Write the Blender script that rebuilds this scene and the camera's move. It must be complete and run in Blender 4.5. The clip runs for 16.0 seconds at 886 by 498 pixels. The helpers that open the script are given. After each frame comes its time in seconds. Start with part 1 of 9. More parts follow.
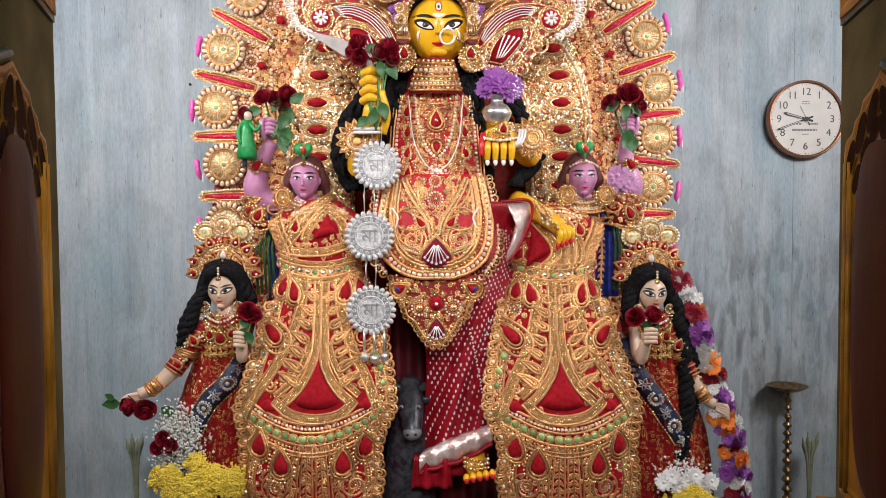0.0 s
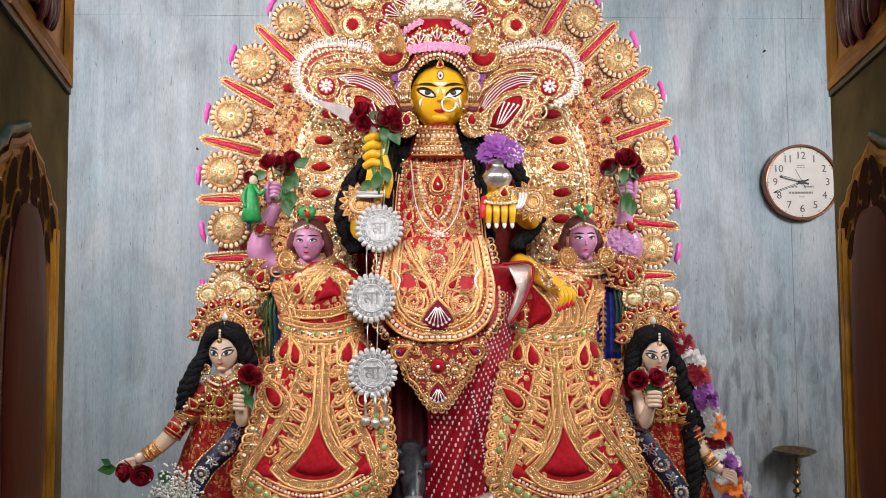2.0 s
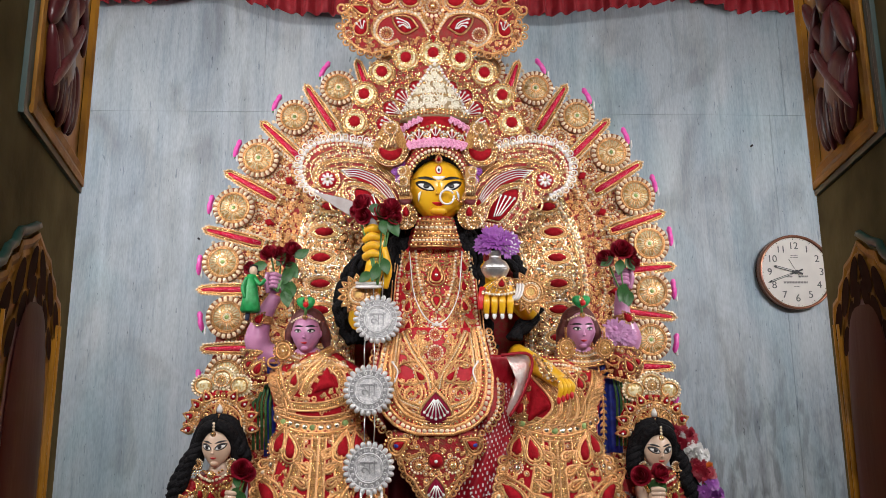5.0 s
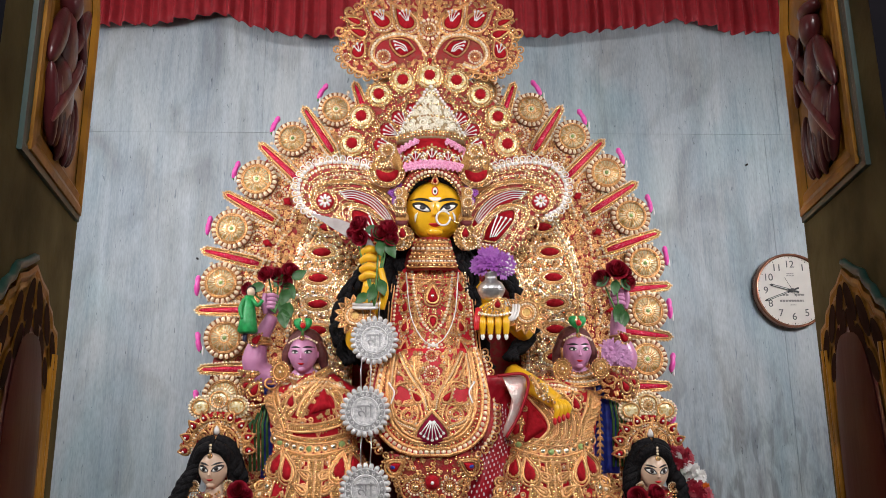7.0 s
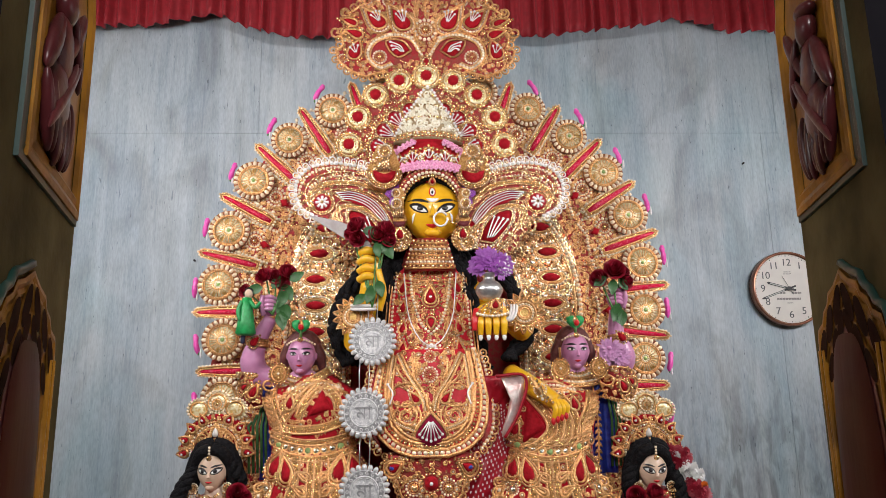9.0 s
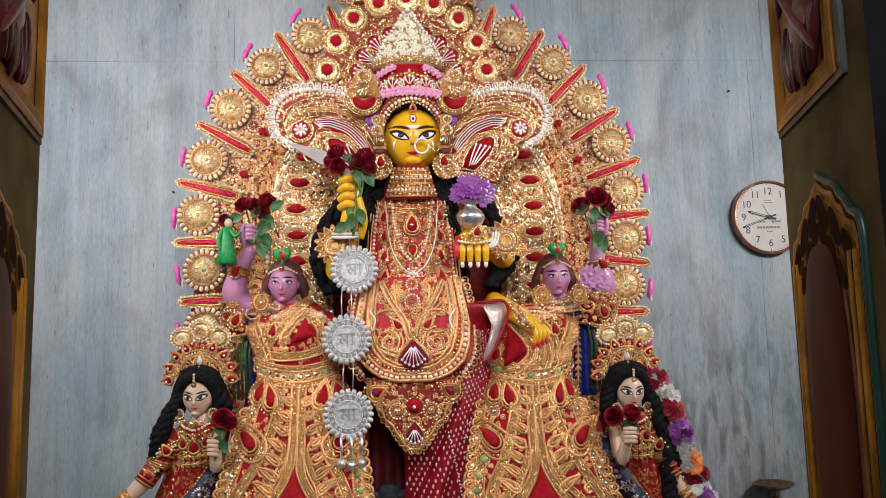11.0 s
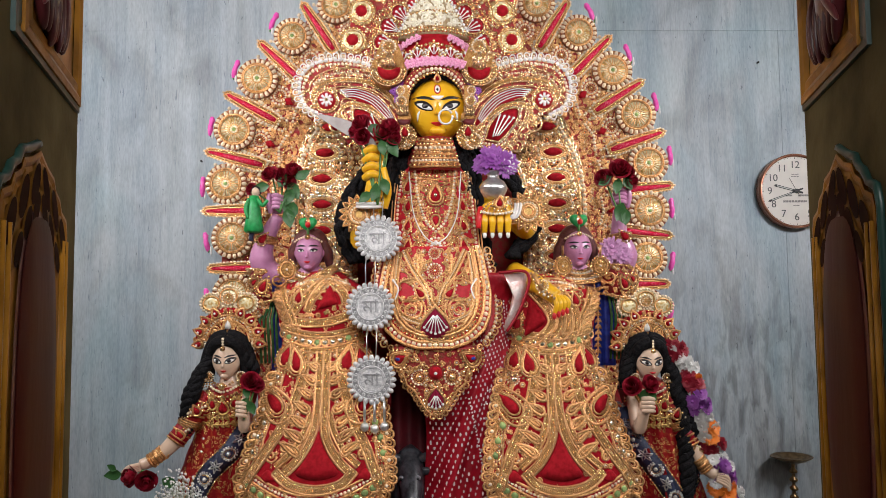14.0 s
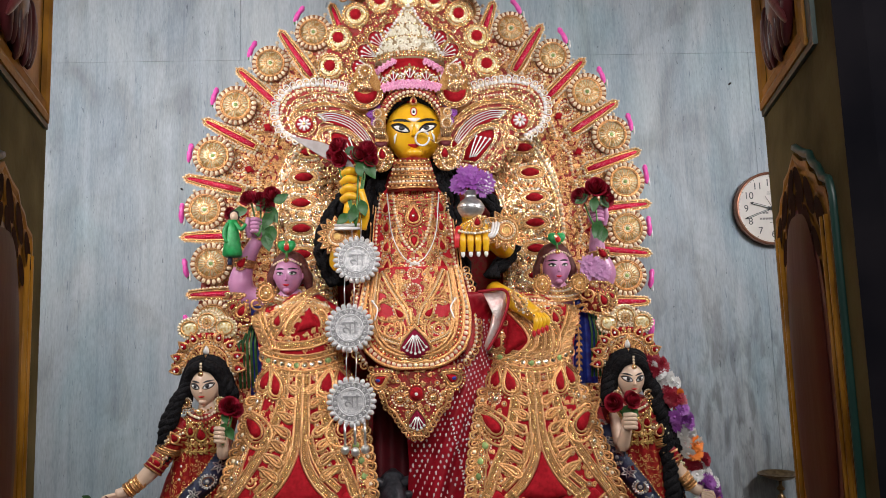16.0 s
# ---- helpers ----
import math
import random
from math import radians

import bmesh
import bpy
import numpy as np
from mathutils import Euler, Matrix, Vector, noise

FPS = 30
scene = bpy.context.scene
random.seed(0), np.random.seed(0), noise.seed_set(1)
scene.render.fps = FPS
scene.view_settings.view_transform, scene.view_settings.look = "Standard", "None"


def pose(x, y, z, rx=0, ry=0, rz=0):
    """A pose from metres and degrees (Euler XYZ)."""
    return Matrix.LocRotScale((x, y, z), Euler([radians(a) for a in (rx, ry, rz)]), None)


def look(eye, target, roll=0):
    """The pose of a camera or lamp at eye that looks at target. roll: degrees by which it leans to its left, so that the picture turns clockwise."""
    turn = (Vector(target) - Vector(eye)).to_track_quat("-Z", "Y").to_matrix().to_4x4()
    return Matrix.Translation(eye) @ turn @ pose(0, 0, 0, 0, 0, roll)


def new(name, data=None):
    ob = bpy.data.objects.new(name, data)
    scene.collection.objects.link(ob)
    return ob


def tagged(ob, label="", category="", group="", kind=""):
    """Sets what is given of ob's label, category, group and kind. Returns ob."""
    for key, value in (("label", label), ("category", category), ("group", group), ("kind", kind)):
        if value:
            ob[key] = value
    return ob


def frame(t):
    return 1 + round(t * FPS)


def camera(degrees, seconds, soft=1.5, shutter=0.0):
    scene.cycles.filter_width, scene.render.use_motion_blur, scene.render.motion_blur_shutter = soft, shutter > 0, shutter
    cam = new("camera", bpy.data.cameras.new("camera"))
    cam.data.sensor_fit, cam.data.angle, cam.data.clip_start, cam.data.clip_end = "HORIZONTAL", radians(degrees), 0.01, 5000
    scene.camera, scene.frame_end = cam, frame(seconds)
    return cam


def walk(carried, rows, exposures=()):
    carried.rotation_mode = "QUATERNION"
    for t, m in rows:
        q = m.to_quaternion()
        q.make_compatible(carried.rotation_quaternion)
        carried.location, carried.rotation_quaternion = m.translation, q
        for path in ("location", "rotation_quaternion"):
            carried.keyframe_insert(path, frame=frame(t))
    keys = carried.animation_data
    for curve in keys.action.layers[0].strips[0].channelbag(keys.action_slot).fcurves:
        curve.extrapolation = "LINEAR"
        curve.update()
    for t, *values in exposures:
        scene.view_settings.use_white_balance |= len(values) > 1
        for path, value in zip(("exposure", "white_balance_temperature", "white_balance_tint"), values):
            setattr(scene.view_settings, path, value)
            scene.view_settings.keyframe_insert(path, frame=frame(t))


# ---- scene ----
cam = camera(66.1, 16.0, soft=0.75)
PATH = [
    (0, (-0.078, -0.01, 1.516), (-0.011, 1.987, 1.444), -0.4),
    (0.5, (-0.079, -0.016, 1.517), (-0.008, 1.983, 1.486), -0.1),
    (1, (-0.081, -0.022, 1.521), (-0.006, 1.977, 1.558), -0.2),
    (1.5, (-0.077, -0.021, 1.523), (-0.003, 1.976, 1.597), -0.3),
    (2, (-0.079, -0.022, 1.523), (-0.015, 1.975, 1.626), -0.4),
    (2.5, (-0.079, -0.026, 1.527), (-0.01, 1.968, 1.674), -0.1),
    (3, (-0.079, -0.027, 1.527), (-0.01, 1.964, 1.709), -0.2),
    (3.5, (-0.08, -0.026, 1.528), (-0.005, 1.959, 1.757), -0.4),
    (4, (-0.079, -0.027, 1.529), (0.014, 1.951, 1.813), -0.6),
    (4.5, (-0.082, -0.031, 1.532), (-0.008, 1.941, 1.856), -0.3),
    (7, (-0.07, -0.054, 1.552), (0.001, 1.906, 1.946), -0.5),
    (7.5, (-0.068, -0.052, 1.554), (0.021, 1.906, 1.951), -0.9),
    (8, (-0.07, -0.05, 1.556), (0.012, 1.905, 1.968), -0.6),
    (8.5, (-0.073, -0.05, 1.554), (0.012, 1.908, 1.95), -0.5),
    (9, (-0.071, -0.055, 1.557), (0.008, 1.905, 1.948), -0.9),
    (9.2, (-0.07, -0.051, 1.552), (0.023, 1.914, 1.915), -1.1),
    (11.5, (-0.057, -0.042, 1.525), (0.061, 1.944, 1.733), -1.4),
    (12, (-0.064, -0.049, 1.517), (0.034, 1.939, 1.72), -1.4),
    (12.5, (-0.058, -0.05, 1.507), (0.074, 1.94, 1.656), -1.3),
    (13, (-0.051, -0.067, 1.512), (0.028, 1.925, 1.675), -0.4),
    (13.5, (-0.05, -0.071, 1.523), (-0.002, 1.922, 1.683), -0.8),
    (14, (-0.058, -0.067, 1.521), (-0.009, 1.928, 1.651), -0.6),
    (14.5, (-0.054, -0.073, 1.509), (0.036, 1.914, 1.717), -1.3),
    (15, (-0.04, -0.072, 1.494), (0.109, 1.908, 1.728), -0.9),
    (15.5, (-0.03, -0.071, 1.489), (0.077, 1.911, 1.729), -1.3),
    (16, (-0.029, -0.07, 1.485), (0.054, 1.916, 1.708), -1.8),
]
walk(cam, [(t, look(eye, target, roll)) for t, eye, target, roll in PATH],
     [(0.0, -0.03), (1.5, 0.01), (3.0, 0.0), (3.5, -0.31), (4.5, -0.30), (8.0, -0.28), (12.0, -0.30), (16.0, -0.30)])

# ---- world and light ----
world = bpy.data.worlds.new("world")
scene.world = world
world.use_nodes = True
world.node_tree.nodes["Background"].inputs[0].default_value = (0.75, 0.85, 1.0, 1)
world.node_tree.nodes["Background"].inputs[1].default_value = 0.006
scene.view_settings.exposure = 0.0


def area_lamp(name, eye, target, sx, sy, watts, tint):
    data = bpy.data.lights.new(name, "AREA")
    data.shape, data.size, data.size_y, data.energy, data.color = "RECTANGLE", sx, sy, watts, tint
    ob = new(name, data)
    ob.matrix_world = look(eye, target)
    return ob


# unseen tube lamps added inside the door wall to light the images
area_lamp("added_tube_lamp", (1.35, 1.04, 2.24), (0.3, 2.4, 1.65), 1.2, 0.26, 37, (1.0, 0.97, 0.985))
area_lamp("added_tube_lamp", (-1.25, 1.04, 2.45), (-0.3, 2.4, 1.8), 1.2, 0.26, 40, (1.0, 0.97, 0.985))
# added fill from the front; no hall lamp is known
area_lamp("hall_fill_lamp", (0.1, -1.0, 2.85), (0.0, 2.0, 1.9), 1.3, 0.35, 72, (1.0, 0.965, 0.975))


# ---- materials ----
def mat(name, base, rough=0.5, metal=0.0, second=None, scale=40.0, stretch=(1, 1, 1), lo=0.35, hi=0.65, bump=0.0, bump_scale=None,
        sheen=0.0, coat=0.0, spread=0.0, rough_var=0.0, emit=0.0, spec=0.5):
    m = bpy.data.materials.new(name)
    m.use_nodes = True
    nt = m.node_tree
    b = nt.nodes["Principled BSDF"]
    b.inputs["Roughness"].default_value = rough
    b.inputs["Metallic"].default_value = metal
    b.inputs["Specular IOR Level"].default_value = spec
    b.inputs["Sheen Weight"].default_value = sheen
    b.inputs["Coat Weight"].default_value = coat
    b.inputs["Base Color"].default_value = (*base, 1)
    tc = nt.nodes.new("ShaderNodeTexCoord")
    mp = nt.nodes.new("ShaderNodeMapping")
    mp.inputs["Scale"].default_value = stretch
    nt.links.new(tc.outputs["Object"], mp.inputs["Vector"])
    last = None
    if second:
        n = nt.nodes.new("ShaderNodeTexNoise")
        n.inputs["Scale"].default_value, n.inputs["Detail"].default_value = scale, 5
        nt.links.new(mp.outputs[0], n.inputs["Vector"])
        r = nt.nodes.new("ShaderNodeValToRGB")
        r.color_ramp.elements[0].position, r.color_ramp.elements[1].position = lo, hi
        r.color_ramp.elements[0].color, r.color_ramp.elements[1].color = (*base, 1), (*second, 1)
        nt.links.new(n.outputs["Fac"], r.inputs[0])
        last = r.outputs[0]
        if rough_var:
            mr = nt.nodes.new("ShaderNodeMapRange")
            mr.inputs["To Min"].default_value, mr.inputs["To Max"].default_value = rough - rough_var, rough + rough_var
            nt.links.new(n.outputs["Fac"], mr.inputs[0])
            nt.links.new(mr.outputs[0], b.inputs["Roughness"])
    if spread:
        info = nt.nodes.new("ShaderNodeObjectInfo")
        geo = nt.nodes.new("ShaderNodeNewGeometry")
        add = nt.nodes.new("ShaderNodeMath")
        add.operation = "ADD"
        nt.links.new(info.outputs["Random"], add.inputs[0])
        nt.links.new(geo.outputs["Random Per Island"], add.inputs[1])
        fr = nt.nodes.new("ShaderNodeMath")
        fr.operation = "FRACT"
        nt.links.new(add.outputs[0], fr.inputs[0])
        mr = nt.nodes.new("ShaderNodeMapRange")
        mr.inputs["To Min"].default_value, mr.inputs["To Max"].default_value = 1 - spread, 1 + spread
        nt.links.new(fr.outputs[0], mr.inputs[0])
        hsv = nt.nodes.new("ShaderNodeHueSaturation")
        hsv.inputs["Color"].default_value = (*base, 1)
        nt.links.new(mr.outputs[0], hsv.inputs["Value"])
        if last:
            nt.links.new(last, hsv.inputs["Color"])
        last = hsv.outputs[0]
    if last:
        nt.links.new(last, b.inputs["Base Color"])
    if bump:
        n2 = nt.nodes.new("ShaderNodeTexNoise")
        n2.inputs["Scale"].default_value, n2.inputs["Detail"].default_value = bump_scale or scale * 3, 3
        nt.links.new(mp.outputs[0], n2.inputs["Vector"])
        bn = nt.nodes.new("ShaderNodeBump")
        bn.inputs["Strength"].default_value, bn.inputs["Distance"].default_value = bump, 0.003
        nt.links.new(n2.outputs["Fac"], bn.inputs["Height"])
        nt.links.new(bn.outputs[0], b.inputs["Normal"])
    if emit:
        b.inputs["Emission Color"].default_value, b.inputs["Emission Strength"].default_value = (*base, 1), emit
    return m


def marble_material():
    m = mat("grey_marble", (0.40, 0.43, 0.46), 0.62, spec=0.25)
    nt = m.node_tree
    b = nt.nodes["Principled BSDF"]
    tc = nt.nodes.new("ShaderNodeTexCoord")

    def layer(scale, stretch, detail, lo, hi, c0, c1, distort=0.0):
        mp = nt.nodes.new("ShaderNodeMapping")
        mp.inputs["Scale"].default_value = stretch
        nt.links.new(tc.outputs["Object"], mp.inputs["Vector"])
        n = nt.nodes.new("ShaderNodeTexNoise")
        n.inputs["Scale"].default_value, n.inputs["Detail"].default_value = scale, detail
        n.inputs["Distortion"].default_value = distort
        nt.links.new(mp.outputs[0], n.inputs["Vector"])
        r = nt.nodes.new("ShaderNodeValToRGB")
        r.color_ramp.elements[0].position, r.color_ramp.elements[1].position = lo, hi
        r.color_ramp.elements[0].color, r.color_ramp.elements[1].color = (*c0, 1), (*c1, 1)
        nt.links.new(n.outputs["Fac"], r.inputs[0])
        return r.outputs[0]

    base = layer(4.5, (2.2, 1, 0.35), 8, 0.30, 0.72, (0.362, 0.420, 0.468), (0.510, 0.555, 0.572), 0.4)
    veins = layer(12, (4.5, 1, 0.30), 7, 0.28, 0.50, (0.81, 0.835, 0.865), (1, 1, 1), 0.3)
    marks = layer(20, (4.2, 1, 0.55), 5, 0.265, 0.35, (0.52, 0.55, 0.60), (1, 1, 1))
    flecks = layer(46, (2.6, 1, 0.7), 3, 0.245, 0.31, (0.50, 0.51, 0.53), (1, 1, 1), 0.3)
    bluish = layer(1.7, (1.5, 1, 0.7), 4, 0.48, 0.66, (1, 1, 1), (0.85, 0.965, 0.985), 0.5)
    stain = layer(3.4, (1.4, 1, 0.8), 7, 0.32, 0.52, (0.74, 0.72, 0.71), (1, 1, 1), 0.8)
    pale = layer(7.5, (5, 1, 0.22), 6, 0.52, 0.80, (1, 1, 1), (1.15, 1.145, 1.13))
    grain = layer(60, (3.0, 1, 0.6), 5, 0.30, 0.62, (0.86, 0.87, 0.88), (1.06, 1.06, 1.06))
    soot = layer(11, (2.4, 1, 0.7), 8, 0.38, 0.55, (0.55, 0.54, 0.53), (1, 1, 1), 0.7)
    # smoky patch above the oil lamp
    mp = nt.nodes.new("ShaderNodeMapping")
    mp.inputs["Location"].default_value = (-1.17 / 0.6, -2.6, -1.06 / 0.62)
    mp.inputs["Scale"].default_value = (1 / 0.6, 1, 1 / 0.62)
    nt.links.new(tc.outputs["Object"], mp.inputs["Vector"])
    gr = nt.nodes.new("ShaderNodeTexGradient")
    gr.gradient_type = "SPHERICAL"
    nt.links.new(mp.outputs[0], gr.inputs[0])
    sm = nt.nodes.new("ShaderNodeMix")
    sm.data_type = "RGBA"
    sm.inputs["A"].default_value = (1, 1, 1, 1)
    pw = nt.nodes.new("ShaderNodeMath")
    pw.operation = "POWER"
    pw.inputs[1].default_value = 0.6
    nt.links.new(gr.outputs["Fac"], pw.inputs[0])
    nt.links.new(pw.outputs[0], sm.inputs["Factor"])
    nt.links.new(soot, sm.inputs["B"])
    last = base
    for other in (veins, marks, flecks, bluish, stain, pale, grain, sm.outputs["Result"]):
        mx = nt.nodes.new("ShaderNodeMix")
        mx.data_type, mx.blend_type = "RGBA", "MULTIPLY"
        mx.inputs["Factor"].default_value = 1
        nt.links.new(last, mx.inputs["A"])
        nt.links.new(other, mx.inputs["B"])
        last = mx.outputs["Result"]
    nt.links.new(last, b.inputs["Base Color"])
    return m


MARBLE = marble_material()
GOLD = mat("gold_thread", (0.54, 0.225, 0.075), 0.30, 0.85, (0.90, 0.56, 0.26), 260, bump=0.6, bump_scale=420, spread=0.28)
GOLDBEAD = mat("gold_bead", (0.90, 0.575, 0.28), 0.2, 0.8, spread=0.38)
PALEGOLD = mat("champagne_thread", (0.58, 0.30, 0.12), 0.26, 0.85, (0.95, 0.67, 0.40), 200, bump=0.5, bump_scale=420, spread=0.18)
PALEBEAD = mat("champagne_bead", (0.97, 0.805, 0.58), 0.16, 0.25, spread=0.22)
OLDGOLD = mat("antique_gold", (0.52, 0.32, 0.10), 0.42, 0.8, (0.75, 0.50, 0.18), 120, bump=0.5, bump_scale=300)
PEARL = mat("pearl", (0.85, 0.82, 0.80), 0.22, 0.1, coat=0.5, spread=0.12)
FOIL = mat("gold_foil", (0.88, 0.68, 0.38), 0.2, 0.95, (0.36, 0.12, 0.04), 48, lo=0.46, hi=0.60, bump=1.0, bump_scale=110)
PALEFOIL = mat("pale_gold_foil", (0.97, 0.88, 0.56), 0.25, 0.35, (0.72, 0.48, 0.16), 110, lo=0.46, hi=0.60, bump=0.8, bump_scale=120)
DARKBRONZE = mat("dark_bronze_cloth", (0.17, 0.035, 0.015), 0.5, 0.3, (0.30, 0.12, 0.03), 90, bump=0.5, bump_scale=300)
GROUND = mat("gold_brocade", (0.26, 0.035, 0.022), 0.5, 0.25, (0.34, 0.008, 0.014), 70, lo=0.44, hi=0.56, bump=0.6, bump_scale=260)
REDSATIN = mat("bright_red_satin", (0.42, 0.006, 0.016), 0.5, 0, (0.54, 0.012, 0.028), 60, spec=0.35, bump=0.2, bump_scale=500)
RED = mat("red_velvet", (0.28, 0.003, 0.008), 0.8, 0, (0.40, 0.006, 0.016), 90, spec=0.2, bump=0.2, bump_scale=700)
PINKRED = mat("red_satin_ribbon", (0.62, 0.006, 0.045), 0.24, 0.15, (0.80, 0.16, 0.26), 230, lo=0.50, hi=0.72, bump=1.0, bump_scale=330)
CLOTHRED = mat("red_silk", (0.23, 0.003, 0.010), 0.42, 0, (0.34, 0.006, 0.018), 30, spec=0.3, bump=0.15, bump_scale=500)
BROCADERED = mat("red_brocade_silk", (0.26, 0.004, 0.008), 0.45, 0, (0.38, 0.05, 0.018), 110, lo=0.52, hi=0.66, spec=0.3, bump=0.3, bump_scale=400)
MAROON = mat("maroon_velvet", (0.17, 0.003, 0.022), 0.8, 0, (0.24, 0.005, 0.034), 90, spec=0.2, bump=0.2, bump_scale=700)
DARKRED = mat("maroon_silk", (0.07, 0.002, 0.006), 0.6, 0, (0.12, 0.004, 0.009), 25, bump=0.2, bump_scale=300)
SILVER = mat("silver", (0.80, 0.80, 0.80), 0.3, 0.9, (0.62, 0.62, 0.63), 90, bump=0.25, bump_scale=300)
SILVERPALE = mat("pressed_silver", (0.78, 0.77, 0.76), 0.42, 0.4, (0.50, 0.50, 0.51), 130, bump=0.6, bump_scale=300)
BROCADE = mat("silver_brocade", (0.80, 0.70, 0.66), 0.3, 0.6, (0.72, 0.45, 0.42), 45, bump=0.5, bump_scale=160)
GREENMIRROR = mat("green_mirror", (0.36, 0.52, 0.20), 0.12, 0.35, spread=0.35)
MIRROR = mat("mirror_glass", (0.92, 0.88, 0.74), 0.07, 0.95, spread=0.15)
SKIN = mat("yellow_paint", (0.78, 0.40, 0.012), 0.28, 0, (0.84, 0.47, 0.02), 25, coat=0.4)
PINKSKIN = mat("mauve_paint", (0.50, 0.20, 0.37), 0.3, 0, (0.57, 0.26, 0.43), 25, coat=0.3)
CREAM = mat("cream_paint", (0.66, 0.46, 0.33), 0.3, 0, (0.72, 0.53, 0.39), 25, coat=0.2)
WHITE = mat("white_paint", (0.82, 0.82, 0.80), 0.4)
BLACK = mat("black_paint", (0.012, 0.010, 0.012), 0.35)
LIP = mat("red_paint", (0.55, 0.01, 0.015), 0.35)
HAIR = mat("black_wool", (0.005, 0.005, 0.006), 0.8, 0, (0.014, 0.013, 0.014), 120, bump=1.0, bump_scale=200, spec=0.12)
BROWNHAIR = mat("brown_paint", (0.085, 0.022, 0.022), 0.6, 0, (0.13, 0.035, 0.03), 60, bump=0.5, bump_scale=140)
ROSE = mat("rose_petal", (0.19, 0.002, 0.012), 0.5, 0, (0.36, 0.008, 0.030), 60)
LEAF = mat("rose_leaf", (0.018, 0.075, 0.018), 0.45, 0, (0.05, 0.15, 0.04), 70)
STEM = mat("green_stem", (0.05, 0.16, 0.03), 0.5, 0, (0.09, 0.22, 0.05), 60)
PINK = mat("pink_ribbon", (0.78, 0.06, 0.40), 0.35, 0, (0.85, 0.14, 0.50), 90)
PINKFLOWER = mat("pink_foam_flower", (0.80, 0.28, 0.50), 0.6, 0, (0.88, 0.45, 0.62), 160, bump=0.5)
GREEN = mat("green_cloth", (0.008, 0.22, 0.05), 0.45, 0, (0.02, 0.34, 0.09), 60, bump=0.3)
BLUE = mat("blue_cloth", (0.01, 0.015, 0.16), 0.5, 0, (0.02, 0.04, 0.30), 60, bump=0.2)
NAVY = mat("navy_border", (0.012, 0.016, 0.05), 0.55, 0, (0.03, 0.04, 0.09), 60, bump=0.3)
PURPLE = mat("purple_petal", (0.22, 0.025, 0.28), 0.55, 0, (0.50, 0.24, 0.57), 75, lo=0.48, hi=0.72)
WHITEFLOWER = mat("white_petal", (0.72, 0.72, 0.68), 0.6, 0, (0.82, 0.80, 0.80), 90)
ORANGE = mat("orange_petal", (0.80, 0.17, 0.01), 0.6, 0, (0.88, 0.28, 0.03), 90)
YELLOW = mat("yellow_petal", (0.68, 0.48, 0.03), 0.6, 0, (0.80, 0.62, 0.08), 90)
BRASS = mat("brass", (0.20, 0.125, 0.06), 0.33, 0.95, (0.36, 0.24, 0.12), 60, bump=0.15, bump_scale=90)
STEEL = mat("steel_blade", (0.26, 0.23, 0.22), 0.5, 0.6, (0.34, 0.31, 0.30), 30)
GREYPAINT = mat("grey_paint", (0.014, 0.015, 0.019), 0.3, 0, (0.06, 0.063, 0.072), 60, bump=0.3)
CURTAIN = mat("red_curtain", (0.25, 0.003, 0.010), 0.65, 0, (0.33, 0.006, 0.015), 50, sheen=0.1, bump=0.2, bump_scale=400)
OLIVE = mat("olive_painted_plaster", (0.068, 0.055, 0.023), 0.7, 0, (0.140, 0.113, 0.050), 9, bump=0.3, bump_scale=60, spec=0.05)
OCHRE = mat("ochre_painted_wood", (0.17, 0.072, 0.007), 0.35, 0, (0.38, 0.17, 0.018), 14, bump=0.3, bump_scale=50, spec=0.12)
WOODRED = mat("maroon_varnished_wood", (0.026, 0.0022, 0.002), 0.4, 0, (0.066, 0.007, 0.0035), 6, stretch=(1, 1, 0.4), bump=0.15, bump_scale=40, spec=0.06)
# dark brown that paints shade into the carved leaves
HOLLOWSHADE = mat("hollow_shade_brown", (0.016, 0.005, 0.003), 0.8, 0, (0.030, 0.010, 0.005), 20, spec=0.05)
CARVED = mat("maroon_carving", (0.045, 0.008, 0.010), 0.3, 0, (0.085, 0.016, 0.018), 20, spec=0.35, bump=0.3, bump_scale=60)
TEAL = mat("dark_green_paint", (0.006, 0.028, 0.022), 0.4, 0, (0.01, 0.045, 0.035), 20)
COPPER = mat("copper_plastic", (0.36, 0.15, 0.09), 0.25, 0.7, (0.42, 0.20, 0.13), 30)
DIAL = mat("clock_dial", (0.60, 0.57, 0.53), 0.5, 0, (0.65, 0.62, 0.57), 20)
PALEINK = mat("grey_ink", (0.20, 0.19, 0.18), 0.5)
GLOWPAINT = mat("luminous_paint", (0.42, 0.43, 0.40), 0.5)
NUMINK = mat("faded_black_ink", (0.085, 0.085, 0.085), 0.5)
INK = mat("black_ink", (0.02, 0.02, 0.022), 0.5)
STONE = mat("grey_stone", (0.22, 0.21, 0.20), 0.5, 0, (0.32, 0.31, 0.29), 12, bump=0.2)
PLASTER = mat("cream_plaster", (0.40, 0.36, 0.29), 0.7, 0, (0.46, 0.42, 0.34), 8, bump=0.2)
# near-black: the unlit hall's darkness is put into this colour
HALLDARK = mat("near_black_hall", (0.004, 0.004, 0.006), 0.7, 0, (0.009, 0.008, 0.010), 10, bump=0.2, spec=0.03)
# silver with the shadow of the embossed relief in its colour
RELIEFDARK = mat("relief_shade_silver", (0.28, 0.28, 0.28), 0.4, 0.4, (0.42, 0.42, 0.42), 90)
WOVEN = mat("woven_silver_dot", (0.92, 0.76, 0.76), 0.25, 0.35, spread=0.15)
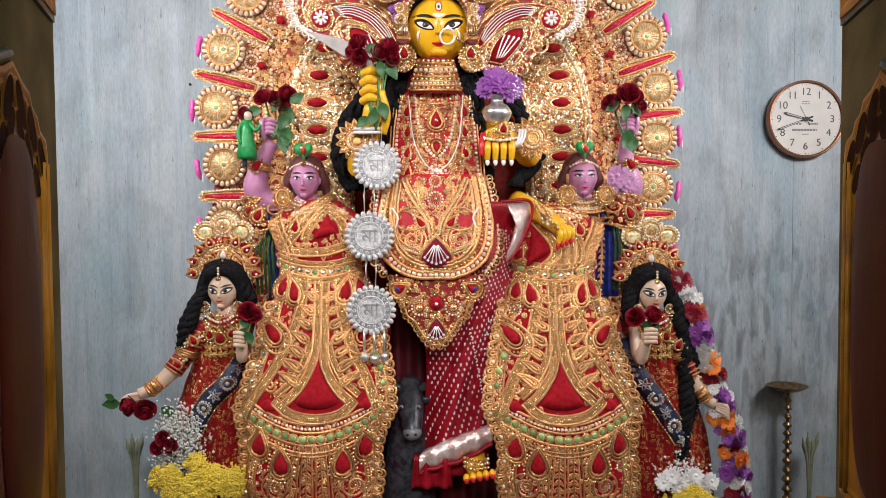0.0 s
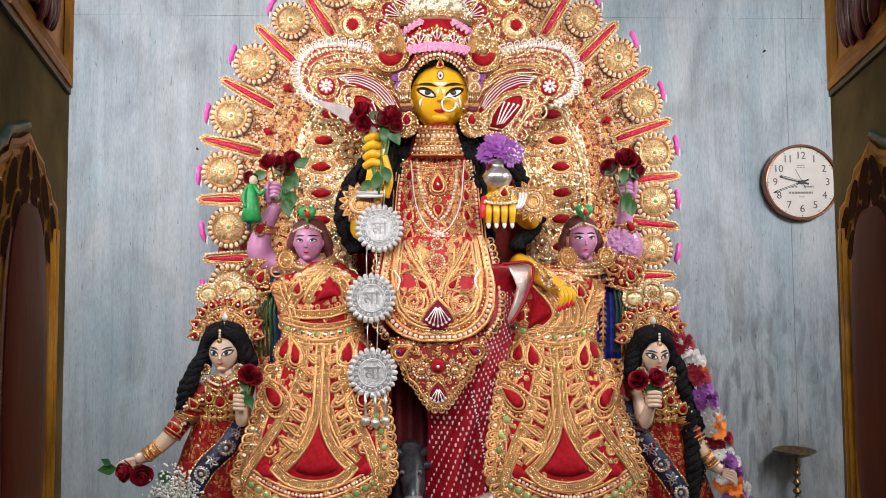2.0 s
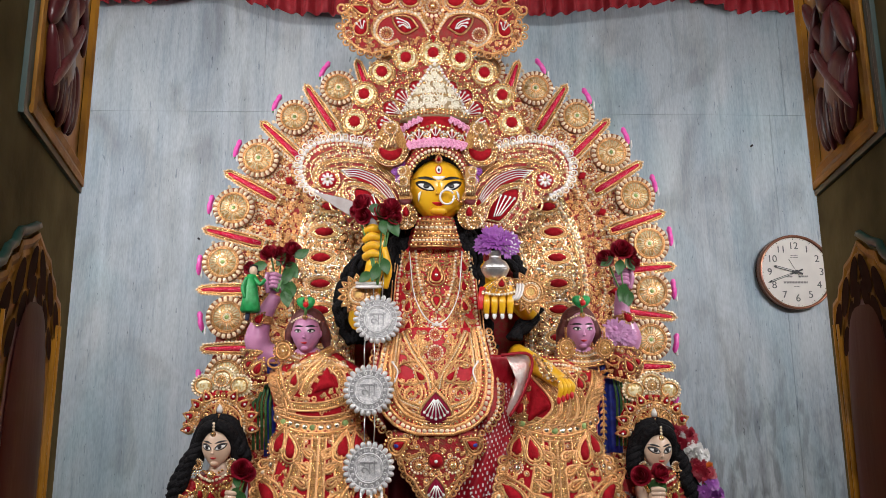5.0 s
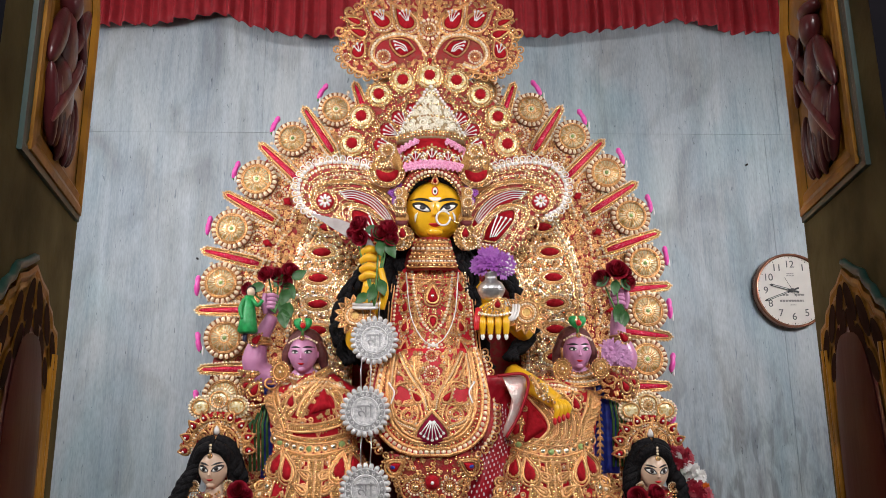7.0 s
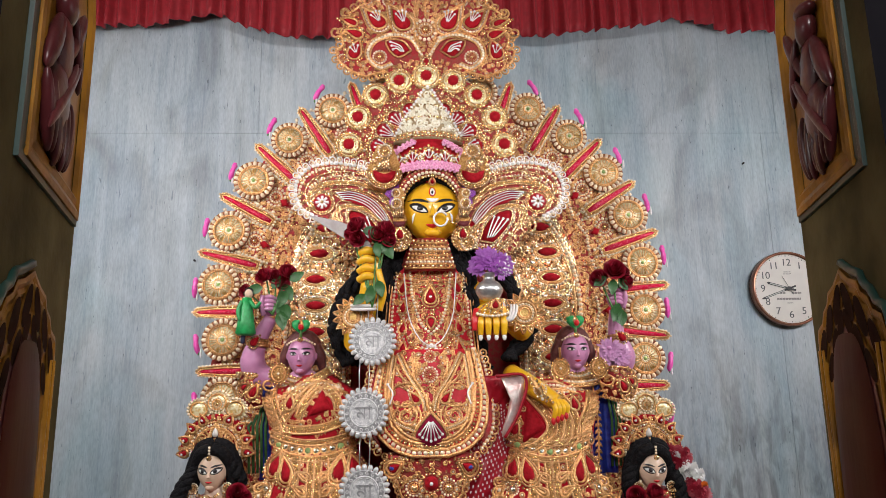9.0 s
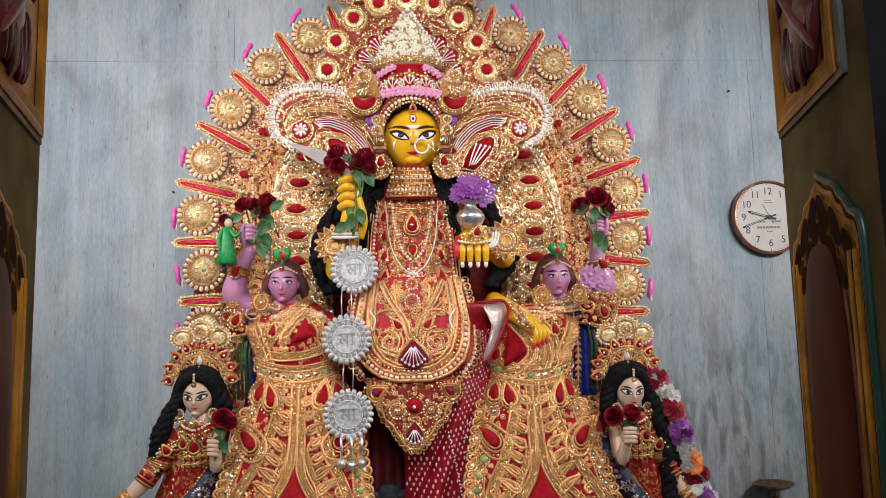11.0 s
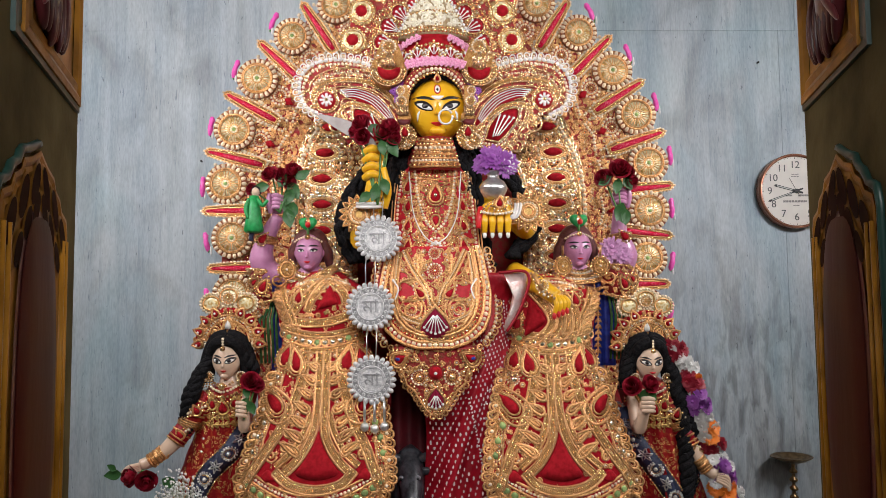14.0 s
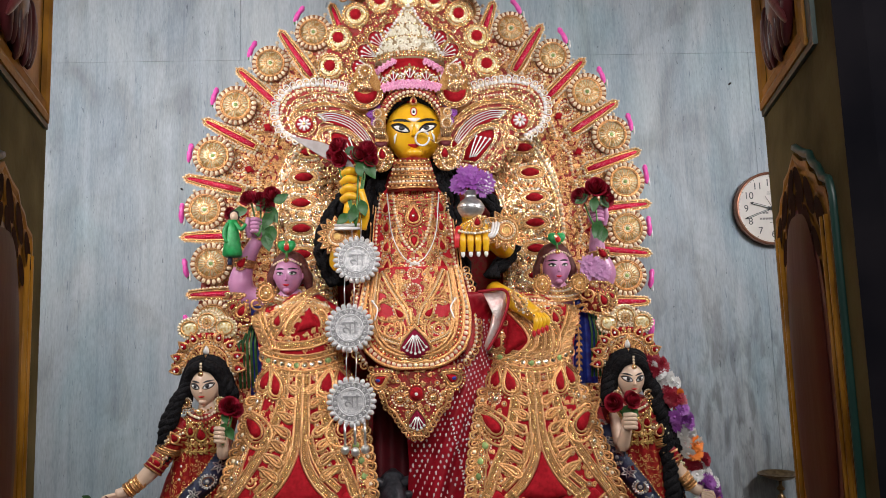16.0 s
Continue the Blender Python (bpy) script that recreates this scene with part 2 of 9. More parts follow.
SNOUT = mat("pale_grey_paint", (0.13, 0.135, 0.155), 0.35, 0, (0.20, 0.20, 0.22), 40)
# glow of the added, unseen tubes
ADDEDGLOW = mat("added_tube_glow", (1.0, 0.96, 0.9), 0.4, emit=3.0)
IVORY = mat("ivory_filigree", (0.90, 0.86, 0.74), 0.3, 0.2, (0.74, 0.66, 0.48), 130, bump=0.3, bump_scale=300)
WEBBING = mat("bronze_webbing", (0.34, 0.15, 0.040), 0.35, 0.75, (0.62, 0.35, 0.12), 300, bump=0.9, bump_scale=520)
CAPBASE = mat("cap_lining", (0.42, 0.33, 0.19), 0.5, 0.3, (0.30, 0.20, 0.10), 90, bump=0.5)
PALEGREEN = mat("dry_leaf", (0.20, 0.23, 0.15), 0.6, 0, (0.30, 0.32, 0.22), 30)


# ---- building tools ----
class Acc:
    """Gathers vertices and faces for one mesh."""

    def __init__(self):
        self.v, self.f, self.m, self.n = [], [], [], 0

    def add(self, verts, faces, slot=0):
        verts = np.asarray(verts, float).reshape(-1, 3)
        for f in faces:
            self.f.append(tuple(int(i) + self.n for i in f))
            self.m.append(slot)
        self.v.append(verts)
        self.n += len(verts)

    def stamp(self, tv, tf, places, slot=0):
        """The template tv, tf at each of the places (4 x 4 matrices or offsets with scale)."""
        for p, s in places:
            self.add(tv * s + p, tf, slot)

    def mesh(self, name, mats, smooth=True):
        me = bpy.data.meshes.new(name)
        me.from_pydata(np.concatenate(self.v).tolist() if self.v else [], [], self.f)
        for m in mats:
            me.materials.append(m)
        if len(mats) > 1:
            me.polygons.foreach_set("material_index", self.m)
        me.polygons.foreach_set("use_smooth", [smooth] * len(self.f))
        me.update()
        return me


def part(name, acc, m, parent, label="", smooth=True, kind=""):
    if not acc.f:
        return None
    ob = new(name, acc.mesh(name, m if isinstance(m, (list, tuple)) else [m], smooth))
    ob.parent = parent
    return tagged(ob, label, kind=kind)


def thing(name, label, category, group="", kind="", at=(0, 0, 0)):
    ob = new(name)
    ob.location = at
    return tagged(ob, label, category, group, kind)


def solo(name, acc, mats, label, category, kind="", group="", smooth=True):
    ob = new(name, acc.mesh(name, mats if isinstance(mats, (list, tuple)) else [mats], smooth))
    return tagged(ob, label, category, group, kind)


def dome(seg=6, rings=2, full=False):
    """A bead that bulges towards -y, of radius 1."""
    v, f = [(0, -1, 0)], []
    steps = rings + (rings if full else 0)
    for k in range(1, steps + 1):
        a = k / rings * math.pi / 2 * (0.98 if full and k == steps else 1)
        for i in range(seg):
            b = 2 * math.pi * i / seg
            v.append((math.sin(a) * math.cos(b), -math.cos(a), math.sin(a) * math.sin(b)))
    for i in range(seg):
        f.append((0, 1 + i, 1 + (i + 1) % seg))
    for k in range(steps - 1):
        for i in range(seg):
            a, b = 1 + k * seg + i, 1 + k * seg + (i + 1) % seg
            f.append((a, a + seg, b + seg, b))
    return np.array(v), f


BEAD = dome(6, 2)
BIGBEAD = dome(10, 3)
BALL = dome(10, 3, True)


def path(*pts, n=12):
    """A smooth line through points (Catmull-Rom)."""
    p = np.array(pts, float)
    if len(p) < 3:
        return np.array([p[0] + (p[-1] - p[0]) * t for t in np.linspace(0, 1, n)])
    q = np.vstack([2 * p[0] - p[1], p, 2 * p[-1] - p[-2]])
    out = []
    for i in range(1, len(q) - 2):
        t = np.linspace(0, 1, n, endpoint=False)[:, None]
        a, b, c, d = q[i - 1], q[i], q[i + 1], q[i + 2]
        out.append(0.5 * (2 * b + (c - a) * t + (2 * a - 5 * b + 4 * c - d) * t ** 2 + (3 * b - a - 3 * c + d) * t ** 3))
    return np.vstack(out + [p[-1:]])


def arc(cx, cz, r, a0, a1, n=24, rz=None):
    t = np.radians(np.linspace(a0, a1, n))
    return np.stack([cx + r * np.cos(t), cz + (rz or r) * np.sin(t)], 1)


def spiral(cx, cz, r, a0, turns, flip=1, n=26, tail=0.12):
    t = np.linspace(0, 1, n)
    a = math.radians(a0) + flip * 2 * math.pi * turns * t
    rr = r * (1 - (1 - tail) * t)
    return np.stack([cx + rr * np.cos(a), cz + rr * np.sin(a)], 1)


def turned(p, cx, cz, deg):
    a = math.radians(deg)
    p = np.asarray(p, float)
    return np.stack([cx + p[:, 0] * math.cos(a) - p[:, 1] * math.sin(a), cz + p[:, 0] * math.sin(a) + p[:, 1] * math.cos(a)], 1)


def tear(cx, cz, length, width, deg=0.0, bend=0.0, n=22):
    """A drop, its tip up at 0 degrees, bent sideways."""
    t = np.linspace(0, 2 * math.pi, n, endpoint=False)
    x = width / 2 * np.sin(t) * np.sin(t / 2) ** 1.3 * 1.25
    z = length / 2 * np.cos(t)
    x = x + bend * length * ((z / length + 0.5) ** 2)
    return turned(np.stack([x, z], 1), cx, cz, deg)


def even(p, step, closed=False):
    """Points at even steps along a line."""
    p = np.asarray(p, float)
    if closed:
        p = np.vstack([p, p[:1]])
    d = np.r_[0, np.cumsum(np.linalg.norm(np.diff(p, axis=0), axis=1))]
    k = max(2, int(round(d[-1] / step)) + 1)
    s = np.linspace(0, d[-1], k)
    q = np.stack([np.interp(s, d, p[:, i]) for i in range(p.shape[1])], 1)
    return q[:-1] if closed else q


def tube(acc, pts, r, seg=5, closed=False, slot=0, taper=None):
    """A tube along 3D points; r may vary along it."""
    p = np.asarray(pts, float)
    n = len(p)
    t = np.roll(p, -1, 0) - np.roll(p, 1, 0) if closed else np.gradient(p, axis=0)
    t /= np.maximum(np.linalg.norm(t, axis=1), 1e-9)[:, None]
    up = np.array([0.03, -1.0, 0.02])
    side = np.cross(t, up)
    bad = np.linalg.norm(side, axis=1) < 0.2
    side[bad] = np.cross(t[bad], np.array([1.0, 0, 0.05]))
    side /= np.linalg.norm(side, axis=1)[:, None]
    nor = np.cross(side, t)
    rr = np.broadcast_to(np.asarray(r, float), (n,))
    a = np.linspace(0, 2 * math.pi, seg, endpoint=False)
    v = p[:, None] + rr[:, None, None] * (np.cos(a)[None, :, None] * side[:, None] + np.sin(a)[None, :, None] * nor[:, None])
    f = []
    m = n if closed else n - 1
    for i in range(m):
        j = (i + 1) % n
        for k in range(seg):
            l = (k + 1) % seg
            f.append((i * seg + k, j * seg + k, j * seg + l, i * seg + l))
    if not closed:
        f += [tuple(range(seg)), tuple(reversed(range((n - 1) * seg, n * seg)))]
    acc.add(v.reshape(-1, 3), f, slot)


def puff(acc, outline, f, off, height, rings=2, slot=0):
    """A puffed patch over an outline in x, z, lying on the surface y = f(x, z)."""
    o = np.asarray(outline, float)
    c = o.mean(0)
    n = len(o)
    v, faces = [], []
    for k in range(rings + 1):
        s = 1 - k / (rings + 0.6)
        h = height * math.sqrt(1 - s * s)
        for q in o:
            x, z = c + (q - c) * s
            v.append((x, f(x, z) - off - h, z))
    base = len(v)
    for q in o:
        v.append((q[0], f(q[0], q[1]) + 0.002, q[1]))
    v.append((c[0], f(c[0], c[1]) - off - height, c[1]))
    for k in range(rings):
        for i in range(n):
            j = (i + 1) % n
            faces.append((k * n + i, k * n + j, (k + 1) * n + j, (k + 1) * n + i))
    for i in range(n):
        j = (i + 1) % n
        faces.append((rings * n + i, rings * n + j, len(v) - 1))
        faces.append((base + i, base + j, j, i))
    acc.add(v, faces, slot)


def slab(acc, outline, y0, y1, slot=0):
    """A flat plate over an outline in x, z, from y0 (front) to y1."""
    o = np.asarray(outline, float)
    n = len(o)
    v = [(x, y0, z) for x, z in o] + [(x, y1, z) for x, z in o]
    f = [tuple(range(n)), tuple(reversed(range(n, 2 * n)))]
    f += [(i, i + n, (i + 1) % n + n, (i + 1) % n) for i in range(n)]
    acc.add(v, f, slot)


def block(acc, x0, x1, y0, y1, z0, z1, slot=0):
    v = [(x, y, z) for x in (x0, x1) for y in (y0, y1) for z in (z0, z1)]
    acc.add(v, [(0, 1, 3, 2), (4, 6, 7, 5), (0, 4, 5, 1), (2, 3, 7, 6), (0, 2, 6, 4), (1, 5, 7, 3)], slot)


def ellipsoid(acc, c, r, seg=20, rings=12, slot=0, warp=None, lean=None):
    v, f = [], []
    for k in range(rings + 1):
        a = math.pi * k / rings
        for i in range(seg):
            b = 2 * math.pi * i / seg
            p = Vector((math.sin(a) * math.cos(b), math.sin(a) * math.sin(b), math.cos(a)))
            if warp:
                p = Vector(warp(*p))
            p = Vector((p.x * r[0], p.y * r[1], p.z * r[2]))
            if lean:
                p = lean @ p
            v.append(tuple(p + Vector(c)))
    for k in range(rings):
        for i in range(seg):
            j = (i + 1) % seg
            f.append((k * seg + i, (k + 1) * seg + i, (k + 1) * seg + j, k * seg + j))
    acc.add(v, f, slot)


def lathe(acc, c, profile, seg=20, slot=0):
    """A turned body about the z axis: profile rows of (radius, height)."""
    v, f = [], []
    for r, z in profile:
        for i in range(seg):
            a = 2 * math.pi * i / seg
            v.append((c[0] + r * math.cos(a), c[1] + r * math.sin(a), c[2] + z))
    for k in range(len(profile) - 1):
        for i in range(seg):
            j = (i + 1) % seg
            f.append((k * seg + i, k * seg + j, (k + 1) * seg + j, (k + 1) * seg + i))
    f += [tuple(reversed(range(seg))), tuple(range((len(profile) - 1) * seg, len(profile) * seg))]
    acc.add(v, f, slot)


class Work:
    """Embroidery laid on the surface y = f(x, z) of one thing: cords, beads and pearls gathered, patches as parts."""

    def __init__(self, root, f):
        self.root, self.f = root, f
        self.cord, self.bead, self.pale, self.pearl, self.web = Acc(), Acc(), Acc(), Acc(), Acc()
        self.banded = False
        self.taken = []

    def on(self, p, off=0.0):
        return np.array([(x, self.f(x, z) - off, z) for x, z in p])

    def line(self, p, r=0.0028, off=0.002, closed=False, acc=None):
        tube(acc or self.cord, self.on(p, off), r, 5, closed)

    def double(self, p, gap=0.008, r=0.0026, closed=False):
        p = np.asarray(p, float)
        t = np.roll(p, -1, 0) - np.roll(p, 1, 0) if closed else np.gradient(p, axis=0)
        t /= np.maximum(np.linalg.norm(t, axis=1), 1e-9)[:, None]
        nrm = np.stack([-t[:, 1], t[:, 0]], 1)
        for s in (-0.5, 0.5):
            self.line(p + nrm * gap * s, r, closed=closed)

    def braid(self, p, width=0.018, rows=2, acc=None):
        """A broad sequined band: two cords with rows of beads between."""
        p = even(np.asarray(p, float), 0.009)
        t = np.gradient(p, axis=0)
        t /= np.maximum(np.linalg.norm(t, axis=1), 1e-9)[:, None]
        nrm = np.stack([-t[:, 1], t[:, 0]], 1)
        for q in (-0.5, 0.5):
            self.line(p + nrm * width * q, 0.0036, 0.003)
        strip_ = np.vstack([self.on(p + nrm * width * q, o) for q, o in ((-0.5, 0.001), (-0.25, 0.004), (0.25, 0.004), (0.5, 0.001))])
        m = len(p)
        self.banded = True
        self.web.add([tuple(v) for v in strip_], [(k * m + i, k * m + i + 1, (k + 1) * m + i + 1, (k + 1) * m + i) for k in range(3) for i in range(m - 1)])
        rows += 1
        gap = width / (rows + 1)
        for k in range(rows):
            self.string(p + nrm * (gap * (k + 1) - width / 2), 0.0056, min(0.0029, gap * 0.6), False, acc if k == 1 and rows > 2 else (self.pale if k % 3 == 1 else None), 0.004)
        hull = np.vstack([p + nrm * width * 0.6, (p - nrm * width * 0.6)[::-1]])
        self.taken.append(hull)

    def string(self, p, step=0.011, r=0.005, closed=False, acc=None, off=0.0):
        acc = acc or self.bead
        tv, tf = BIGBEAD if r > 0.0075 else BEAD
        acc.stamp(tv, tf, [(q, r) for q in self.on(even(p, step, closed), off)])

    def dot(self, x, z, r=0.006, acc=None, off=0.0):
        acc = acc or self.bead
        tv, tf = BIGBEAD if r > 0.0075 else BEAD
        acc.stamp(tv, tf, [(np.array((x, self.f(x, z) - off, z)), r)])

    def patch(self, outline, m=None, height=0.007, name="velvet_patch", off=0.004):
        a = Acc()
        puff(a, outline, self.f, off, height)
        o = np.asarray(outline, float)
        c = o.mean(0)
        self.taken.append(c + (o - c) * 1.12 + np.sign(o - c) * 0.004)
        part(name, a, m or RED, self.root)

    def gem(self, cx, cz, length, width, deg=0, bend=0.0, rows=2, m=None, beads=True):
        """A red drop with cords and a row of beads round it."""
        self.patch(tear(cx, cz, length, width, deg, bend), m)
        for k in range(rows):
            g = 0.004 + 0.0075 * k
            self.line(tear(cx, cz, length + 2.4 * g, width + 2 * g, deg, bend), 0.0032, 0.005, closed=True)
        if beads:
            g = 0.004 + 0.0075 * rows
            self.string(tear(cx, cz, length + 2.4 * g, width + 2 * g, deg, bend), 0.0105, 0.0046, True, None, 0.002)
            self.taken.append(tear(cx, cz, length + 2.6 * g, width + 2.4 * g, deg, bend))

    def rays(self, cx, cz, size, deg, n=4, fan=50, m_acc=None):
        """White threads that fan out from a foot and end in pearls."""
        for k in range(n):
            a = math.radians(deg + fan * (k / max(1, n - 1) - 0.5))
            l = size * (1 - 0.25 * abs(k / max(1, n - 1) - 0.5))
            p = np.array([(cx + l * s * math.cos(a), cz + l * s * math.sin(a)) for s in (0.16, 0.55, 1)])
            self.line(p, 0.0016, 0.0125, acc=self.pearl)
            self.dot(p[-1][0], p[-1][1], 0.0044, self.pearl, 0.010)

    def rosette(self, cx, cz, r, m=None, petals=12, inner=True):
        self.taken.append(arc(cx, cz, r * 1.1, 0, 360, 9)[:-1])
        self.string(arc(cx, cz, r, 0, 360, 40)[:-1], r * 0.42, r * 0.19, True, self.pale)
        self.line(arc(cx, cz, r * 0.72, 0, 360, 24)[:-1], r * 0.07, closed=True)
        if inner:
            for k in range(petals):
                a = 2 * math.pi * k / petals
                c, s = math.cos(a), math.sin(a)
                self.line(np.array([(cx + r * q * c, cz + r * q * s) for q in (0.34, 0.62)]), r * 0.055)
        self.dot(cx, cz, r * 0.3, self.bead if m is None else None)

    def leaf(self, cx, cz, length, deg, width=0.42):
        self.line(tear(cx, cz, length, length * width, deg, n=10), 0.0022, closed=True)

    def vine(self, p, step=0.024, size=0.022, r=0.0028, spread=42):
        self.line(p, r)
        q = even(p, step)
        d = np.gradient(q, axis=0)
        for i in range(1, len(q) - 1):
            a = math.degrees(math.atan2(d[i][1], d[i][0])) - 90
            for s in (1, -1):
                b = a + s * spread
                o = math.radians(b + 90)
                self.leaf(q[i][0] + math.cos(o) * size * 0.55, q[i][1] + math.sin(o) * size * 0.55, size, b)

    def loops(self, p, step=0.018, r=0.0095, side=1, thick=0.0026):
        """A coiled edging of small loops."""
        q = even(p, step)
        d = np.gradient(q, axis=0)
        for i in range(len(q)):
            n = np.array((-d[i][1], d[i][0])) / max(1e-9, np.linalg.norm(d[i])) * side
            c = q[i] + n * r * 0.8
            self.line(arc(c[0], c[1], r, 0, 360, 11)[:-1], thick, closed=True)
            self.dot(c[0], c[1], r * 0.42)

    def paisley(self, cx, cz, length, width, deg, bend=0.5, rows=2, m=None, fan=True):
        o = tear(cx, cz, length * 0.68, width * 0.62, deg, bend)
        self.patch(o, m)
        self.taken.append(tear(cx, cz, length * 1.1, width * 1.1, deg, bend))
        for k in range(rows + 1):
            g = 0.12 + 0.15 * k
            q = tear(cx, cz, length * (0.66 + g), width * (0.60 + g), deg, bend, 28)
            if k == 1:
                self.string(q, 0.0105, 0.0045, True, self.pale)
            else:
                self.line(q, 0.0038, 0.004, closed=True)
        if fan:
            a = math.radians(deg + 90)
            self.rays(cx - math.cos(a) * length * 0.22, cz - math.sin(a) * length * 0.22, length * 0.42, deg + 90, 4, 46)

    def filler(self, inside, box, step, seed=1, size=0.010, flow=None):
        """Small scrolls, leaves and beads over the free ground."""
        rnd = random.Random(seed)
        x0, x1, z0, z1 = box
        step *= 1.13
        row = 0
        z = z0
        while z < z1:
            x = x0 + (step / 2 if row % 2 else 0)
            while x < x1:
                px, pz = x + rnd.uniform(-0.3, 0.3) * step, z + rnd.uniform(-0.3, 0.3) * step
                if inside(px, pz) and not any(within(px, pz, o) for o in self.taken):
                    k = rnd.random()
                    a = flow(px, pz) if flow else rnd.uniform(0, 360)
                    if k < 0.36:
                        self.line(spiral(px, pz, size * 1.12, a, 1.25, rnd.choice((-1, 1)), 12), 0.0025, 0.002)
                    elif k < 0.64:
                        for s in (-26, 26):
                            self.line(tear(px, pz, size * 2.2, size * 0.92, a + s, n=10), 0.0023, 0.002, closed=True)
                    elif k < 0.80:
                        self.dot(px, pz, size * 0.52, self.pale)
                        self.line(arc(px, pz, size * 0.85, 0, 360, 10)[:-1], 0.0022, closed=True)
                    else:
                        for j in range(3):
                            self.dot(px + rnd.uniform(-1, 1) * size, pz + rnd.uniform(-1, 1) * size, size * rnd.uniform(0.28, 0.45))
                x += step
            z += step * 0.87
            row += 1

    def done(self, gold=None):
        part("gold_cording", self.cord, gold or GOLD, self.root, "coiled gold thread", kind="stuff")
        if self.banded:
            part("band_backing", self.web, WEBBING, self.root, "dull bronze band backing", kind="stuff")
        part("gold_beading", self.bead, GOLDBEAD, self.root, "gold beads", kind="stuff")
        part("pale_beading", self.pale, PALEBEAD, self.root, "champagne-coloured beads", kind="stuff")
        part("pearl_beading", self.pearl, PEARL, self.root, "white pearls and threads", kind="stuff")


def mirrored(p, cx):
    q = np.array(p, float)
    q[:, 0] = 2 * cx - q[:, 0]
    return q


def within(x, z, outline):
    o, hit, j = outline, False, len(outline) - 1
    for i in range(len(o)):
        if (o[i][1] > z) != (o[j][1] > z) and x < (o[j][0] - o[i][0]) * (z - o[i][1]) / (o[j][1] - o[i][1]) + o[i][0]:
            hit = not hit
        j = i
    return hit


def sheet(acc, zs, left, right, f, back, n=18, slot=0):
    """A solid with a front y = f(x, z) between the edges left(z) and right(z), closed at the back."""
    rows = []
    for z in zs:
        xs = np.linspace(left(z), right(z), n)
        rows.append([(x, f(x, z), z) for x in xs] + [(x, back, z) for x in xs[::-1]])
    k = 2 * n
    v = [p for r in rows for p in r]
    fc = []
    for i in range(len(rows) - 1):
        for j in range(k):
            l = (j + 1) % k
            fc.append((i * k + j, i * k + l, (i + 1) * k + l, (i + 1) * k + j))
    fc += [tuple(reversed(range(k))), tuple(range((len(rows) - 1) * k, len(rows) * k))]
    acc.add(v, fc, slot)


def table(pairs):
    """A smooth-stepped function through (value, result) pairs."""
    p = sorted(pairs)
    xs, ys = [a for a, _ in p], [b for _, b in p]
    return lambda t: float(np.interp(t, xs, ys))

# ---- the large structure ----
def box_structure(name, dims, m, label, category):
    a = Acc()
    block(a, *dims)
    return solo(name, a, m, label, category, "structure", smooth=False)


box_structure("floor", (-3.2, 3.2, -3.2, 2.62, -0.1, 0.0), STONE, "grey stone floor of the shrine and hall", "floor")
box_structure("ceiling", (-3.2, 3.2, -3.2, 2.9, 3.55, 3.65), PLASTER, "plain pale plaster ceiling over the shrine", "ceiling")
box_structure("wall_west", (-2.3, -2.2, 0.95, 2.62, 0, 3.55), PLASTER, "plain pale side wall of the shrine", "wall")
box_structure("wall_east", (2.2, 2.3, 0.95, 2.62, 0, 3.55), PLASTER, "plain pale side wall of the shrine", "wall")
# unseen near-black walls added so that the hall stays dark
box_structure("wall_hall_west", (-3.2, -3.1, -3.2, 0.5, 0, 3.55), HALLDARK, "unseen near-black wall closing the hall", "wall")
box_structure("wall_hall_east", (3.1, 3.2, -3.2, 0.5, 0, 3.55), HALLDARK, "unseen near-black wall closing the hall", "wall")
box_structure("wall_hall_south", (-3.2, 3.2, -3.3, -3.2, 0, 3.55), HALLDARK, "unseen near-black wall behind the hall", "wall")


def marble_wall():
    wall = box_structure("wall_north", (-2.2, 2.2, 2.606, 2.72, 0, 3.55), STONE, "back wall faced with veined grey-blue marble slabs", "wall")
    xs = [-2.2, -1.64, -0.78, 0.14, 1.375, 2.2]
    zs = [0.0, 2.572, 3.55]
    for j in range(2):
        for i in range(5):
            shift = 0.07 * j
            x0, x1 = xs[i] + (shift if i else 0), xs[i + 1] + (shift if i < 4 else 0)
            a = Acc()
            g = 0.0003
            b = 0.0006
            o = [(x0 + g, zs[j] + g), (x1 - g, zs[j] + g), (x1 - g, zs[j + 1] - g), (x0 + g, zs[j + 1] - g)]
            n = [(x0 + g + b, zs[j] + g + b), (x1 - g - b, zs[j] + g + b), (x1 - g - b, zs[j + 1] - g - b), (x0 + g + b, zs[j + 1] - g - b)]
            v = [(x, 2.6, z) for x, z in n] + [(x, 2.6012, z) for x, z in o] + [(x, 2.606, z) for x, z in o]
            f = [(0, 1, 2, 3)] + [(k, k + 4, (k + 1) % 4 + 4, (k + 1) % 4) for k in range(4)] + [(k + 4, k + 8, (k + 1) % 4 + 8, (k + 1) % 4 + 4) for k in range(4)]
            a.add(v, f)
            part("marble_slab", a, MARBLE, wall, smooth=False)


marble_wall()


def platform():
    root = thing("altar_platform", "stepped grey stone altar platform under the images", "platform")
    a = Acc()
    block(a, -0.93, 0.97, 1.62, 2.3, 0, 0.38)
    part("plinth", a, STONE, root, smooth=False)
    a = Acc()
    block(a, -0.98, 1.02, 1.58, 2.33, 0.38, 0.42)
    part("top_slab", a, STONE, root, smooth=False)


platform()


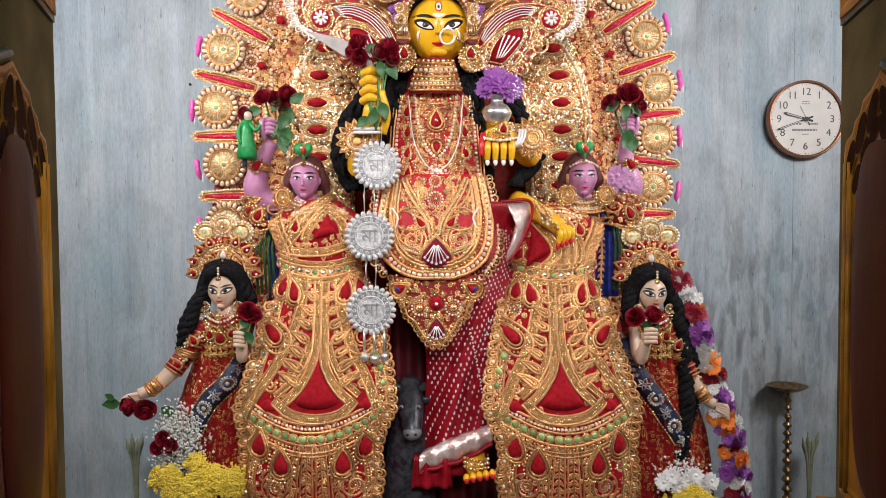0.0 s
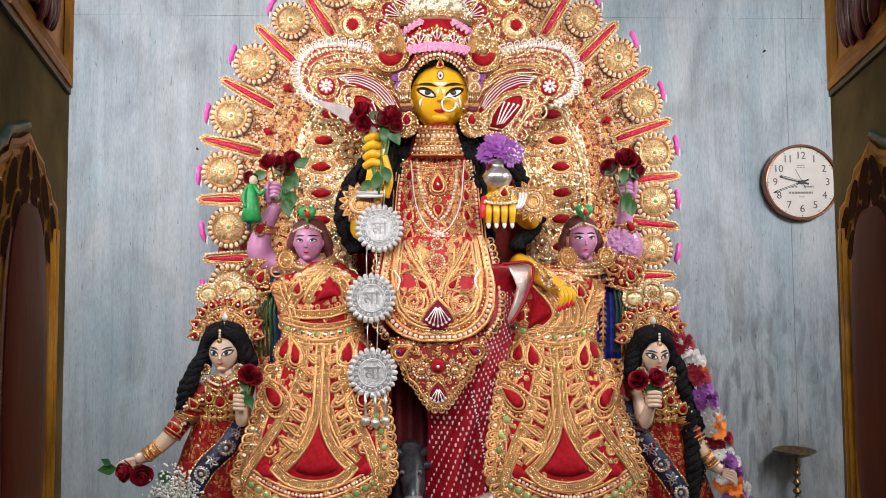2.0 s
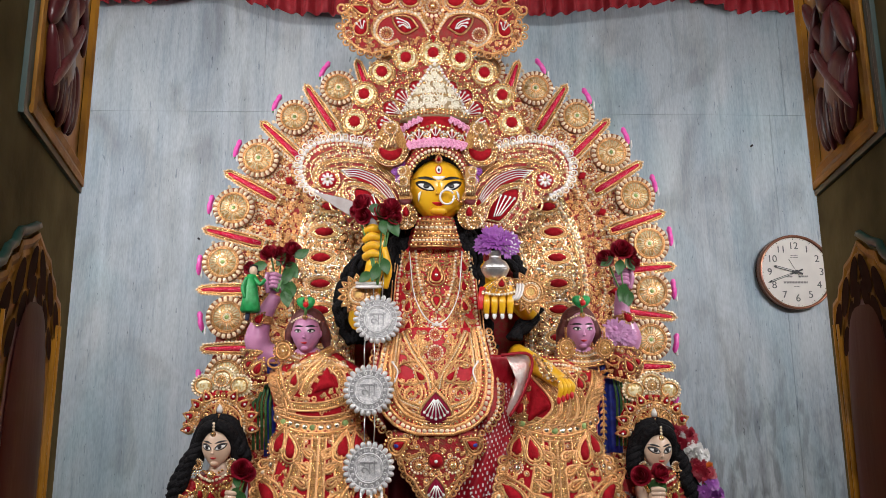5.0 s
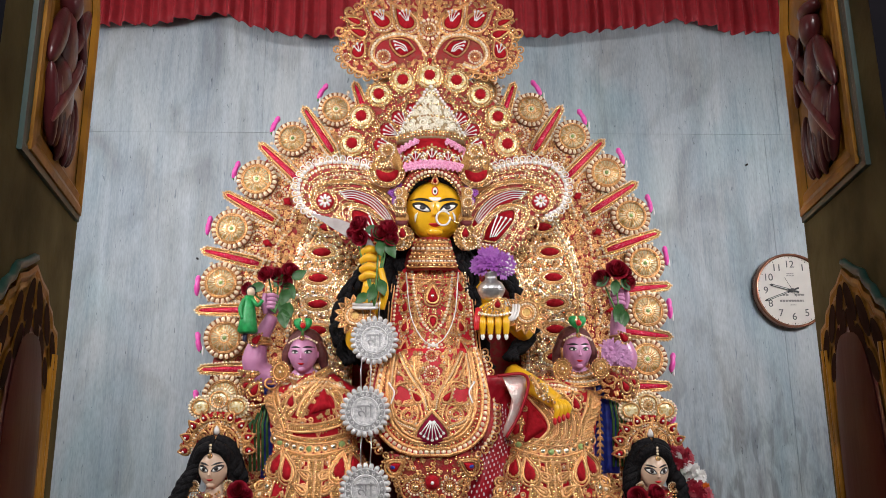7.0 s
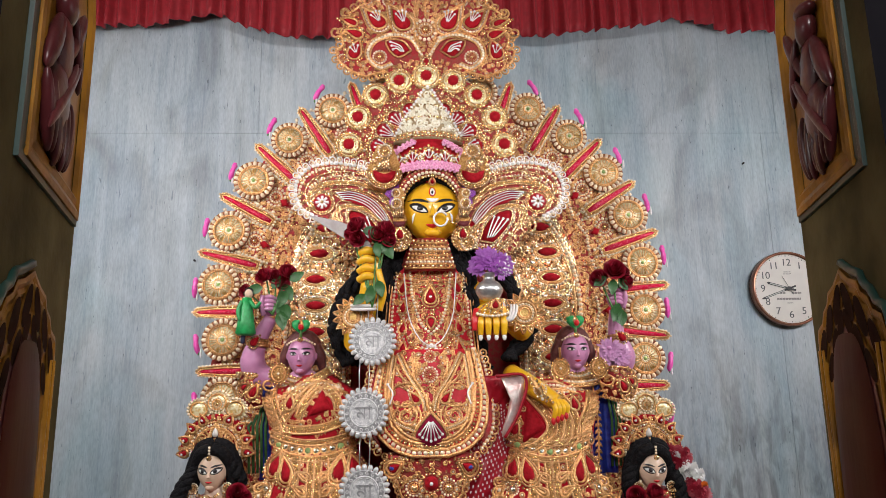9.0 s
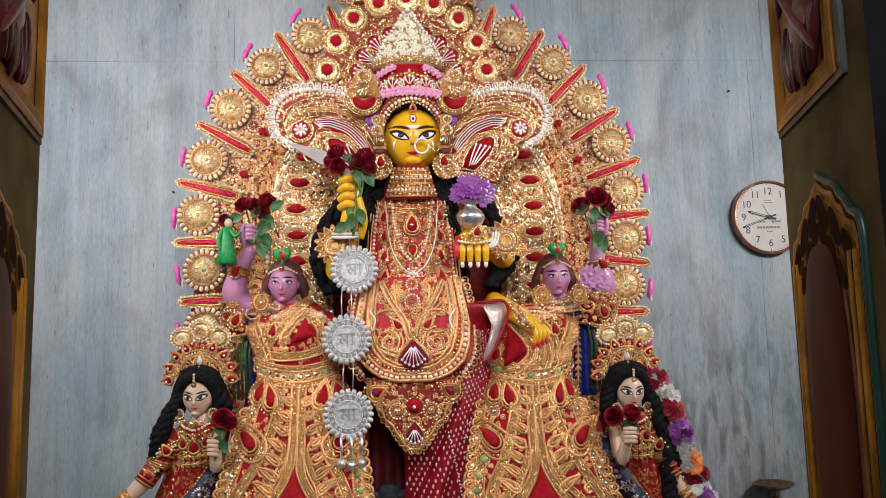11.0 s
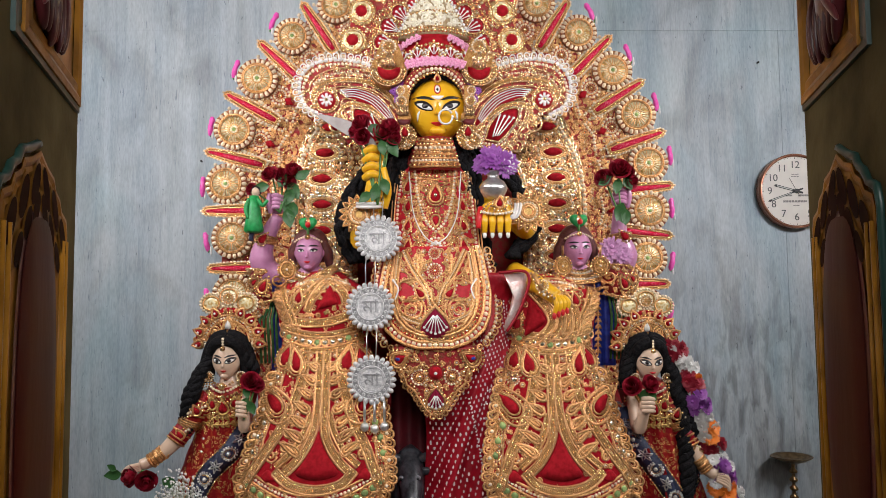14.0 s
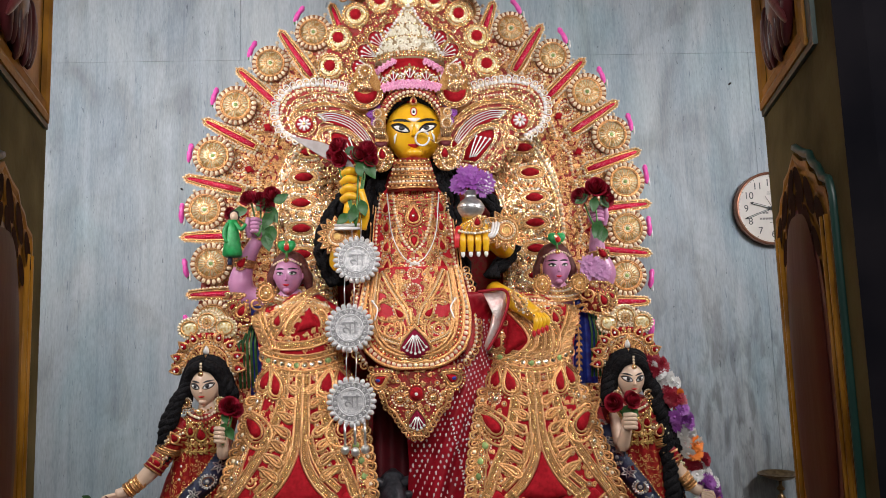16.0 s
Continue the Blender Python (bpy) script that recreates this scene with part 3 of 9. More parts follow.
def doorway():
    """The wall with the opening through which the shrine is seen; its two splayed, carved jambs."""
    for side, name in ((1, "door_jamb_east"), (-1, "door_jamb_west")):
        k = 0.24 if side > 0 else 0.293
        far, near = 0.95, (0.606 if side > 0 else 0.535)

        def at(y, z, c=0.0, side=side, k=k):
            n = Vector((-1, 0.3)).normalized()
            return (side * (k + 0.3 * y + n.x * c), y + n.y * c, z)

        body = Acc()
        v = []
        for z in (0.0, 3.55):
            xe = 3.2
            v += [at(near, z), at(far, z), (side * (k + 0.3 * far + 0.02), far + 0.012, z), (side * xe, far + 0.012, z), (side * xe, near - 0.02, z), (side * (k + 0.3 * near + 0.02), near - 0.02, z)]
        f = [(i, (i + 1) % 6, (i + 1) % 6 + 6, i + 6) for i in range(6)] + [tuple(range(6)), tuple(range(11, 5, -1))]
        body.add(v, f)
        # hall-facing faces take the near-black slot, their shade painted in
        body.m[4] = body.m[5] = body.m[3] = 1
        jamb = solo(name, body, [OLIVE, HALLDARK], "splayed door jamb of olive painted plaster with carved panels", "door jamb", "structure", smooth=False)

        def ring(outline, w, c0, c1, m, label="", inner_c=None, pname="panel_frame"):
            """A moulded frame that follows an outline in y, z."""
            a = Acc()
            o = np.array(outline)
            c = o.mean(0)
            n = len(o)
            rows = []
            steps = [(0.0, 0.0), (0.0, c1), (0.25, c1 * 1.15), (0.5, c1 * 0.72), (0.75, c1 * 1.0), (1.0, c0)]
            nr = []
            for i in range(n):
                t1, t0 = o[(i + 1) % n] - o[i], o[i] - o[i - 1]
                n1 = np.array((-t1[1], t1[0])) / np.linalg.norm(t1)
                n0 = np.array((-t0[1], t0[0])) / np.linalg.norm(t0)
                q = n1 + n0
                q /= max(0.35, np.dot(q, q) / 2)
                if np.dot(q, c - o[i]) < 0:
                    q = -q
                nr.append(q)
            for s, h in steps:
                rows.append([at(o[i][0] + nr[i][0] * w * s, o[i][1] + nr[i][1] * w * s, h) for i in range(n)])
            vv = [p for r in rows for p in r]
            ff = []
            for j in range(len(rows) - 1):
                for i in range(n):
                    l = (i + 1) % n
                    ff.append((j * n + i, j * n + l, (j + 1) * n + l, (j + 1) * n + i))
            a.add(vv, ff)
            part(pname, a, m, jamb, label, smooth=False)
            return [(o[i] + nr[i] * w) for i in range(n)]

        def field(outline, c, m, pname, label, bulge=0.0):
            a = Acc()
            o = np.array(outline)
            cen = o.mean(0)
            vv, n = [], len(o)
            for s in (1.0, 0.92, 0.6, 0.25):
                h = c + bulge * math.sqrt(max(0, 1 - s * s))
                vv += [at(*(cen + (p - cen) * s), h) for p in o]
            ff = []
            for j in range(3):
                for i in range(n):
                    l = (i + 1) % n
                    ff.append((j * n + i, j * n + l, (j + 1) * n + l, (j + 1) * n + i))
            ff.append(tuple(range(3 * n, 4 * n)))
            a.add(vv, ff)
            part(pname, a, m, jamb, label)

        # upper panel with cut corners, ochre frame with a dark green outer strip
        y0, y1, z0, z1 = (0.682, 0.935, 1.80, 2.20) if side > 0 else (0.640, 0.93, 1.80, 2.20)
        out = [(y0, z0), (y1, z0), (y1, z1 - 0.09), (y1 - 0.05, z1), (y0 + 0.05, z1), (y0, z1 - 0.09)]
        big = [(y0 - 0.022, z0 - 0.008), (y1 + 0.006, z0 - 0.008), (y1 + 0.006, z1 - 0.085), (y1 - 0.048, z1 + 0.01), (y0 + 0.03, z1 + 0.01), (y0 - 0.022, z1 - 0.085)]
        ring(big, 0.026, 0.002, 0.005, TEAL, "dark green edging strip", pname="edging_strip")
        inner = ring(out, 0.034, 0.003, 0.008, OCHRE, "gilded ochre moulding")
        field(inner, 0.002, OCHRE, "panel_field", "ochre panel field")

        # the carved relief in it, a plain standing shape
        fig = Acc()
        yc = (y0 + y1) / 2 + (-0.008 if side > 0 else -0.030)

        def lump(y, z, c, ry, rz, rc, tilt=0.0):
            vv, ff = [], []
            for i in range(9):
                aa = math.pi * i / 8
                for j in range(12):
                    bb = 2 * math.pi * j / 12
                    u, w, h = math.sin(aa) * math.cos(bb) * ry, math.cos(aa) * rz, math.sin(aa) * math.sin(bb) * rc
                    u, w = u * math.cos(tilt) - w * math.sin(tilt), u * math.sin(tilt) + w * math.cos(tilt)
                    vv.append(at(y + u, z + w, 0.45 * c + 0.6 * h))
            for i in range(8):
                for j in range(12):
                    l = (j + 1) % 12
                    ff.append((i * 12 + j, (i + 1) * 12 + j, (i + 1) * 12 + l, i * 12 + l))
            fig.add(vv, ff)

        lump(yc - 0.03, 2.022, 0.026, 0.023, 0.026, 0.022)
        lump(yc - 0.034, 2.046, 0.026, 0.030, 0.012, 0.022, 0.2)
        lump(yc - 0.026, 1.962, 0.020, 0.034, 0.052, 0.022, 0.1)
        lump(yc - 0.074, 1.955, 0.026, 0.015, 0.052, 0.016, -0.5)
        lump(yc + 0.030, 2.014, 0.030, 0.012, 0.062, 0.014, -0.62)
        lump(yc + 0.028, 1.985, 0.036, 0.010, 0.050, 0.012, 0.5)
        lump(yc - 0.034, 1.900, 0.020, 0.048, 0.044, 0.024, 0.12)
        for q in range(6):
            lump(yc - 0.078 + 0.021 * q, 1.868 + 0.006 * (q % 2), 0.028, 0.0085, 0.048, 0.014, 0.38 - 0.1 * q)
        lump(yc + 0.046, 1.876, 0.020, 0.013, 0.046, 0.016, -0.1)
        lump(yc - 0.018, 1.858, 0.020, 0.014, 0.038, 0.016, 0.05)
        lump(yc - 0.035, 1.905, 0.046, 0.0075, 0.095, 0.009, -0.78)
        lump(yc - 0.02, 1.925, 0.044, 0.0065, 0.060, 0.008, -0.70)
        part("relief_carving", fig, CARVED, jamb, "dark maroon carved relief")

        # lower panel: pointed, cusped arch over a long oval field
        ym, half, zb, zs, zt = (0.790, 0.128, 1.135, 1.608, 1.696) if side > 0 else (0.732, 0.146, 1.135, 1.608, 1.693)
        left = [(-1.0, zs), (-0.95, zs + 0.018), (-0.76, zs + 0.026), (-0.68, zs + 0.041), (-0.53, zs + 0.049), (-0.45, zs + 0.064), (-0.24, zs + 0.071)]
        top = [(ym + half * a_, z_) for a_, z_ in left] + [(ym, zt)] + [(ym - half * a_, z_) for a_, z_ in reversed(left)]
        out = [(ym + half, zb), (ym - half, zb)] + top
        inner = ring(out, 0.022, 0.003, 0.0045, OCHRE, "carved ochre cusped arch moulding")
        field(inner, 0.003, OCHRE, "panel_field", "ochre panel field")
        # dark green edging on the side towards the hall, lumpy over the arch
        a = Acc()
        run = [(ym - half - 0.012, zb)] + [(ym + half * a_ - 0.010, z_ + 0.007) for a_, z_ in left] + [(ym - 0.004, zt + 0.007)]
        tube(a, even(np.array([at(y_, z_, 0.002) for y_, z_ in run]), 0.012), 0.0055, 6)
        part("edging_strip", a, TEAL, jamb, "dark green edging strip")
        # two rows of leaf shapes that follow the arch, their hollows' shade painted as dark patches
        rise = table([(0.0, zt)] + [(-a_, z_) for a_, z_ in left])
        for shift, drop, ry, rz in ((0.94, 0.033, 0.0150, 0.026), (0.70, 0.060, 0.0125, 0.020)):
            for sgn in (-1, 1):
                for u in (0.17, 0.50, 0.82):
                    yy, zz = ym + sgn * half * u * shift, rise(u) - drop
                    cell = [(yy + ry * math.cos(t) - sgn * 0.45 * rz * math.sin(t), zz + rz * math.sin(t)) for t in np.linspace(0, 2 * math.pi, 14, endpoint=False)]
                    rimmed = [(yy + (a_ - yy) * 1.22, zz + (z_ - zz) * 1.14) for a_, z_ in cell]
                    field(rimmed, 0.0048, OCHRE, "leaf_rim", "carved ochre leaf", 0.0004)
                    field(cell, 0.0060, HOLLOWSHADE, "leaf_hollow_shade", "flat dark patch painted as the leaf's shaded hollow")
        # upright ribs below the springing
        for sgn in (-1, 1):
            for q in (0.93, 0.80):
                a = Acc()
                tube(a, np.array([at(ym + sgn * half * q, z_, 0.003) for z_ in (zb + 0.01, 1.37, zs - 0.012)]), 0.0055, 8)
                part("upright_rib", a, OCHRE, jamb)
        oval = [(ym + 0.083 * math.copysign(abs(math.cos(t)) ** 0.62, math.cos(t)), 1.392 + 0.222 * math.copysign(abs(math.sin(t)) ** 0.85, math.sin(t))) for t in np.linspace(0, 2 * math.pi, 44, endpoint=False)]
        rim = [(ym + (a_ - ym) * 1.10, 1.392 + (z_ - 1.392) * 1.035) for a_, z_ in oval]
        field(rim, 0.005, CARVED, "oval_rim", "dark rim of the oval", 0.003)
        field(oval, 0.007, WOODRED, "oval_field", "glossy maroon wooden oval", 0.006)
        # base step under the arch
        a = Acc()
        vv = [at(yy, zz, c) for zz in (1.05, 1.12) for yy, c in ((y0 + 0.0, 0.0), (y1, 0.0), (y1, 0.03), (y0, 0.03))]
        a.add(vv, [(0, 1, 2, 3), (7, 6, 5, 4), (0, 4, 5, 1), (1, 5, 6, 2), (2, 6, 7, 3), (3, 7, 4, 0)])
        part("base_moulding", a, OCHRE, jamb, smooth=False)
    a = Acc()
    block(a, -0.6, 0.56, 0.515, 0.962, 3.2, 3.55)
    solo("door_lintel", a, OLIVE, "olive painted lintel above the opening", "lintel", "structure", smooth=False)


doorway()


def curtain():
    root = thing("curtain", "gathered dark red curtain valance along the back wall", "curtain")
    a = Acc()
    hem = table([(-1.55, 2.985), (-1.36, 2.99), (-1.1, 3.0), (-0.95, 3.04), (-0.86, 3.04), (-0.72, 2.985), (-0.6, 2.952), (-0.3, 2.945), (0.1, 2.945), (0.32, 2.955), (0.5, 2.962), (0.64, 2.985), (0.8, 3.0), (1.0, 3.035), (1.1, 3.03), (1.2, 2.985), (1.46, 2.985), (1.7, 2.99)])
    n = 520
    xs = np.linspace(-1.75, 1.75, n)
    rows = []
    for k, s in enumerate(np.linspace(0, 1, 12)):
        row = []
        for x in xs:
            w = 0.015 * math.sin(x * 104 + 2.6 * math.sin(x * 9)) + 0.007 * math.sin(x * 171 + 1.9 * math.sin(x * 17) + 2 * s) + 0.006 * math.sin(x * 31)
            z0 = hem(x) + 0.003 * math.sin(x * 104 + 2.6 * math.sin(x * 9) + 0.7)
            row.append((x + 0.006 * math.sin(x * 50) * (1 - s), 2.5 + w * (1.1 - 0.5 * s), z0 + (3.45 - z0) * s))
        rows.append(row)
    v = [p for r in rows for p in r] + [(x, y + 0.006, z) for r in rows for x, y, z in r]
    off = 12 * n
    f = []
    for j in range(11):
        for i in range(n - 1):
            q = (j * n + i, j * n + i + 1, (j + 1) * n + i + 1, (j + 1) * n + i)
            f += [q, tuple(t + off for t in reversed(q))]
    f += [(i, i + off, i + 1 + off, i + 1) for i in range(n - 1)]
    a.add(v, f)
    part("valance", a, CURTAIN, root)
    a = Acc()
    tube(a, np.array([(x, 2.5, 3.44) for x in np.linspace(-2.2, 2.2, 3)]), 0.014, 8)
    part("curtain_rod", a, BRASS, root, "thin brass curtain rod")


curtain()


# unseen fixtures added to go with the two tube lamps
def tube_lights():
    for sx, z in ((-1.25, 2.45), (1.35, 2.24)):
        root = thing("added_tube_light", "unseen white tube light added on the inner face of the door wall", "lamp", "tube lights")
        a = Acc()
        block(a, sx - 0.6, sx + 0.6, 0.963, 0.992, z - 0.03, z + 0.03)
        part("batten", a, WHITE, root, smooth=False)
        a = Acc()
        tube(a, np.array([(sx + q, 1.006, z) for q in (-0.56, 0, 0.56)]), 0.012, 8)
        part("tube", a, ADDEDGLOW, root)


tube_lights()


def clock():
    cx, cy, cz = 1.404, 2.6, 1.910
    root = thing("wall_clock", "round copper-rimmed wall clock with a cream dial", "clock")
    R = 0.1485
    a = Acc()
    lathe_rows = [(R * 0.97, 0.0), (R, 0.006), (R, 0.034), (R * 0.985, 0.041), (R * 0.95, 0.042), (R * 0.925, 0.036)]
    seg = 72
    v, f = [], []
    for r, h in lathe_rows:
        for i in range(seg):
            t = 2 * math.pi * i / seg
            v.append((cx + r * math.cos(t), cy - h, cz + r * math.sin(t)))
    for k in range(len(lathe_rows) - 1):
        for i in range(seg):
            j = (i + 1) % seg
            f.append((k * seg + i, (k + 1) * seg + i, (k + 1) * seg + j, k * seg + j))
    f.append(tuple(range(seg)))
    a.add(v, f)
    part("rim", a, COPPER, root, "polished copper rim")
    a = Acc()
    slab(a, arc(cx, cz, R * 0.93, 0, 360, 73)[:-1], cy - 0.030, cy - 0.002)
    dial = part("dial", a, DIAL, root, "cream dial with black numerals", smooth=False)
    for h in range(1, 13):
        t = math.radians(90 - 30 * h)
        cu = bpy.data.curves.new("numeral", "FONT")
        cu.body, cu.size, cu.align_x, cu.align_y, cu.extrude = str(h), 0.040, "CENTER", "CENTER", 0.0006
        ob = new("numeral", cu)
        me = bpy.data.meshes.new_from_object(ob.evaluated_get(bpy.context.evaluated_depsgraph_get()))
        bpy.data.objects.remove(ob)
        me.materials.append(NUMINK)
        ob = new("numeral", me)
        ob.matrix_world = pose(cx + R * 0.70 * math.cos(t), cy - 0.0312, cz + R * 0.70 * math.sin(t), 90, 0, 0)
        ob.parent = dial
    a = Acc()
    for k in range(60):
        t = 2 * math.pi * k / 60
        r0, r1, w = (R * 0.865, R * 0.905, 0.0011) if k % 5 == 0 else (R * 0.888, R * 0.9, 0.0005)
        c, s = math.cos(t), math.sin(t)
        slab(a, [(cx + r0 * c - w * s, cz + r0 * s + w * c), (cx + r0 * c + w * s, cz + r0 * s - w * c), (cx + r1 * c + w * s, cz + r1 * s - w * c), (cx + r1 * c - w * s, cz + r1 * s + w * c)], cy - 0.0312, cy - 0.0298)
    part("minute_track", a, INK, dial, smooth=False)
    a = Acc()
    for x0, x1, z0, z1 in ((-0.014, 0.014, 0.064, 0.069), (-0.016, 0.016, 0.056, 0.061), (-0.052, 0.044, -0.046, -0.036), (-0.05, -0.015, -0.022, -0.013), (0.01, 0.048, -0.022, -0.013), (-0.012, 0.012, -0.060, -0.055)):
        x = x0
        while x < x1:
            w = min(x1, x + 0.011) - x
            block(a, cx + x, cx + x + w * 0.86, cy - 0.0312, cy - 0.0298, cz + z0 + 0.001, cz + z1 - 0.001)
            x += 0.0115
    part("dial_lettering", a, PALEINK, dial, "unreadable printed lettering", smooth=False, kind="stuff")
    for nm, deg, l, w, d in (("hour_pointer", 164.5, 0.092, 0.0046, 0.0335), ("minute_pointer", 200, 0.124, 0.0040, 0.0355), ("second_pointer", 118, 0.058, 0.0006, 0.037)):
        a = Acc()
        p = turned(np.array([(-0.028, -w * 0.8), (l * 0.92, -w), (l, 0), (l * 0.92, w), (-0.028, w * 0.8)]), cx, cz, deg)
        slab(a, p, cy - d - 0.001, cy - d + 0.0006)
        pointer = part(nm, a, INK, root, smooth=False)
        if w > 0.001:
            a = Acc()
            p = turned(np.array([(l * 0.18, -w * 0.42), (l * 0.86, -w * 0.42), (l * 0.86, w * 0.42), (l * 0.18, w * 0.42)]), cx, cz, deg)
            slab(a, p, cy - d - 0.0016, cy - d - 0.0006)
            part("pale_inlay", a, GLOWPAINT, pointer, "pale luminous strip", smooth=False)
    a = Acc()
    lathe_c = arc(cx, cz, 0.008, 0, 360, 17)[:-1]
    slab(a, lathe_c, cy - 0.0385, cy - 0.030)
    part("hub", a, INK, root, smooth=False)


clock()


def lamp_stand():
    x, y = 1.322, 2.525
    root = thing("oil_lamp_stand", "tall turned brass oil lamp stand with a shallow dish", "oil lamp")
    a = Acc()
    prof, z = [(0.10, 0.0), (0.105, 0.02), (0.08, 0.05), (0.03, 0.09), (0.018, 0.12)], 0.12
    k = 0
    while z < 0.86:
        r = 0.026 - 0.012 * (z / 0.86)
        h = 0.047 - 0.016 * (z / 0.86)
        prof += [(r * 0.42, z + 0.004), (r * 0.55, z + h * 0.12), (r, z + h * 0.30), (r * 1.04, z + h * 0.40), (r * 0.8, z + h * 0.58), (r * 0.45, z + h * 0.74), (r * 0.42, z + h * 0.9)]
        z += h
    prof += [(0.006, 0.872), (0.006, 0.885)]
    lathe(a, (x, y, -0.018), [(r_, max(0.018, h_)) for r_, h_ in prof], 18)
    part("stem", a, BRASS, root, "stacked turned brass knobs")
    a = Acc()
    v, f = [], []
    rows = [(0.012, 0.884), (0.045, 0.893), (0.070, 0.909), (0.0715, 0.911), (0.066, 0.909), (0.045, 0.898), (0.002, 0.892)]
    for r, h in rows:
        for i in range(32):
            t = 2 * math.pi * i / 32
            lip = 1 + 0.22 * max(0, math.cos(t - math.pi)) ** 12 * (r > 0.06)
            v.append((x + r * lip * math.cos(t), y + r * math.sin(t) * 0.95, h - 0.018))
    for k in range(len(rows) - 1):
        for i in range(32):
            j = (i + 1) % 32
            f.append((k * 32 + i, k * 32 + j, (k + 1) * 32 + j, (k + 1) * 32 + i))
    f += [tuple(reversed(range(32))), tuple(range(6 * 32, 7 * 32))]
    a.add(v, f)
    part("dish", a, BRASS, root, "shallow brass dish with a spout")


lamp_stand()


def wall_nails():
    for x, z in ((-0.935, 2.047), (1.286, 2.437)):
        a = Acc()
        tube(a, np.array([(x, 2.602, z), (x, 2.588, z + 0.001)]), 0.004, 8)
        solo("wall_nail", a, BLACK, "small dark nail stuck in the marble wall", "nail", group="wall nails")


wall_nails()

# ---- the halo board behind the images ----
HX, HZ, HY = -0.012, 1.80, 2.2
LEFT_RAYS = [180, 165.5, 151, 136.5, 123, 109.5]
RIGHT_RAYS = [-7, 5.5, 18.8, 32, 45, 58, 70.7]


def halo():
    root = thing("halo_board", "tall arched gold halo board with beads, rosettes and red rays", "halo board")
    flat = lambda x, z: HY
    w = Work(root, flat)

    def pol(r, deg):
        a = math.radians(deg)
        r *= 1 + 0.12 * max(0.0, math.sin(a))
        return HX + r * math.cos(a), HZ + r * math.sin(a)

    # backing board: scalloped arch on straight sides
    out = [(HX + 0.60, 0.42), (HX + 0.60, 1.2), (HX + 0.70, 1.32), (HX + 0.715, 1.55)]
    for k in range(91):
        d = -8 + 196 * k / 90
        out.append(pol(0.715 + 0.008 * math.sin(k * 1.7), d))
    out += [(HX - 0.735, 1.55), (HX - 0.735, 1.32), (HX - 0.60, 1.2), (HX - 0.60, 0.42)]
    a = Acc()
    slab(a, out, HY, HY + 0.03)
    part("backing_board", a, GROUND, root, "brown and red brocade board", smooth=False)

    # rays of red ribbon between gold cords
    def ray(cx, cz, deg, length=0.2):
        c, s = math.cos(math.radians(deg)), math.sin(math.radians(deg))
        n = (-s, c)

        def at(u, v):
            return cx + c * u + n[0] * v, cz + s * u + n[1] * v

        def rim(k, trim):
            return np.array([at(u, v) for u, v in ((trim, -0.015 * k), (0.03 + trim, -0.0205 * k), (length * 0.6, -0.0185 * k), (length * 0.94 - trim, -0.0125 * k), (length - trim, 0), (length * 0.94 - trim, 0.0125 * k), (length * 0.6, 0.0185 * k), (0.03 + trim, 0.0205 * k), (trim, 0.015 * k))])
        b = Acc()
        slab(b, rim(1.0, 0.0), HY - 0.014, HY + 0.012)
        r_ob = part("ray", b, WEBBING, root, smooth=False)
        b = Acc()
        puff(b, rim(0.50, 0.010), lambda x, z: HY - 0.015, 0.001, 0.006, 1)
        part("ribbon", b, PINKRED, r_ob, "crinkled red satin ribbon")
        w.f = lambda x, z: HY - 0.015
        w.line(rim(1.0, 0.0), 0.0030, closed=True)
        w.line(rim(0.56, 0.006), 0.0026, 0.002, closed=True)
        w.string(rim(0.80, 0.003), 0.0082, 0.0040, True)
        w.string(rim(1.12, -0.003), 0.0115, 0.0050, True, w.pale)
        w.f = flat

    angs = LEFT_RAYS + RIGHT_RAYS
    for d in angs:
        x, z = pol(0.58, d)
        ray(x, z, d, 0.205)
    for x, z, d in ((HX - 0.565, 1.61, 180), (HX + 0.565, 1.545, 0), (HX - 0.565, 1.43, 182), (HX + 0.565, 1.385, -2)):
        ray(x, z, d)

    # rosettes between the rays, each a wheel of beads about a mirror
    tmpl = thing("rosette_pattern", "gold", "ornament")
    t = Work(tmpl, lambda x, z: -0.004)
    plate, bowl = Acc(), Acc()
    slab(plate, arc(0, 0, 0.068, 0, 360, 37)[:-1], -0.002, 0.016)
    puff(bowl, arc(0, 0, 0.046, 0, 360, 37)[:-1], lambda x, z: -0.002, 0.002, 0.003, 1)
    tv, tf = BEAD
    for k in range(22):
        q = 2 * math.pi * k / 22
        c, s = math.cos(q), math.sin(q)
        drop = tv * np.array((0.0098, 0.0075, 0.0068))
        turn = np.array(((c, 0, -s), (0, 1, 0), (s, 0, c)))
        t.pale.add(drop @ turn.T + np.array((0.060 * c, -0.002, 0.060 * s)), tf)
    t.line(arc(0, 0, 0.050, 0, 360, 33)[:-1], 0.0032, closed=True)
    t.line(arc(0, 0, 0.045, 0, 360, 33)[:-1], 0.0024, closed=True)
    for k in range(24):
        q = 2 * math.pi * k / 24
        t.line(np.array([(r * math.cos(q), r * math.sin(q)) for r in (0.017, 0.041)]), 0.0015, 0.003)
    t.line(arc(0, 0, 0.016, 0, 360, 21)[:-1], 0.0028, 0.003, closed=True)
    t.string(arc(0, 0, 0.0105, 0, 360, 21)[:-1], 0.0066, 0.0030, True, t.pale, 0.002)
    hub = Acc()
    tv, tf = BIGBEAD
    hub.stamp(tv, tf, [(np.array((0, -0.004, 0)), 0.0075)])
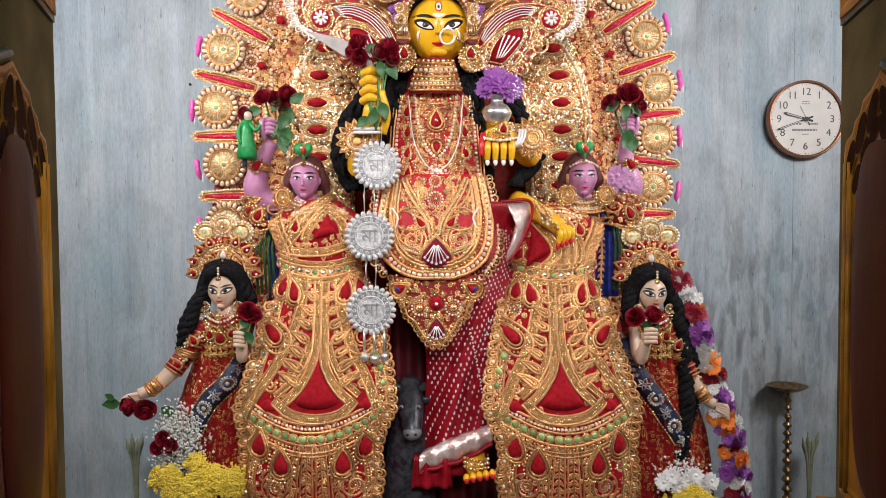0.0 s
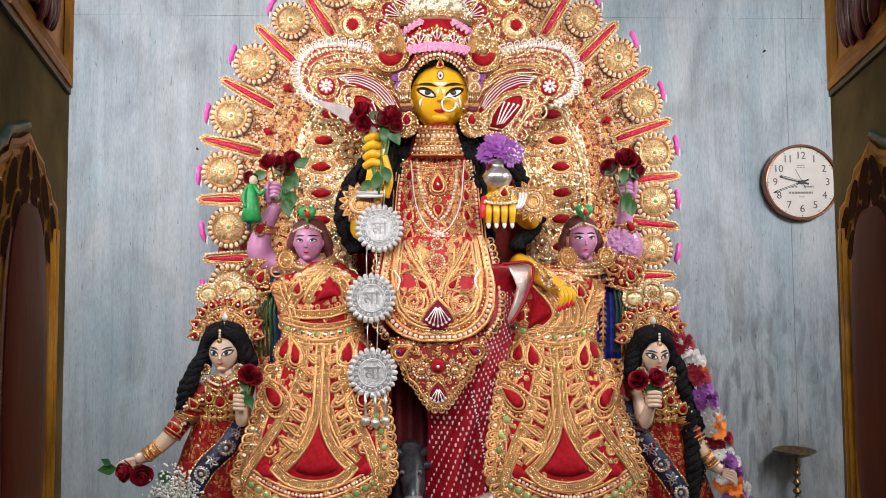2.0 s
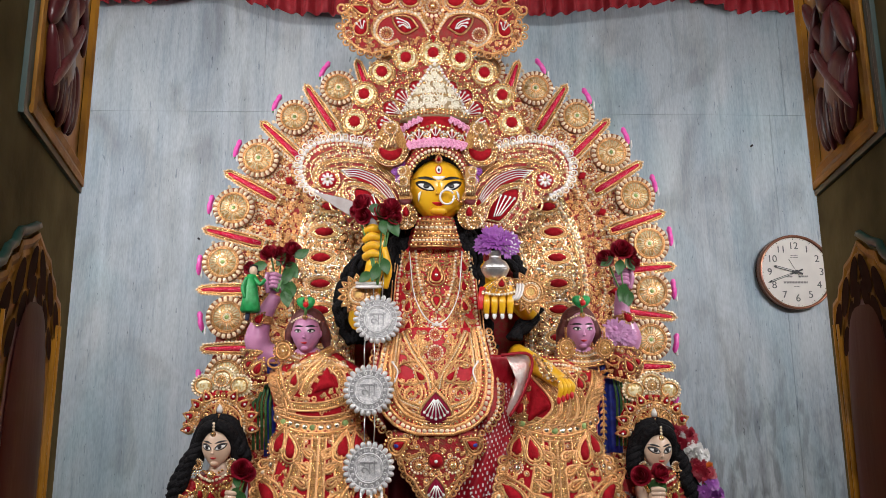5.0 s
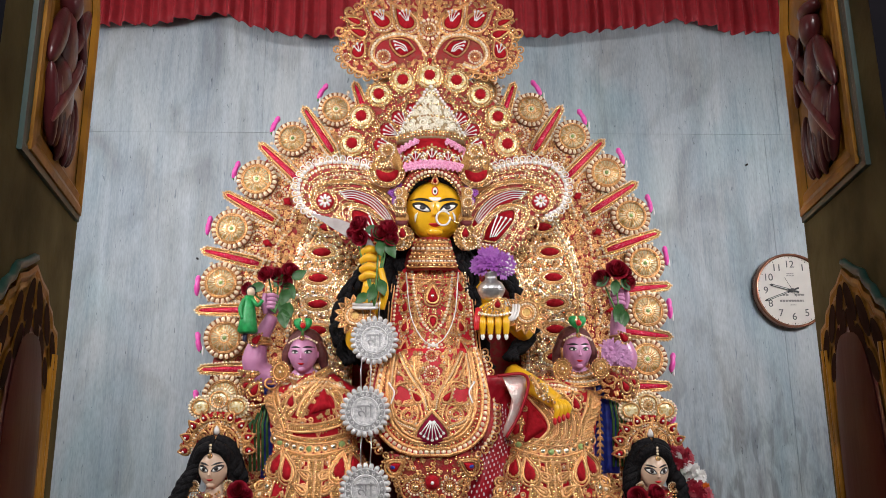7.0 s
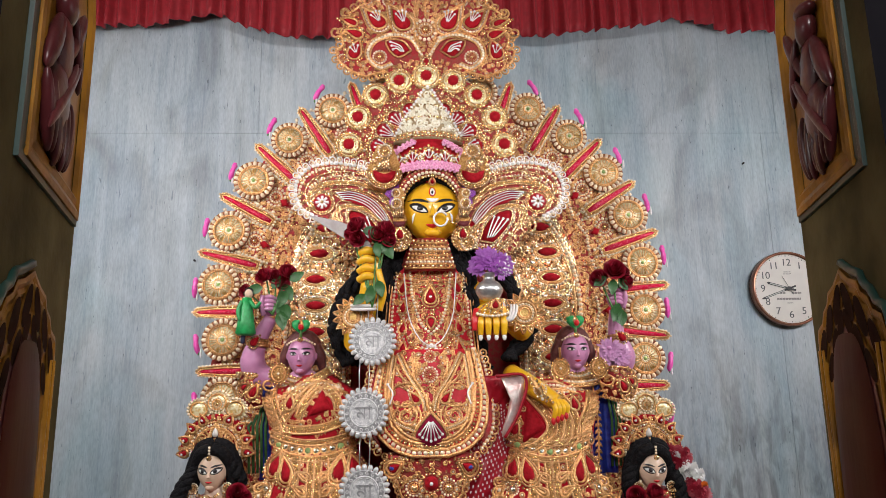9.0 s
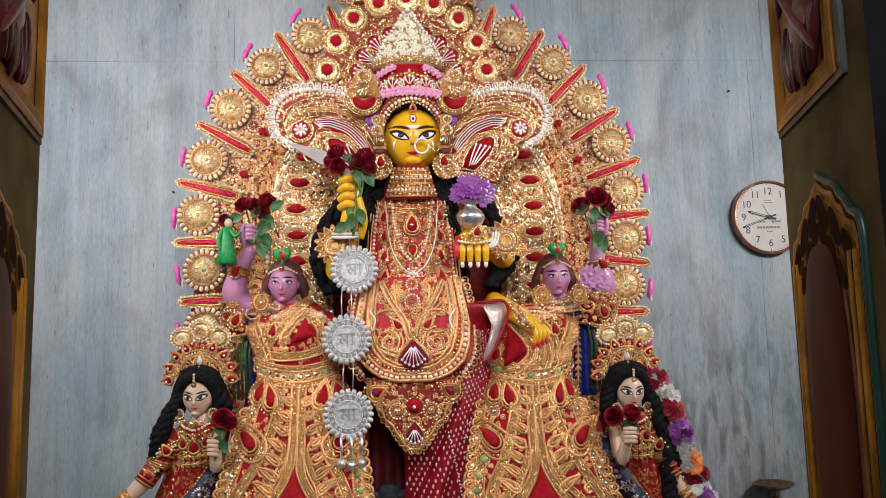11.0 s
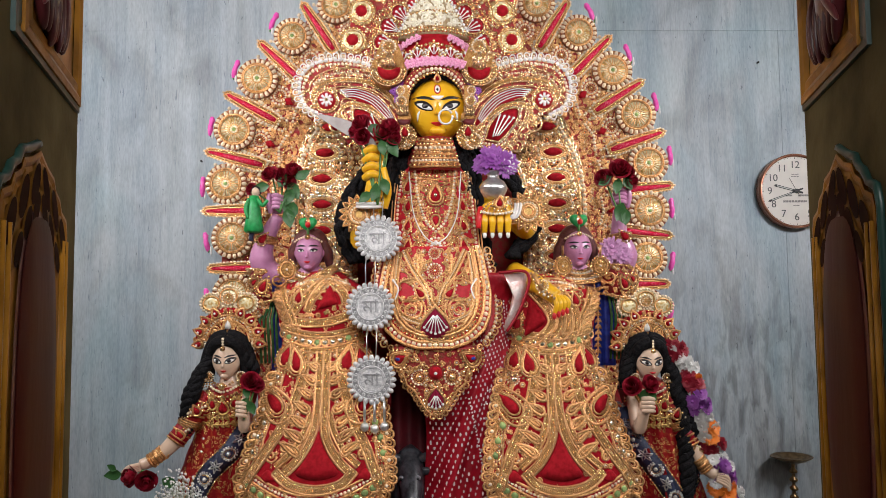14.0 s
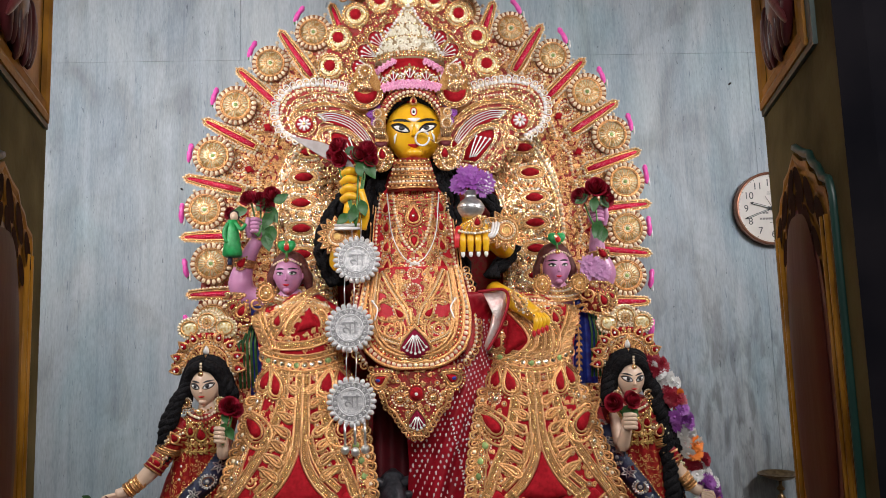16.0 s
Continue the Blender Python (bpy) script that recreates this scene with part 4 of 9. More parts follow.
    meshes = (("rosette", plate, DARKBRONZE), ("foil_bowl", bowl, PALEFOIL), ("wheel", t.cord, GOLD), ("gold_beading", t.bead, GOLDBEAD), ("pale_beading", t.pale, PALEBEAD), ("mirror", hub, GREENMIRROR))
    data = [(n, a_.mesh(n, [m], n != "rosette")) for n, a_, m in meshes]
    bpy.data.objects.remove(tmpl)

    def rosette(x, z, s=1.0, deg=0):
        base = new("rosette", data[0][1])
        base.parent = root
        base.matrix_basis = pose(x, HY - 0.016, z, 0, deg, 0) @ Matrix.Diagonal((s, 1, s, 1))
        for n, me in data[1:]:
            o = new(n, me)
            o.parent = base
            if n not in ("mirror", "foil_bowl"):
                tagged(o, kind="stuff")

    def tassel(x, z, lean):
        base = None
        for n, m, x0, l, wd in (("tassel", PINK, 0, 0.068, 0.0100), ("tassel_tail", WHITEFLOWER, 0.004, 0.030, 0.0035), ("tassel_tail", STEM, -0.003, 0.022, 0.003)):
            b = Acc()
            p = np.array([(x + x0 + lean * (q - 0.5) * 0.3, HY - 0.004 + 0.004 * math.sin(q * 9), z + 0.03 - l * q * (1 - 1.6 * abs(lean))) for q in np.linspace(0, 1, 7)])
            if n != "tassel":
                p = np.array([(x + x0 + 0.005 + lean * 0.15, HY - 0.002, z - 0.016 - l * q) for q in np.linspace(0, 1, 5)])
            tube(b, p, np.interp(np.linspace(0, 1, len(p)), [0, 0.12, 0.3, 0.8, 1], [wd * 0.5, wd * 1.1, wd * 0.75, wd * 1.0, wd * 0.3]), 7)
            ob = part(n, b, m, base or root)
            base = base or ob

    def between(r0, r1):
        return (r0 + r1) / 2

    spots = [(between(LEFT_RAYS[i], LEFT_RAYS[i + 1])) for i in range(5)] + [between(RIGHT_RAYS[i], RIGHT_RAYS[i + 1]) for i in range(6)] + [102, 77.5]
    for k, d in enumerate(spots):
        x, z = pol(0.702, d)
        rosette(x, z, 0.92 if 40 < d < 140 else 1.0, 13 * k)
        x, z = pol(0.782, d + 1)
        tassel(x, z, (-0.13 if d > 90 else 0.13) * max(0.0, math.sin(math.radians(d))) ** 1.5)
        # fan and small wheel nearer the middle
        x, z = pol(0.617, d)
        w.rosette(x, z, 0.031, petals=14)
        w.string(arc(x, z, 0.019, 0, 360, 25)[:-1], 0.0085, 0.0040, True, w.pale, 0.002)
        for j in range(7):
            q = d + (j - 3) * 1.25
            w.line(np.array([pol(0.575, d + (j - 3) * 0.6), pol(0.604, q)]), 0.0026)
        for s in (-1, 1):
            x, z = pol(0.655, d + s * 4.4)
            w.line(spiral(x, z, 0.014, d, 1.4, s, 14), 0.0028)
            x, z = pol(0.60, d + s * 4.2)
            w.dot(x, z, 0.0075, w.pale)
            x, z = pol(0.745, d + s * 4.6)
            w.dot(x, z, 0.007, w.pale)
    for d in spots:
        for r, st, br in ((0.668, 0.0135, 0.0062), (0.552, 0.0125, 0.0056), (0.535, 0.011, 0.0048)):
            w.string(np.array([pol(r - 0.012 * abs(q) / 5, d + q) for q in np.linspace(-4.6, 4.6, 9)]), st, br, False, w.pale if r > 0.54 else None, 0.004)
        for q in (-5.2, 5.2):
            w.string(np.array([pol(r, d + q * 0.58 / r) for r in np.linspace(0.56, 0.735, 9)]), 0.0125, 0.0054, False, w.pale, 0.004)
        w.patch(np.array([pol(0.585, d - 1.2), pol(0.60, d), pol(0.585, d + 1.2), pol(0.565, d)]), RED, 0.006, "red_chip", 0.006)
    for x, z in ((HX - 0.685, 1.71), (HX + 0.69, 1.632), (HX - 0.68, 1.525), (HX + 0.68, 1.465), (HX - 0.67, 1.35), (HX + 0.67, 1.30)):
        rosette(x, z)
        s = 1 if x > HX else -1
        tassel(x + s * 0.088, z - 0.01, -0.04 * s)
        w.rosette(x - s * 0.085, z, 0.024)

    # scattered small work over the rest of the board
    def free(x, z):
        r, d = math.hypot(x - HX, z - HZ), math.degrees(math.atan2(z - HZ, x - HX)) % 360
        if z < 1.62:
            return 0.478 < abs(x - HX) < 0.70 and z > 1.22
        return 0.478 < r / (1 + 0.12 * max(0, math.sin(math.radians(d)))) < 0.705
    w.filler(free, (HX - 0.72, HX + 0.72, 1.22, 2.66), 0.0116, 5, 0.0068)

    # inner band: foil columns rising into an arch, with almond gems and bead strings
    b = Acc()
    o = [(HX - 0.475, 1.25)] + [pol(0.475, d) for d in np.linspace(182, -2, 60)] + [(HX + 0.475, 1.25)]
    o += [(HX + 0.27, 1.25)] + [pol(0.27, d) for d in np.linspace(-2, 182, 40)] + [(HX - 0.27, 1.25)]
    slab(b, o, HY - 0.05, HY)
    part("foil_band", b, FOIL, root, "glittering gold foil band", smooth=False)
    w.f = lambda x, z: HY - 0.05
    for r, m, st, br in ((0.478, w.pale, 0.016, 0.0075), (0.462, None, 0.011, 0.005), (0.292, w.pale, 0.014, 0.0062)):
        p = np.vstack([[(HX - r, 1.25)], arc(HX, HZ, r, 180, 0, 60), [(HX + r, 1.25)]])
        w.string(p, st, br, False, m)
        w.line(p + 0.0, 0.003)
    rnd = random.Random(8)
    for s in (-1, 1):
        for z in (2.07, 1.985, 1.90, 1.815, 1.73, 1.64):
            x = HX + s * (0.385 - 0.25 * max(0, z - 1.95))
            w.patch(np.array([(x + 0.03 * math.cos(q), z + 0.0135 * math.sin(q) * (0.6 + 0.4 * abs(math.sin(q)))) for q in np.linspace(0, 2 * math.pi, 16, endpoint=False)]), RED, 0.008, "almond_gem")
            for g in (1.22, 1.5):
                w.line(np.array([(x + 0.03 * g * math.cos(q), z + 0.0145 * g * math.sin(q)) for q in np.linspace(0, 2 * math.pi, 20, endpoint=False)]), 0.0026, closed=True)
            w.string(np.array([(x + 0.052 * math.cos(q), z + 0.029 * math.sin(q)) for q in np.linspace(0, 2 * math.pi, 24, endpoint=False)]), 0.012, 0.005, True, w.pale)
    # round and square mirrors on the band
    for k in range(150):
        s = rnd.choice((-1, 1))
        z = rnd.uniform(1.55, 2.16)
        x = HX + s * rnd.uniform(0.31, 0.45)
        if math.hypot(x - HX, max(0, z - HZ)) < 0.455 and min(abs(z - q) for q in (2.07, 1.985, 1.90, 1.815, 1.73, 1.64)) > 0.018:
            bb = Acc()
            r = rnd.uniform(0.006, 0.0105)
            puff(bb, arc(x, z, r, 0, 360, 9)[:-1], w.f, 0.002, 0.0025, 1)
            part("mirror", bb, MIRROR, root)
    w.filler(lambda x, z: 0.30 < math.hypot(x - HX, max(0, z - HZ)) < 0.455, (HX - 0.46, HX + 0.46, 1.5, 2.25), 0.0185, 6, 0.0078)
    w.f = flat
    w.done()


halo()


# ---- crest, tiara, crown and wings ----
IX = -0.025


def crest():
    root = thing("crest", "pointed gold crest with red paisleys above the crown", "crest", at=(0.005, 0.004, -0.117))
    root.scale = (1.075, 1.075, 1.075)
    y = 1.95
    w = Work(root, lambda x, z: y)
    cx = -0.035
    prof = [(0.0, 2.505), (0.10, 2.512), (0.13, 2.53), (0.19, 2.512), (0.235, 2.53), (0.275, 2.565), (0.285, 2.60), (0.262, 2.62), (0.27, 2.655), (0.235, 2.69), (0.245, 2.73), (0.195, 2.765), (0.20, 2.80), (0.15, 2.845), (0.10, 2.89), (0.05, 2.93), (0.0, 2.96)]
    o = [(cx + a_, z_) for a_, z_ in prof] + [(cx - a_, z_) for a_, z_ in reversed(prof[1:-1])]
    a = Acc()
    slab(a, o, y, y + 0.02)
    part("board", a, GROUND, root, smooth=False)
    a = Acc()
    tube(a, np.array([(cx, 2.04, 2.2), (cx, 1.985, 2.5), (cx, 1.978, 2.9)]), 0.012, 8)
    part("back_rod", a, OLDGOLD, root)
    e = np.array(o)
    w.line(e, 0.0042, closed=True)
    w.string(e, 0.0135, 0.0056, True)
    w.loops(e, 0.026, 0.011, -1, 0.003)
    for s in (-1, 1):
        w.line(spiral(cx + s * 0.285, 2.665, 0.022, 200 if s > 0 else -20, 1.2, s, 18), 0.004)
        w.line(spiral(cx + s * 0.255, 2.735, 0.022, 200 if s > 0 else -20, 1.2, s, 18), 0.004)
        curl = lambda *p: [(cx + s * x_, z_) for x_, z_ in p]
        w.patch(path(*curl((0.050, 2.600), (0.075, 2.628), (0.118, 2.630), (0.112, 2.606), (0.086, 2.584)), n=5), RED, 0.007)
        w.line(path(*curl((0.046, 2.600), (0.074, 2.634), (0.124, 2.636), (0.116, 2.602), (0.086, 2.577), (0.046, 2.600)), n=5), 0.0032, 0.005)
        for k in range(3):
            w.line(path(*curl((0.070 + 0.004 * k, 2.592), (0.080 + 0.006 * k, 2.612 - 0.004 * k), (0.112 - 0.004 * k, 2.627 - 0.013 * k)), n=5), 0.0021, 0.012, acc=w.pearl)
            w.dot(cx + s * (0.112 - 0.004 * k), 2.627 - 0.013 * k, 0.0046, w.pearl, 0.010)
        for g, r_ in ((0.0, 0.0034), (0.014, 0.0034)):
            w.line(path(*curl((0.012, 2.580 + g), (0.050, 2.636 + g), (0.105, 2.648 + g), (0.160 + g, 2.626 + g * 0.6), (0.176 + g, 2.580), (0.147, 2.549 - g), (0.110, 2.560 - g)), n=8), r_, 0.003)
        w.string(path(*curl((0.014, 2.587), (0.050, 2.643), (0.105, 2.655), (0.166, 2.630), (0.183, 2.580), (0.147, 2.542), (0.110, 2.553)), n=8), 0.0105, 0.0058, False, w.pale, 0.003)
        w.taken.append(np.array(path(*curl((0.012, 2.570), (0.050, 2.645), (0.105, 2.66), (0.166, 2.635), (0.188, 2.580), (0.147, 2.54), (0.08, 2.565)), n=4)))
        w.rosette(cx + s * 0.146, 2.580, 0.021)
        w.gem(cx + s * 0.222, 2.605, 0.062, 0.040, s * 20, 0, 1)
        w.rays(cx + s * 0.220, 2.585, 0.034, 90 - s * 15, 3, 50)
        w.rosette(cx + s * 0.262, 2.575, 0.014)
        w.paisley(cx + s * 0.075, 2.715, 0.115, 0.085, -s * 14, s * 0.3, 2)
        w.paisley(cx + s * 0.155, 2.715, 0.105, 0.078, -s * 26, s * 0.3, 2)
        w.rosette(cx + s * 0.118, 2.775, 0.018)
        w.rosette(cx + s * 0.188, 2.775, 0.015)
        w.gem(cx + s * 0.225, 2.665, 0.05, 0.026, -s * 50, s * 0.3, 1)
        w.gem(cx + s * 0.24, 2.705, 0.045, 0.02, -s * 50, s * 0.3, 1)
        w.vine(path((cx + s * 0.02, 2.60), (cx + s * 0.035, 2.68), (cx + s * 0.03, 2.80)), 0.02, 0.018)
        w.paisley(cx + s * 0.06, 2.83, 0.10, 0.07, -s * 8, s * 0.3, 1)
        w.dot(cx + s * 0.115, 2.655, 0.008, w.pale)
        w.dot(cx + s * 0.045, 2.645, 0.008, w.pale)
    w.rosette(cx, 2.675, 0.034)
    w.rosette(cx, 2.675, 0.020, inner=False)
    w.vine(path((cx, 2.72), (cx, 2.94)), 0.022, 0.02)
    w.filler(lambda x, z: within(x, z, o), (cx - 0.28, cx + 0.28, 2.51, 2.94), 0.0138, 3, 0.0066)
    w.done()


crest()


def tiara():
    root = thing("tiara", "large fan-shaped gold tiara with red gem lobes", "tiara")
    y = 2.06
    w = Work(root, lambda x, z: y)
    cx, cz, R = -0.033, 2.286, 0.255
    o = [(cx + 0.275 * math.cos(t), cz + 0.30 * math.sin(t)) for t in np.linspace(-0.35, math.pi + 0.35, 60)]
    a = Acc()
    slab(a, o, y, y + 0.018)
    part("fan_board", a, GROUND, root, smooth=False)
    a = Acc()
    tube(a, np.array([(cx, 2.15, 1.9), (cx, 2.09, 2.5)]), 0.02, 8)
    part("back_rod", a, OLDGOLD, root)
    for k in range(-2, 9):
        t = math.radians(90 + (k - 3) * 20.5)
        x, z = cx + R * math.cos(t), cz + R * 1.09 * math.sin(t)
        r = 0.046 if k == 3 else 0.042
        lobe = Acc()
        puff(lobe, arc(x, z, r, 0, 360, 25)[:-1], w.f, 0.004, 0.010)
        part("lobe", lobe, PALEFOIL, root)
        w.f = lambda x_, z_: y - 0.006
        w.string(arc(x, z, r, 0, 360, 33)[:-1], 0.0105, 0.005, True)
        w.line(arc(x, z, r * 0.78, 0, 360, 25)[:-1], 0.003, closed=True)
        w.f = lambda x_, z_: y - 0.012
        w.patch(arc(x, z, 0.0180, 0, 360, 17)[:-1], RED, 0.008, "red_gem")
        for j in range(6):
            q = math.radians(60 * j)
            w.dot(x + 0.007 * math.cos(q), z + 0.007 * math.sin(q), 0.0032, w.pearl, 0.007)
        w.string(arc(x, z, 0.021, 0, 360, 21)[:-1], 0.0085, 0.0036, True)
        w.f = lambda x_, z_: y
    w.gem(cx, 2.612, 0.03, 0.018, 180, 0, 1)
    for r, st, br, acc in ((0.196, 0.0125, 0.0058, None), (0.184, 0.010, 0.004, w.pale), (0.208, 0.009, 0.0036, None)):
        w.string(arc(cx, cz, r, -15, 195, 60), st, br, False, acc)
    for k in range(9):
        d = 90 + (k - 4) * 19.5
        t = math.radians(d)
        x, z = cx + 0.154 * math.cos(t), cz + 0.158 * math.sin(t)
        w.gem(x, z, 0.064, 0.048, d + 90, 0, 1)
        w.rays(cx + 0.122 * math.cos(t), cz + 0.126 * math.sin(t), 0.052, d, 4, 50)
    w.filler(lambda x, z: 0.03 < math.hypot(x - cx, z - cz) < 0.255 and z > cz - 0.08, (cx - 0.26, cx + 0.26, 2.2, 2.56), 0.0175, 9, 0.0078)
    w.done(PALEGOLD)


tiara()


def crown():
    root = thing("crown", "tiered white and gold crown with pink flower bands", "crown")
    cx = -0.03

    def bowed(y0, half, depth):
        return lambda x, z: y0 + depth * ((x - cx) / half) ** 2

    # ivory filigree cap: a concave mitre with a curved lower edge
    f = bowed(1.985, 0.13, 0.05)
    w = Work(root, f)
    half = table([(2.30, 0.112), (2.335, 0.110), (2.35, 0.100), (2.388, 0.079), (2.43, 0.049), (2.455, 0.030), (2.462, 0.024), (2.475, 0.022), (2.488, 0.010)])
    a = Acc()
    sheet(a, np.linspace(2.322, 2.488, 18), lambda z: cx - half(z), lambda z: cx + half(z), f, 2.05, 14)
    part("cap", a, CAPBASE, root, "dull gold cap")
    cap = Work(root, f)
    for dz in (0.0, 0.011):
        cap.string(np.array([(cx + u * 0.108, 2.326 + dz + 0.006 * (1 - u * u)) for u in np.linspace(-1, 1, 30)]), 0.0115, 0.0058, False, cap.pale)
    for z0 in (2.385, 2.425, 2.460):
        hw = half(z0)
        cap.string(np.array([(cx + u * hw, z0 + 0.010 * (1 - u * u)) for u in np.linspace(-1, 1, 20)]), 0.0105, 0.005, False, cap.pale)
    for s in (-1, 1):
        cap.string(np.array([(cx + s * half(z), z) for z in np.linspace(2.34, 2.484, 24)]), 0.0115, 0.0055, False, cap.pearl)
    for s in (-1, 1):
        for u, z, r in ((0.026, 2.372, 0.016), (0.066, 2.366, 0.014), (0.022, 2.408, 0.013), (0.052, 2.405, 0.011), (0.016, 2.442, 0.010)):
            cap.line(spiral(cx + s * u, z, r, 90, 1.7, s, 20), 0.0034)
    cap.filler(lambda x, z: abs(x - cx) < half(z) - 0.003 and z > 2.340, (cx - 0.11, cx + 0.11, 2.34, 2.485), 0.0125, 33, 0.0066)
    cap.bead, cap.pale = cap.pale, Acc()
    for z in (2.494,):
        cap.dot(cx, z, 0.0068, cap.pearl)
    cap.done(IVORY)
    # red band with shells
    f2 = bowed(1.935, 0.14, 0.06)
    w.f = f2
    top = table([(-0.17, 2.225), (-0.12, 2.252), (-0.06, 2.28), (0, 2.296), (0.06, 2.28), (0.12, 2.252), (0.17, 2.22)])
    a = Acc()
    sheet(a, np.linspace(2.165, 2.30, 8), lambda z: cx - min(0.145, 0.145 * math.sqrt(max(0.02, (2.312 - z) / 0.1))), lambda z: cx + min(0.145, 0.145 * math.sqrt(max(0.02, (2.312 - z) / 0.1))), f2, 2.03, 16)
    part("band", a, RED, root, "red velvet band")
    w.string(np.array([(cx + u, top(u) - 0.022) for u in np.linspace(-0.15, 0.15, 30)]), 0.0125, 0.0058)
    w.string(np.array([(cx + u, 2.222 - u * u * 1.2) for u in np.linspace(-0.1, 0.1, 24)]), 0.0105, 0.0048, False, w.pale)
    for u in (-0.095, -0.05, 0.0, 0.05, 0.095):
        w.gem(cx + u, 2.244 - abs(u) * 0.12, 0.042, 0.026, 0, 0, 1)
        w.rays(cx + u, 2.230 - abs(u) * 0.12, 0.030, 90, 3, 60)
    for u in (-0.072, -0.026, 0.026, 0.072):
        w.line(spiral(cx + u, 2.240, 0.012, 90, 1.4, 1 if u > 0 else -1, 14), 0.003, acc=w.pearl)

    w.filler(lambda x, z: abs(x - cx) < 0.135 and 2.17 < z < top(x - cx) - 0.028, (cx - 0.14, cx + 0.14, 2.17, 2.30), 0.0135, 15, 0.0062)

    # pink foam flower bands
    def band(pts, r, name="pink_flower"):
        rnd = random.Random(4)
        for x, z in even(pts, 0.0145):
            b = Acc()
            y = f2(x, z) - 0.012
            for k in range(9):
                q = 2.4 * k
                rr = r * 0.75 * math.sqrt(k / 9)
                ellipsoid(b, (x + rr * math.cos(q), y - 0.004 * (1 - k / 9), z + rr * math.sin(q)), (r * 0.40, r * 0.3, r * 0.36), 6, 4)
            part(name, b, PINKFLOWER, root)
    band(np.array([(cx + u, top(u) + 0.004) for u in np.linspace(-0.155, -0.05, 12)]), 0.0125)
    band(np.array([(cx + u, top(u) + 0.004) for u in np.linspace(0.05, 0.155, 12)]), 0.0125)
    f2 = bowed(1.905, 0.14, 0.05)
    band(np.array([(cx + u, 2.207 - 0.8 * u * u) for u in np.linspace(-0.078, 0.084, 16)]), 0.0125)
    band(np.array([(cx + u, 2.197 - 0.8 * u * u) for u in np.linspace(-0.074, 0.080, 16)]), 0.011)
    # beaded brow line over the face
    w.f = bowed(1.90, 0.12, 0.07)
    a = Acc()
    o = np.vstack([arc(IX, 2.085, 0.118, 8, 172, 30), arc(IX, 2.085, 0.088, 165, 15, 30, 0.098)])
    for k in range(29):
        q = [o[k], o[k + 1], o[58 - k], o[59 - k]]
        puff(a, q, w.f, 0.0, 0.002, 1)
    part("brow_band", a, GROUND, root, kind="stuff")
    for r, st, br, acc in ((0.087, 0.0105, 0.005, None), (0.098, 0.0125, 0.006, w.pale), (0.110, 0.0105, 0.005, None)):
        w.string(arc(IX, 2.082, r, 12, 168, 40, r * 1.02), st, br, False, acc)
    # side drops with red crescents
    for s in (-1, 1):
        x0, z0 = cx + s * 0.135, 2.262
        w.f = lambda x, z: 1.935
        w.rosette(x0, z0, 0.020)
        for k in range(5):
            w.line(np.array([(x0, z0 - 0.02), (x0 + (k - 2) * 0.011, z0 - 0.066)]), 0.0042)
        cres = np.vstack([arc(x0, z0 - 0.068, 0.034, 180, 360, 14), arc(x0, z0 - 0.060, 0.034, 345, 195, 12, 0.014)])
        w.patch(cres, RED, 0.008, "red_crescent")
        w.line(arc(x0, z0 - 0.066, 0.040, 180, 360, 16), 0.003)
        w.string(arc(x0, z0 - 0.066, 0.047, 175, 365, 20), 0.0105, 0.005)
        w.line(arc(x0, z0 - 0.066, 0.054, 175, 365, 20), 0.003)
        a = Acc()
        o = np.vstack([arc(x0, z0 - 0.066, 0.056, 180, 360, 20), [(x0 + 0.022, z0 + 0.02), (x0 - 0.022, z0 + 0.02)]])
        slab(a, o, 1.936, 1.99)
        part("drop", a, WEBBING, root, smooth=False)
        w.filler(lambda x, z: math.hypot(x - x0, z - z0 + 0.05) < 0.055, (x0 - 0.055, x0 + 0.055, z0 - 0.11, z0 + 0.02), 0.013, 14, 0.006)
    w.done(PALEGOLD)


crown()


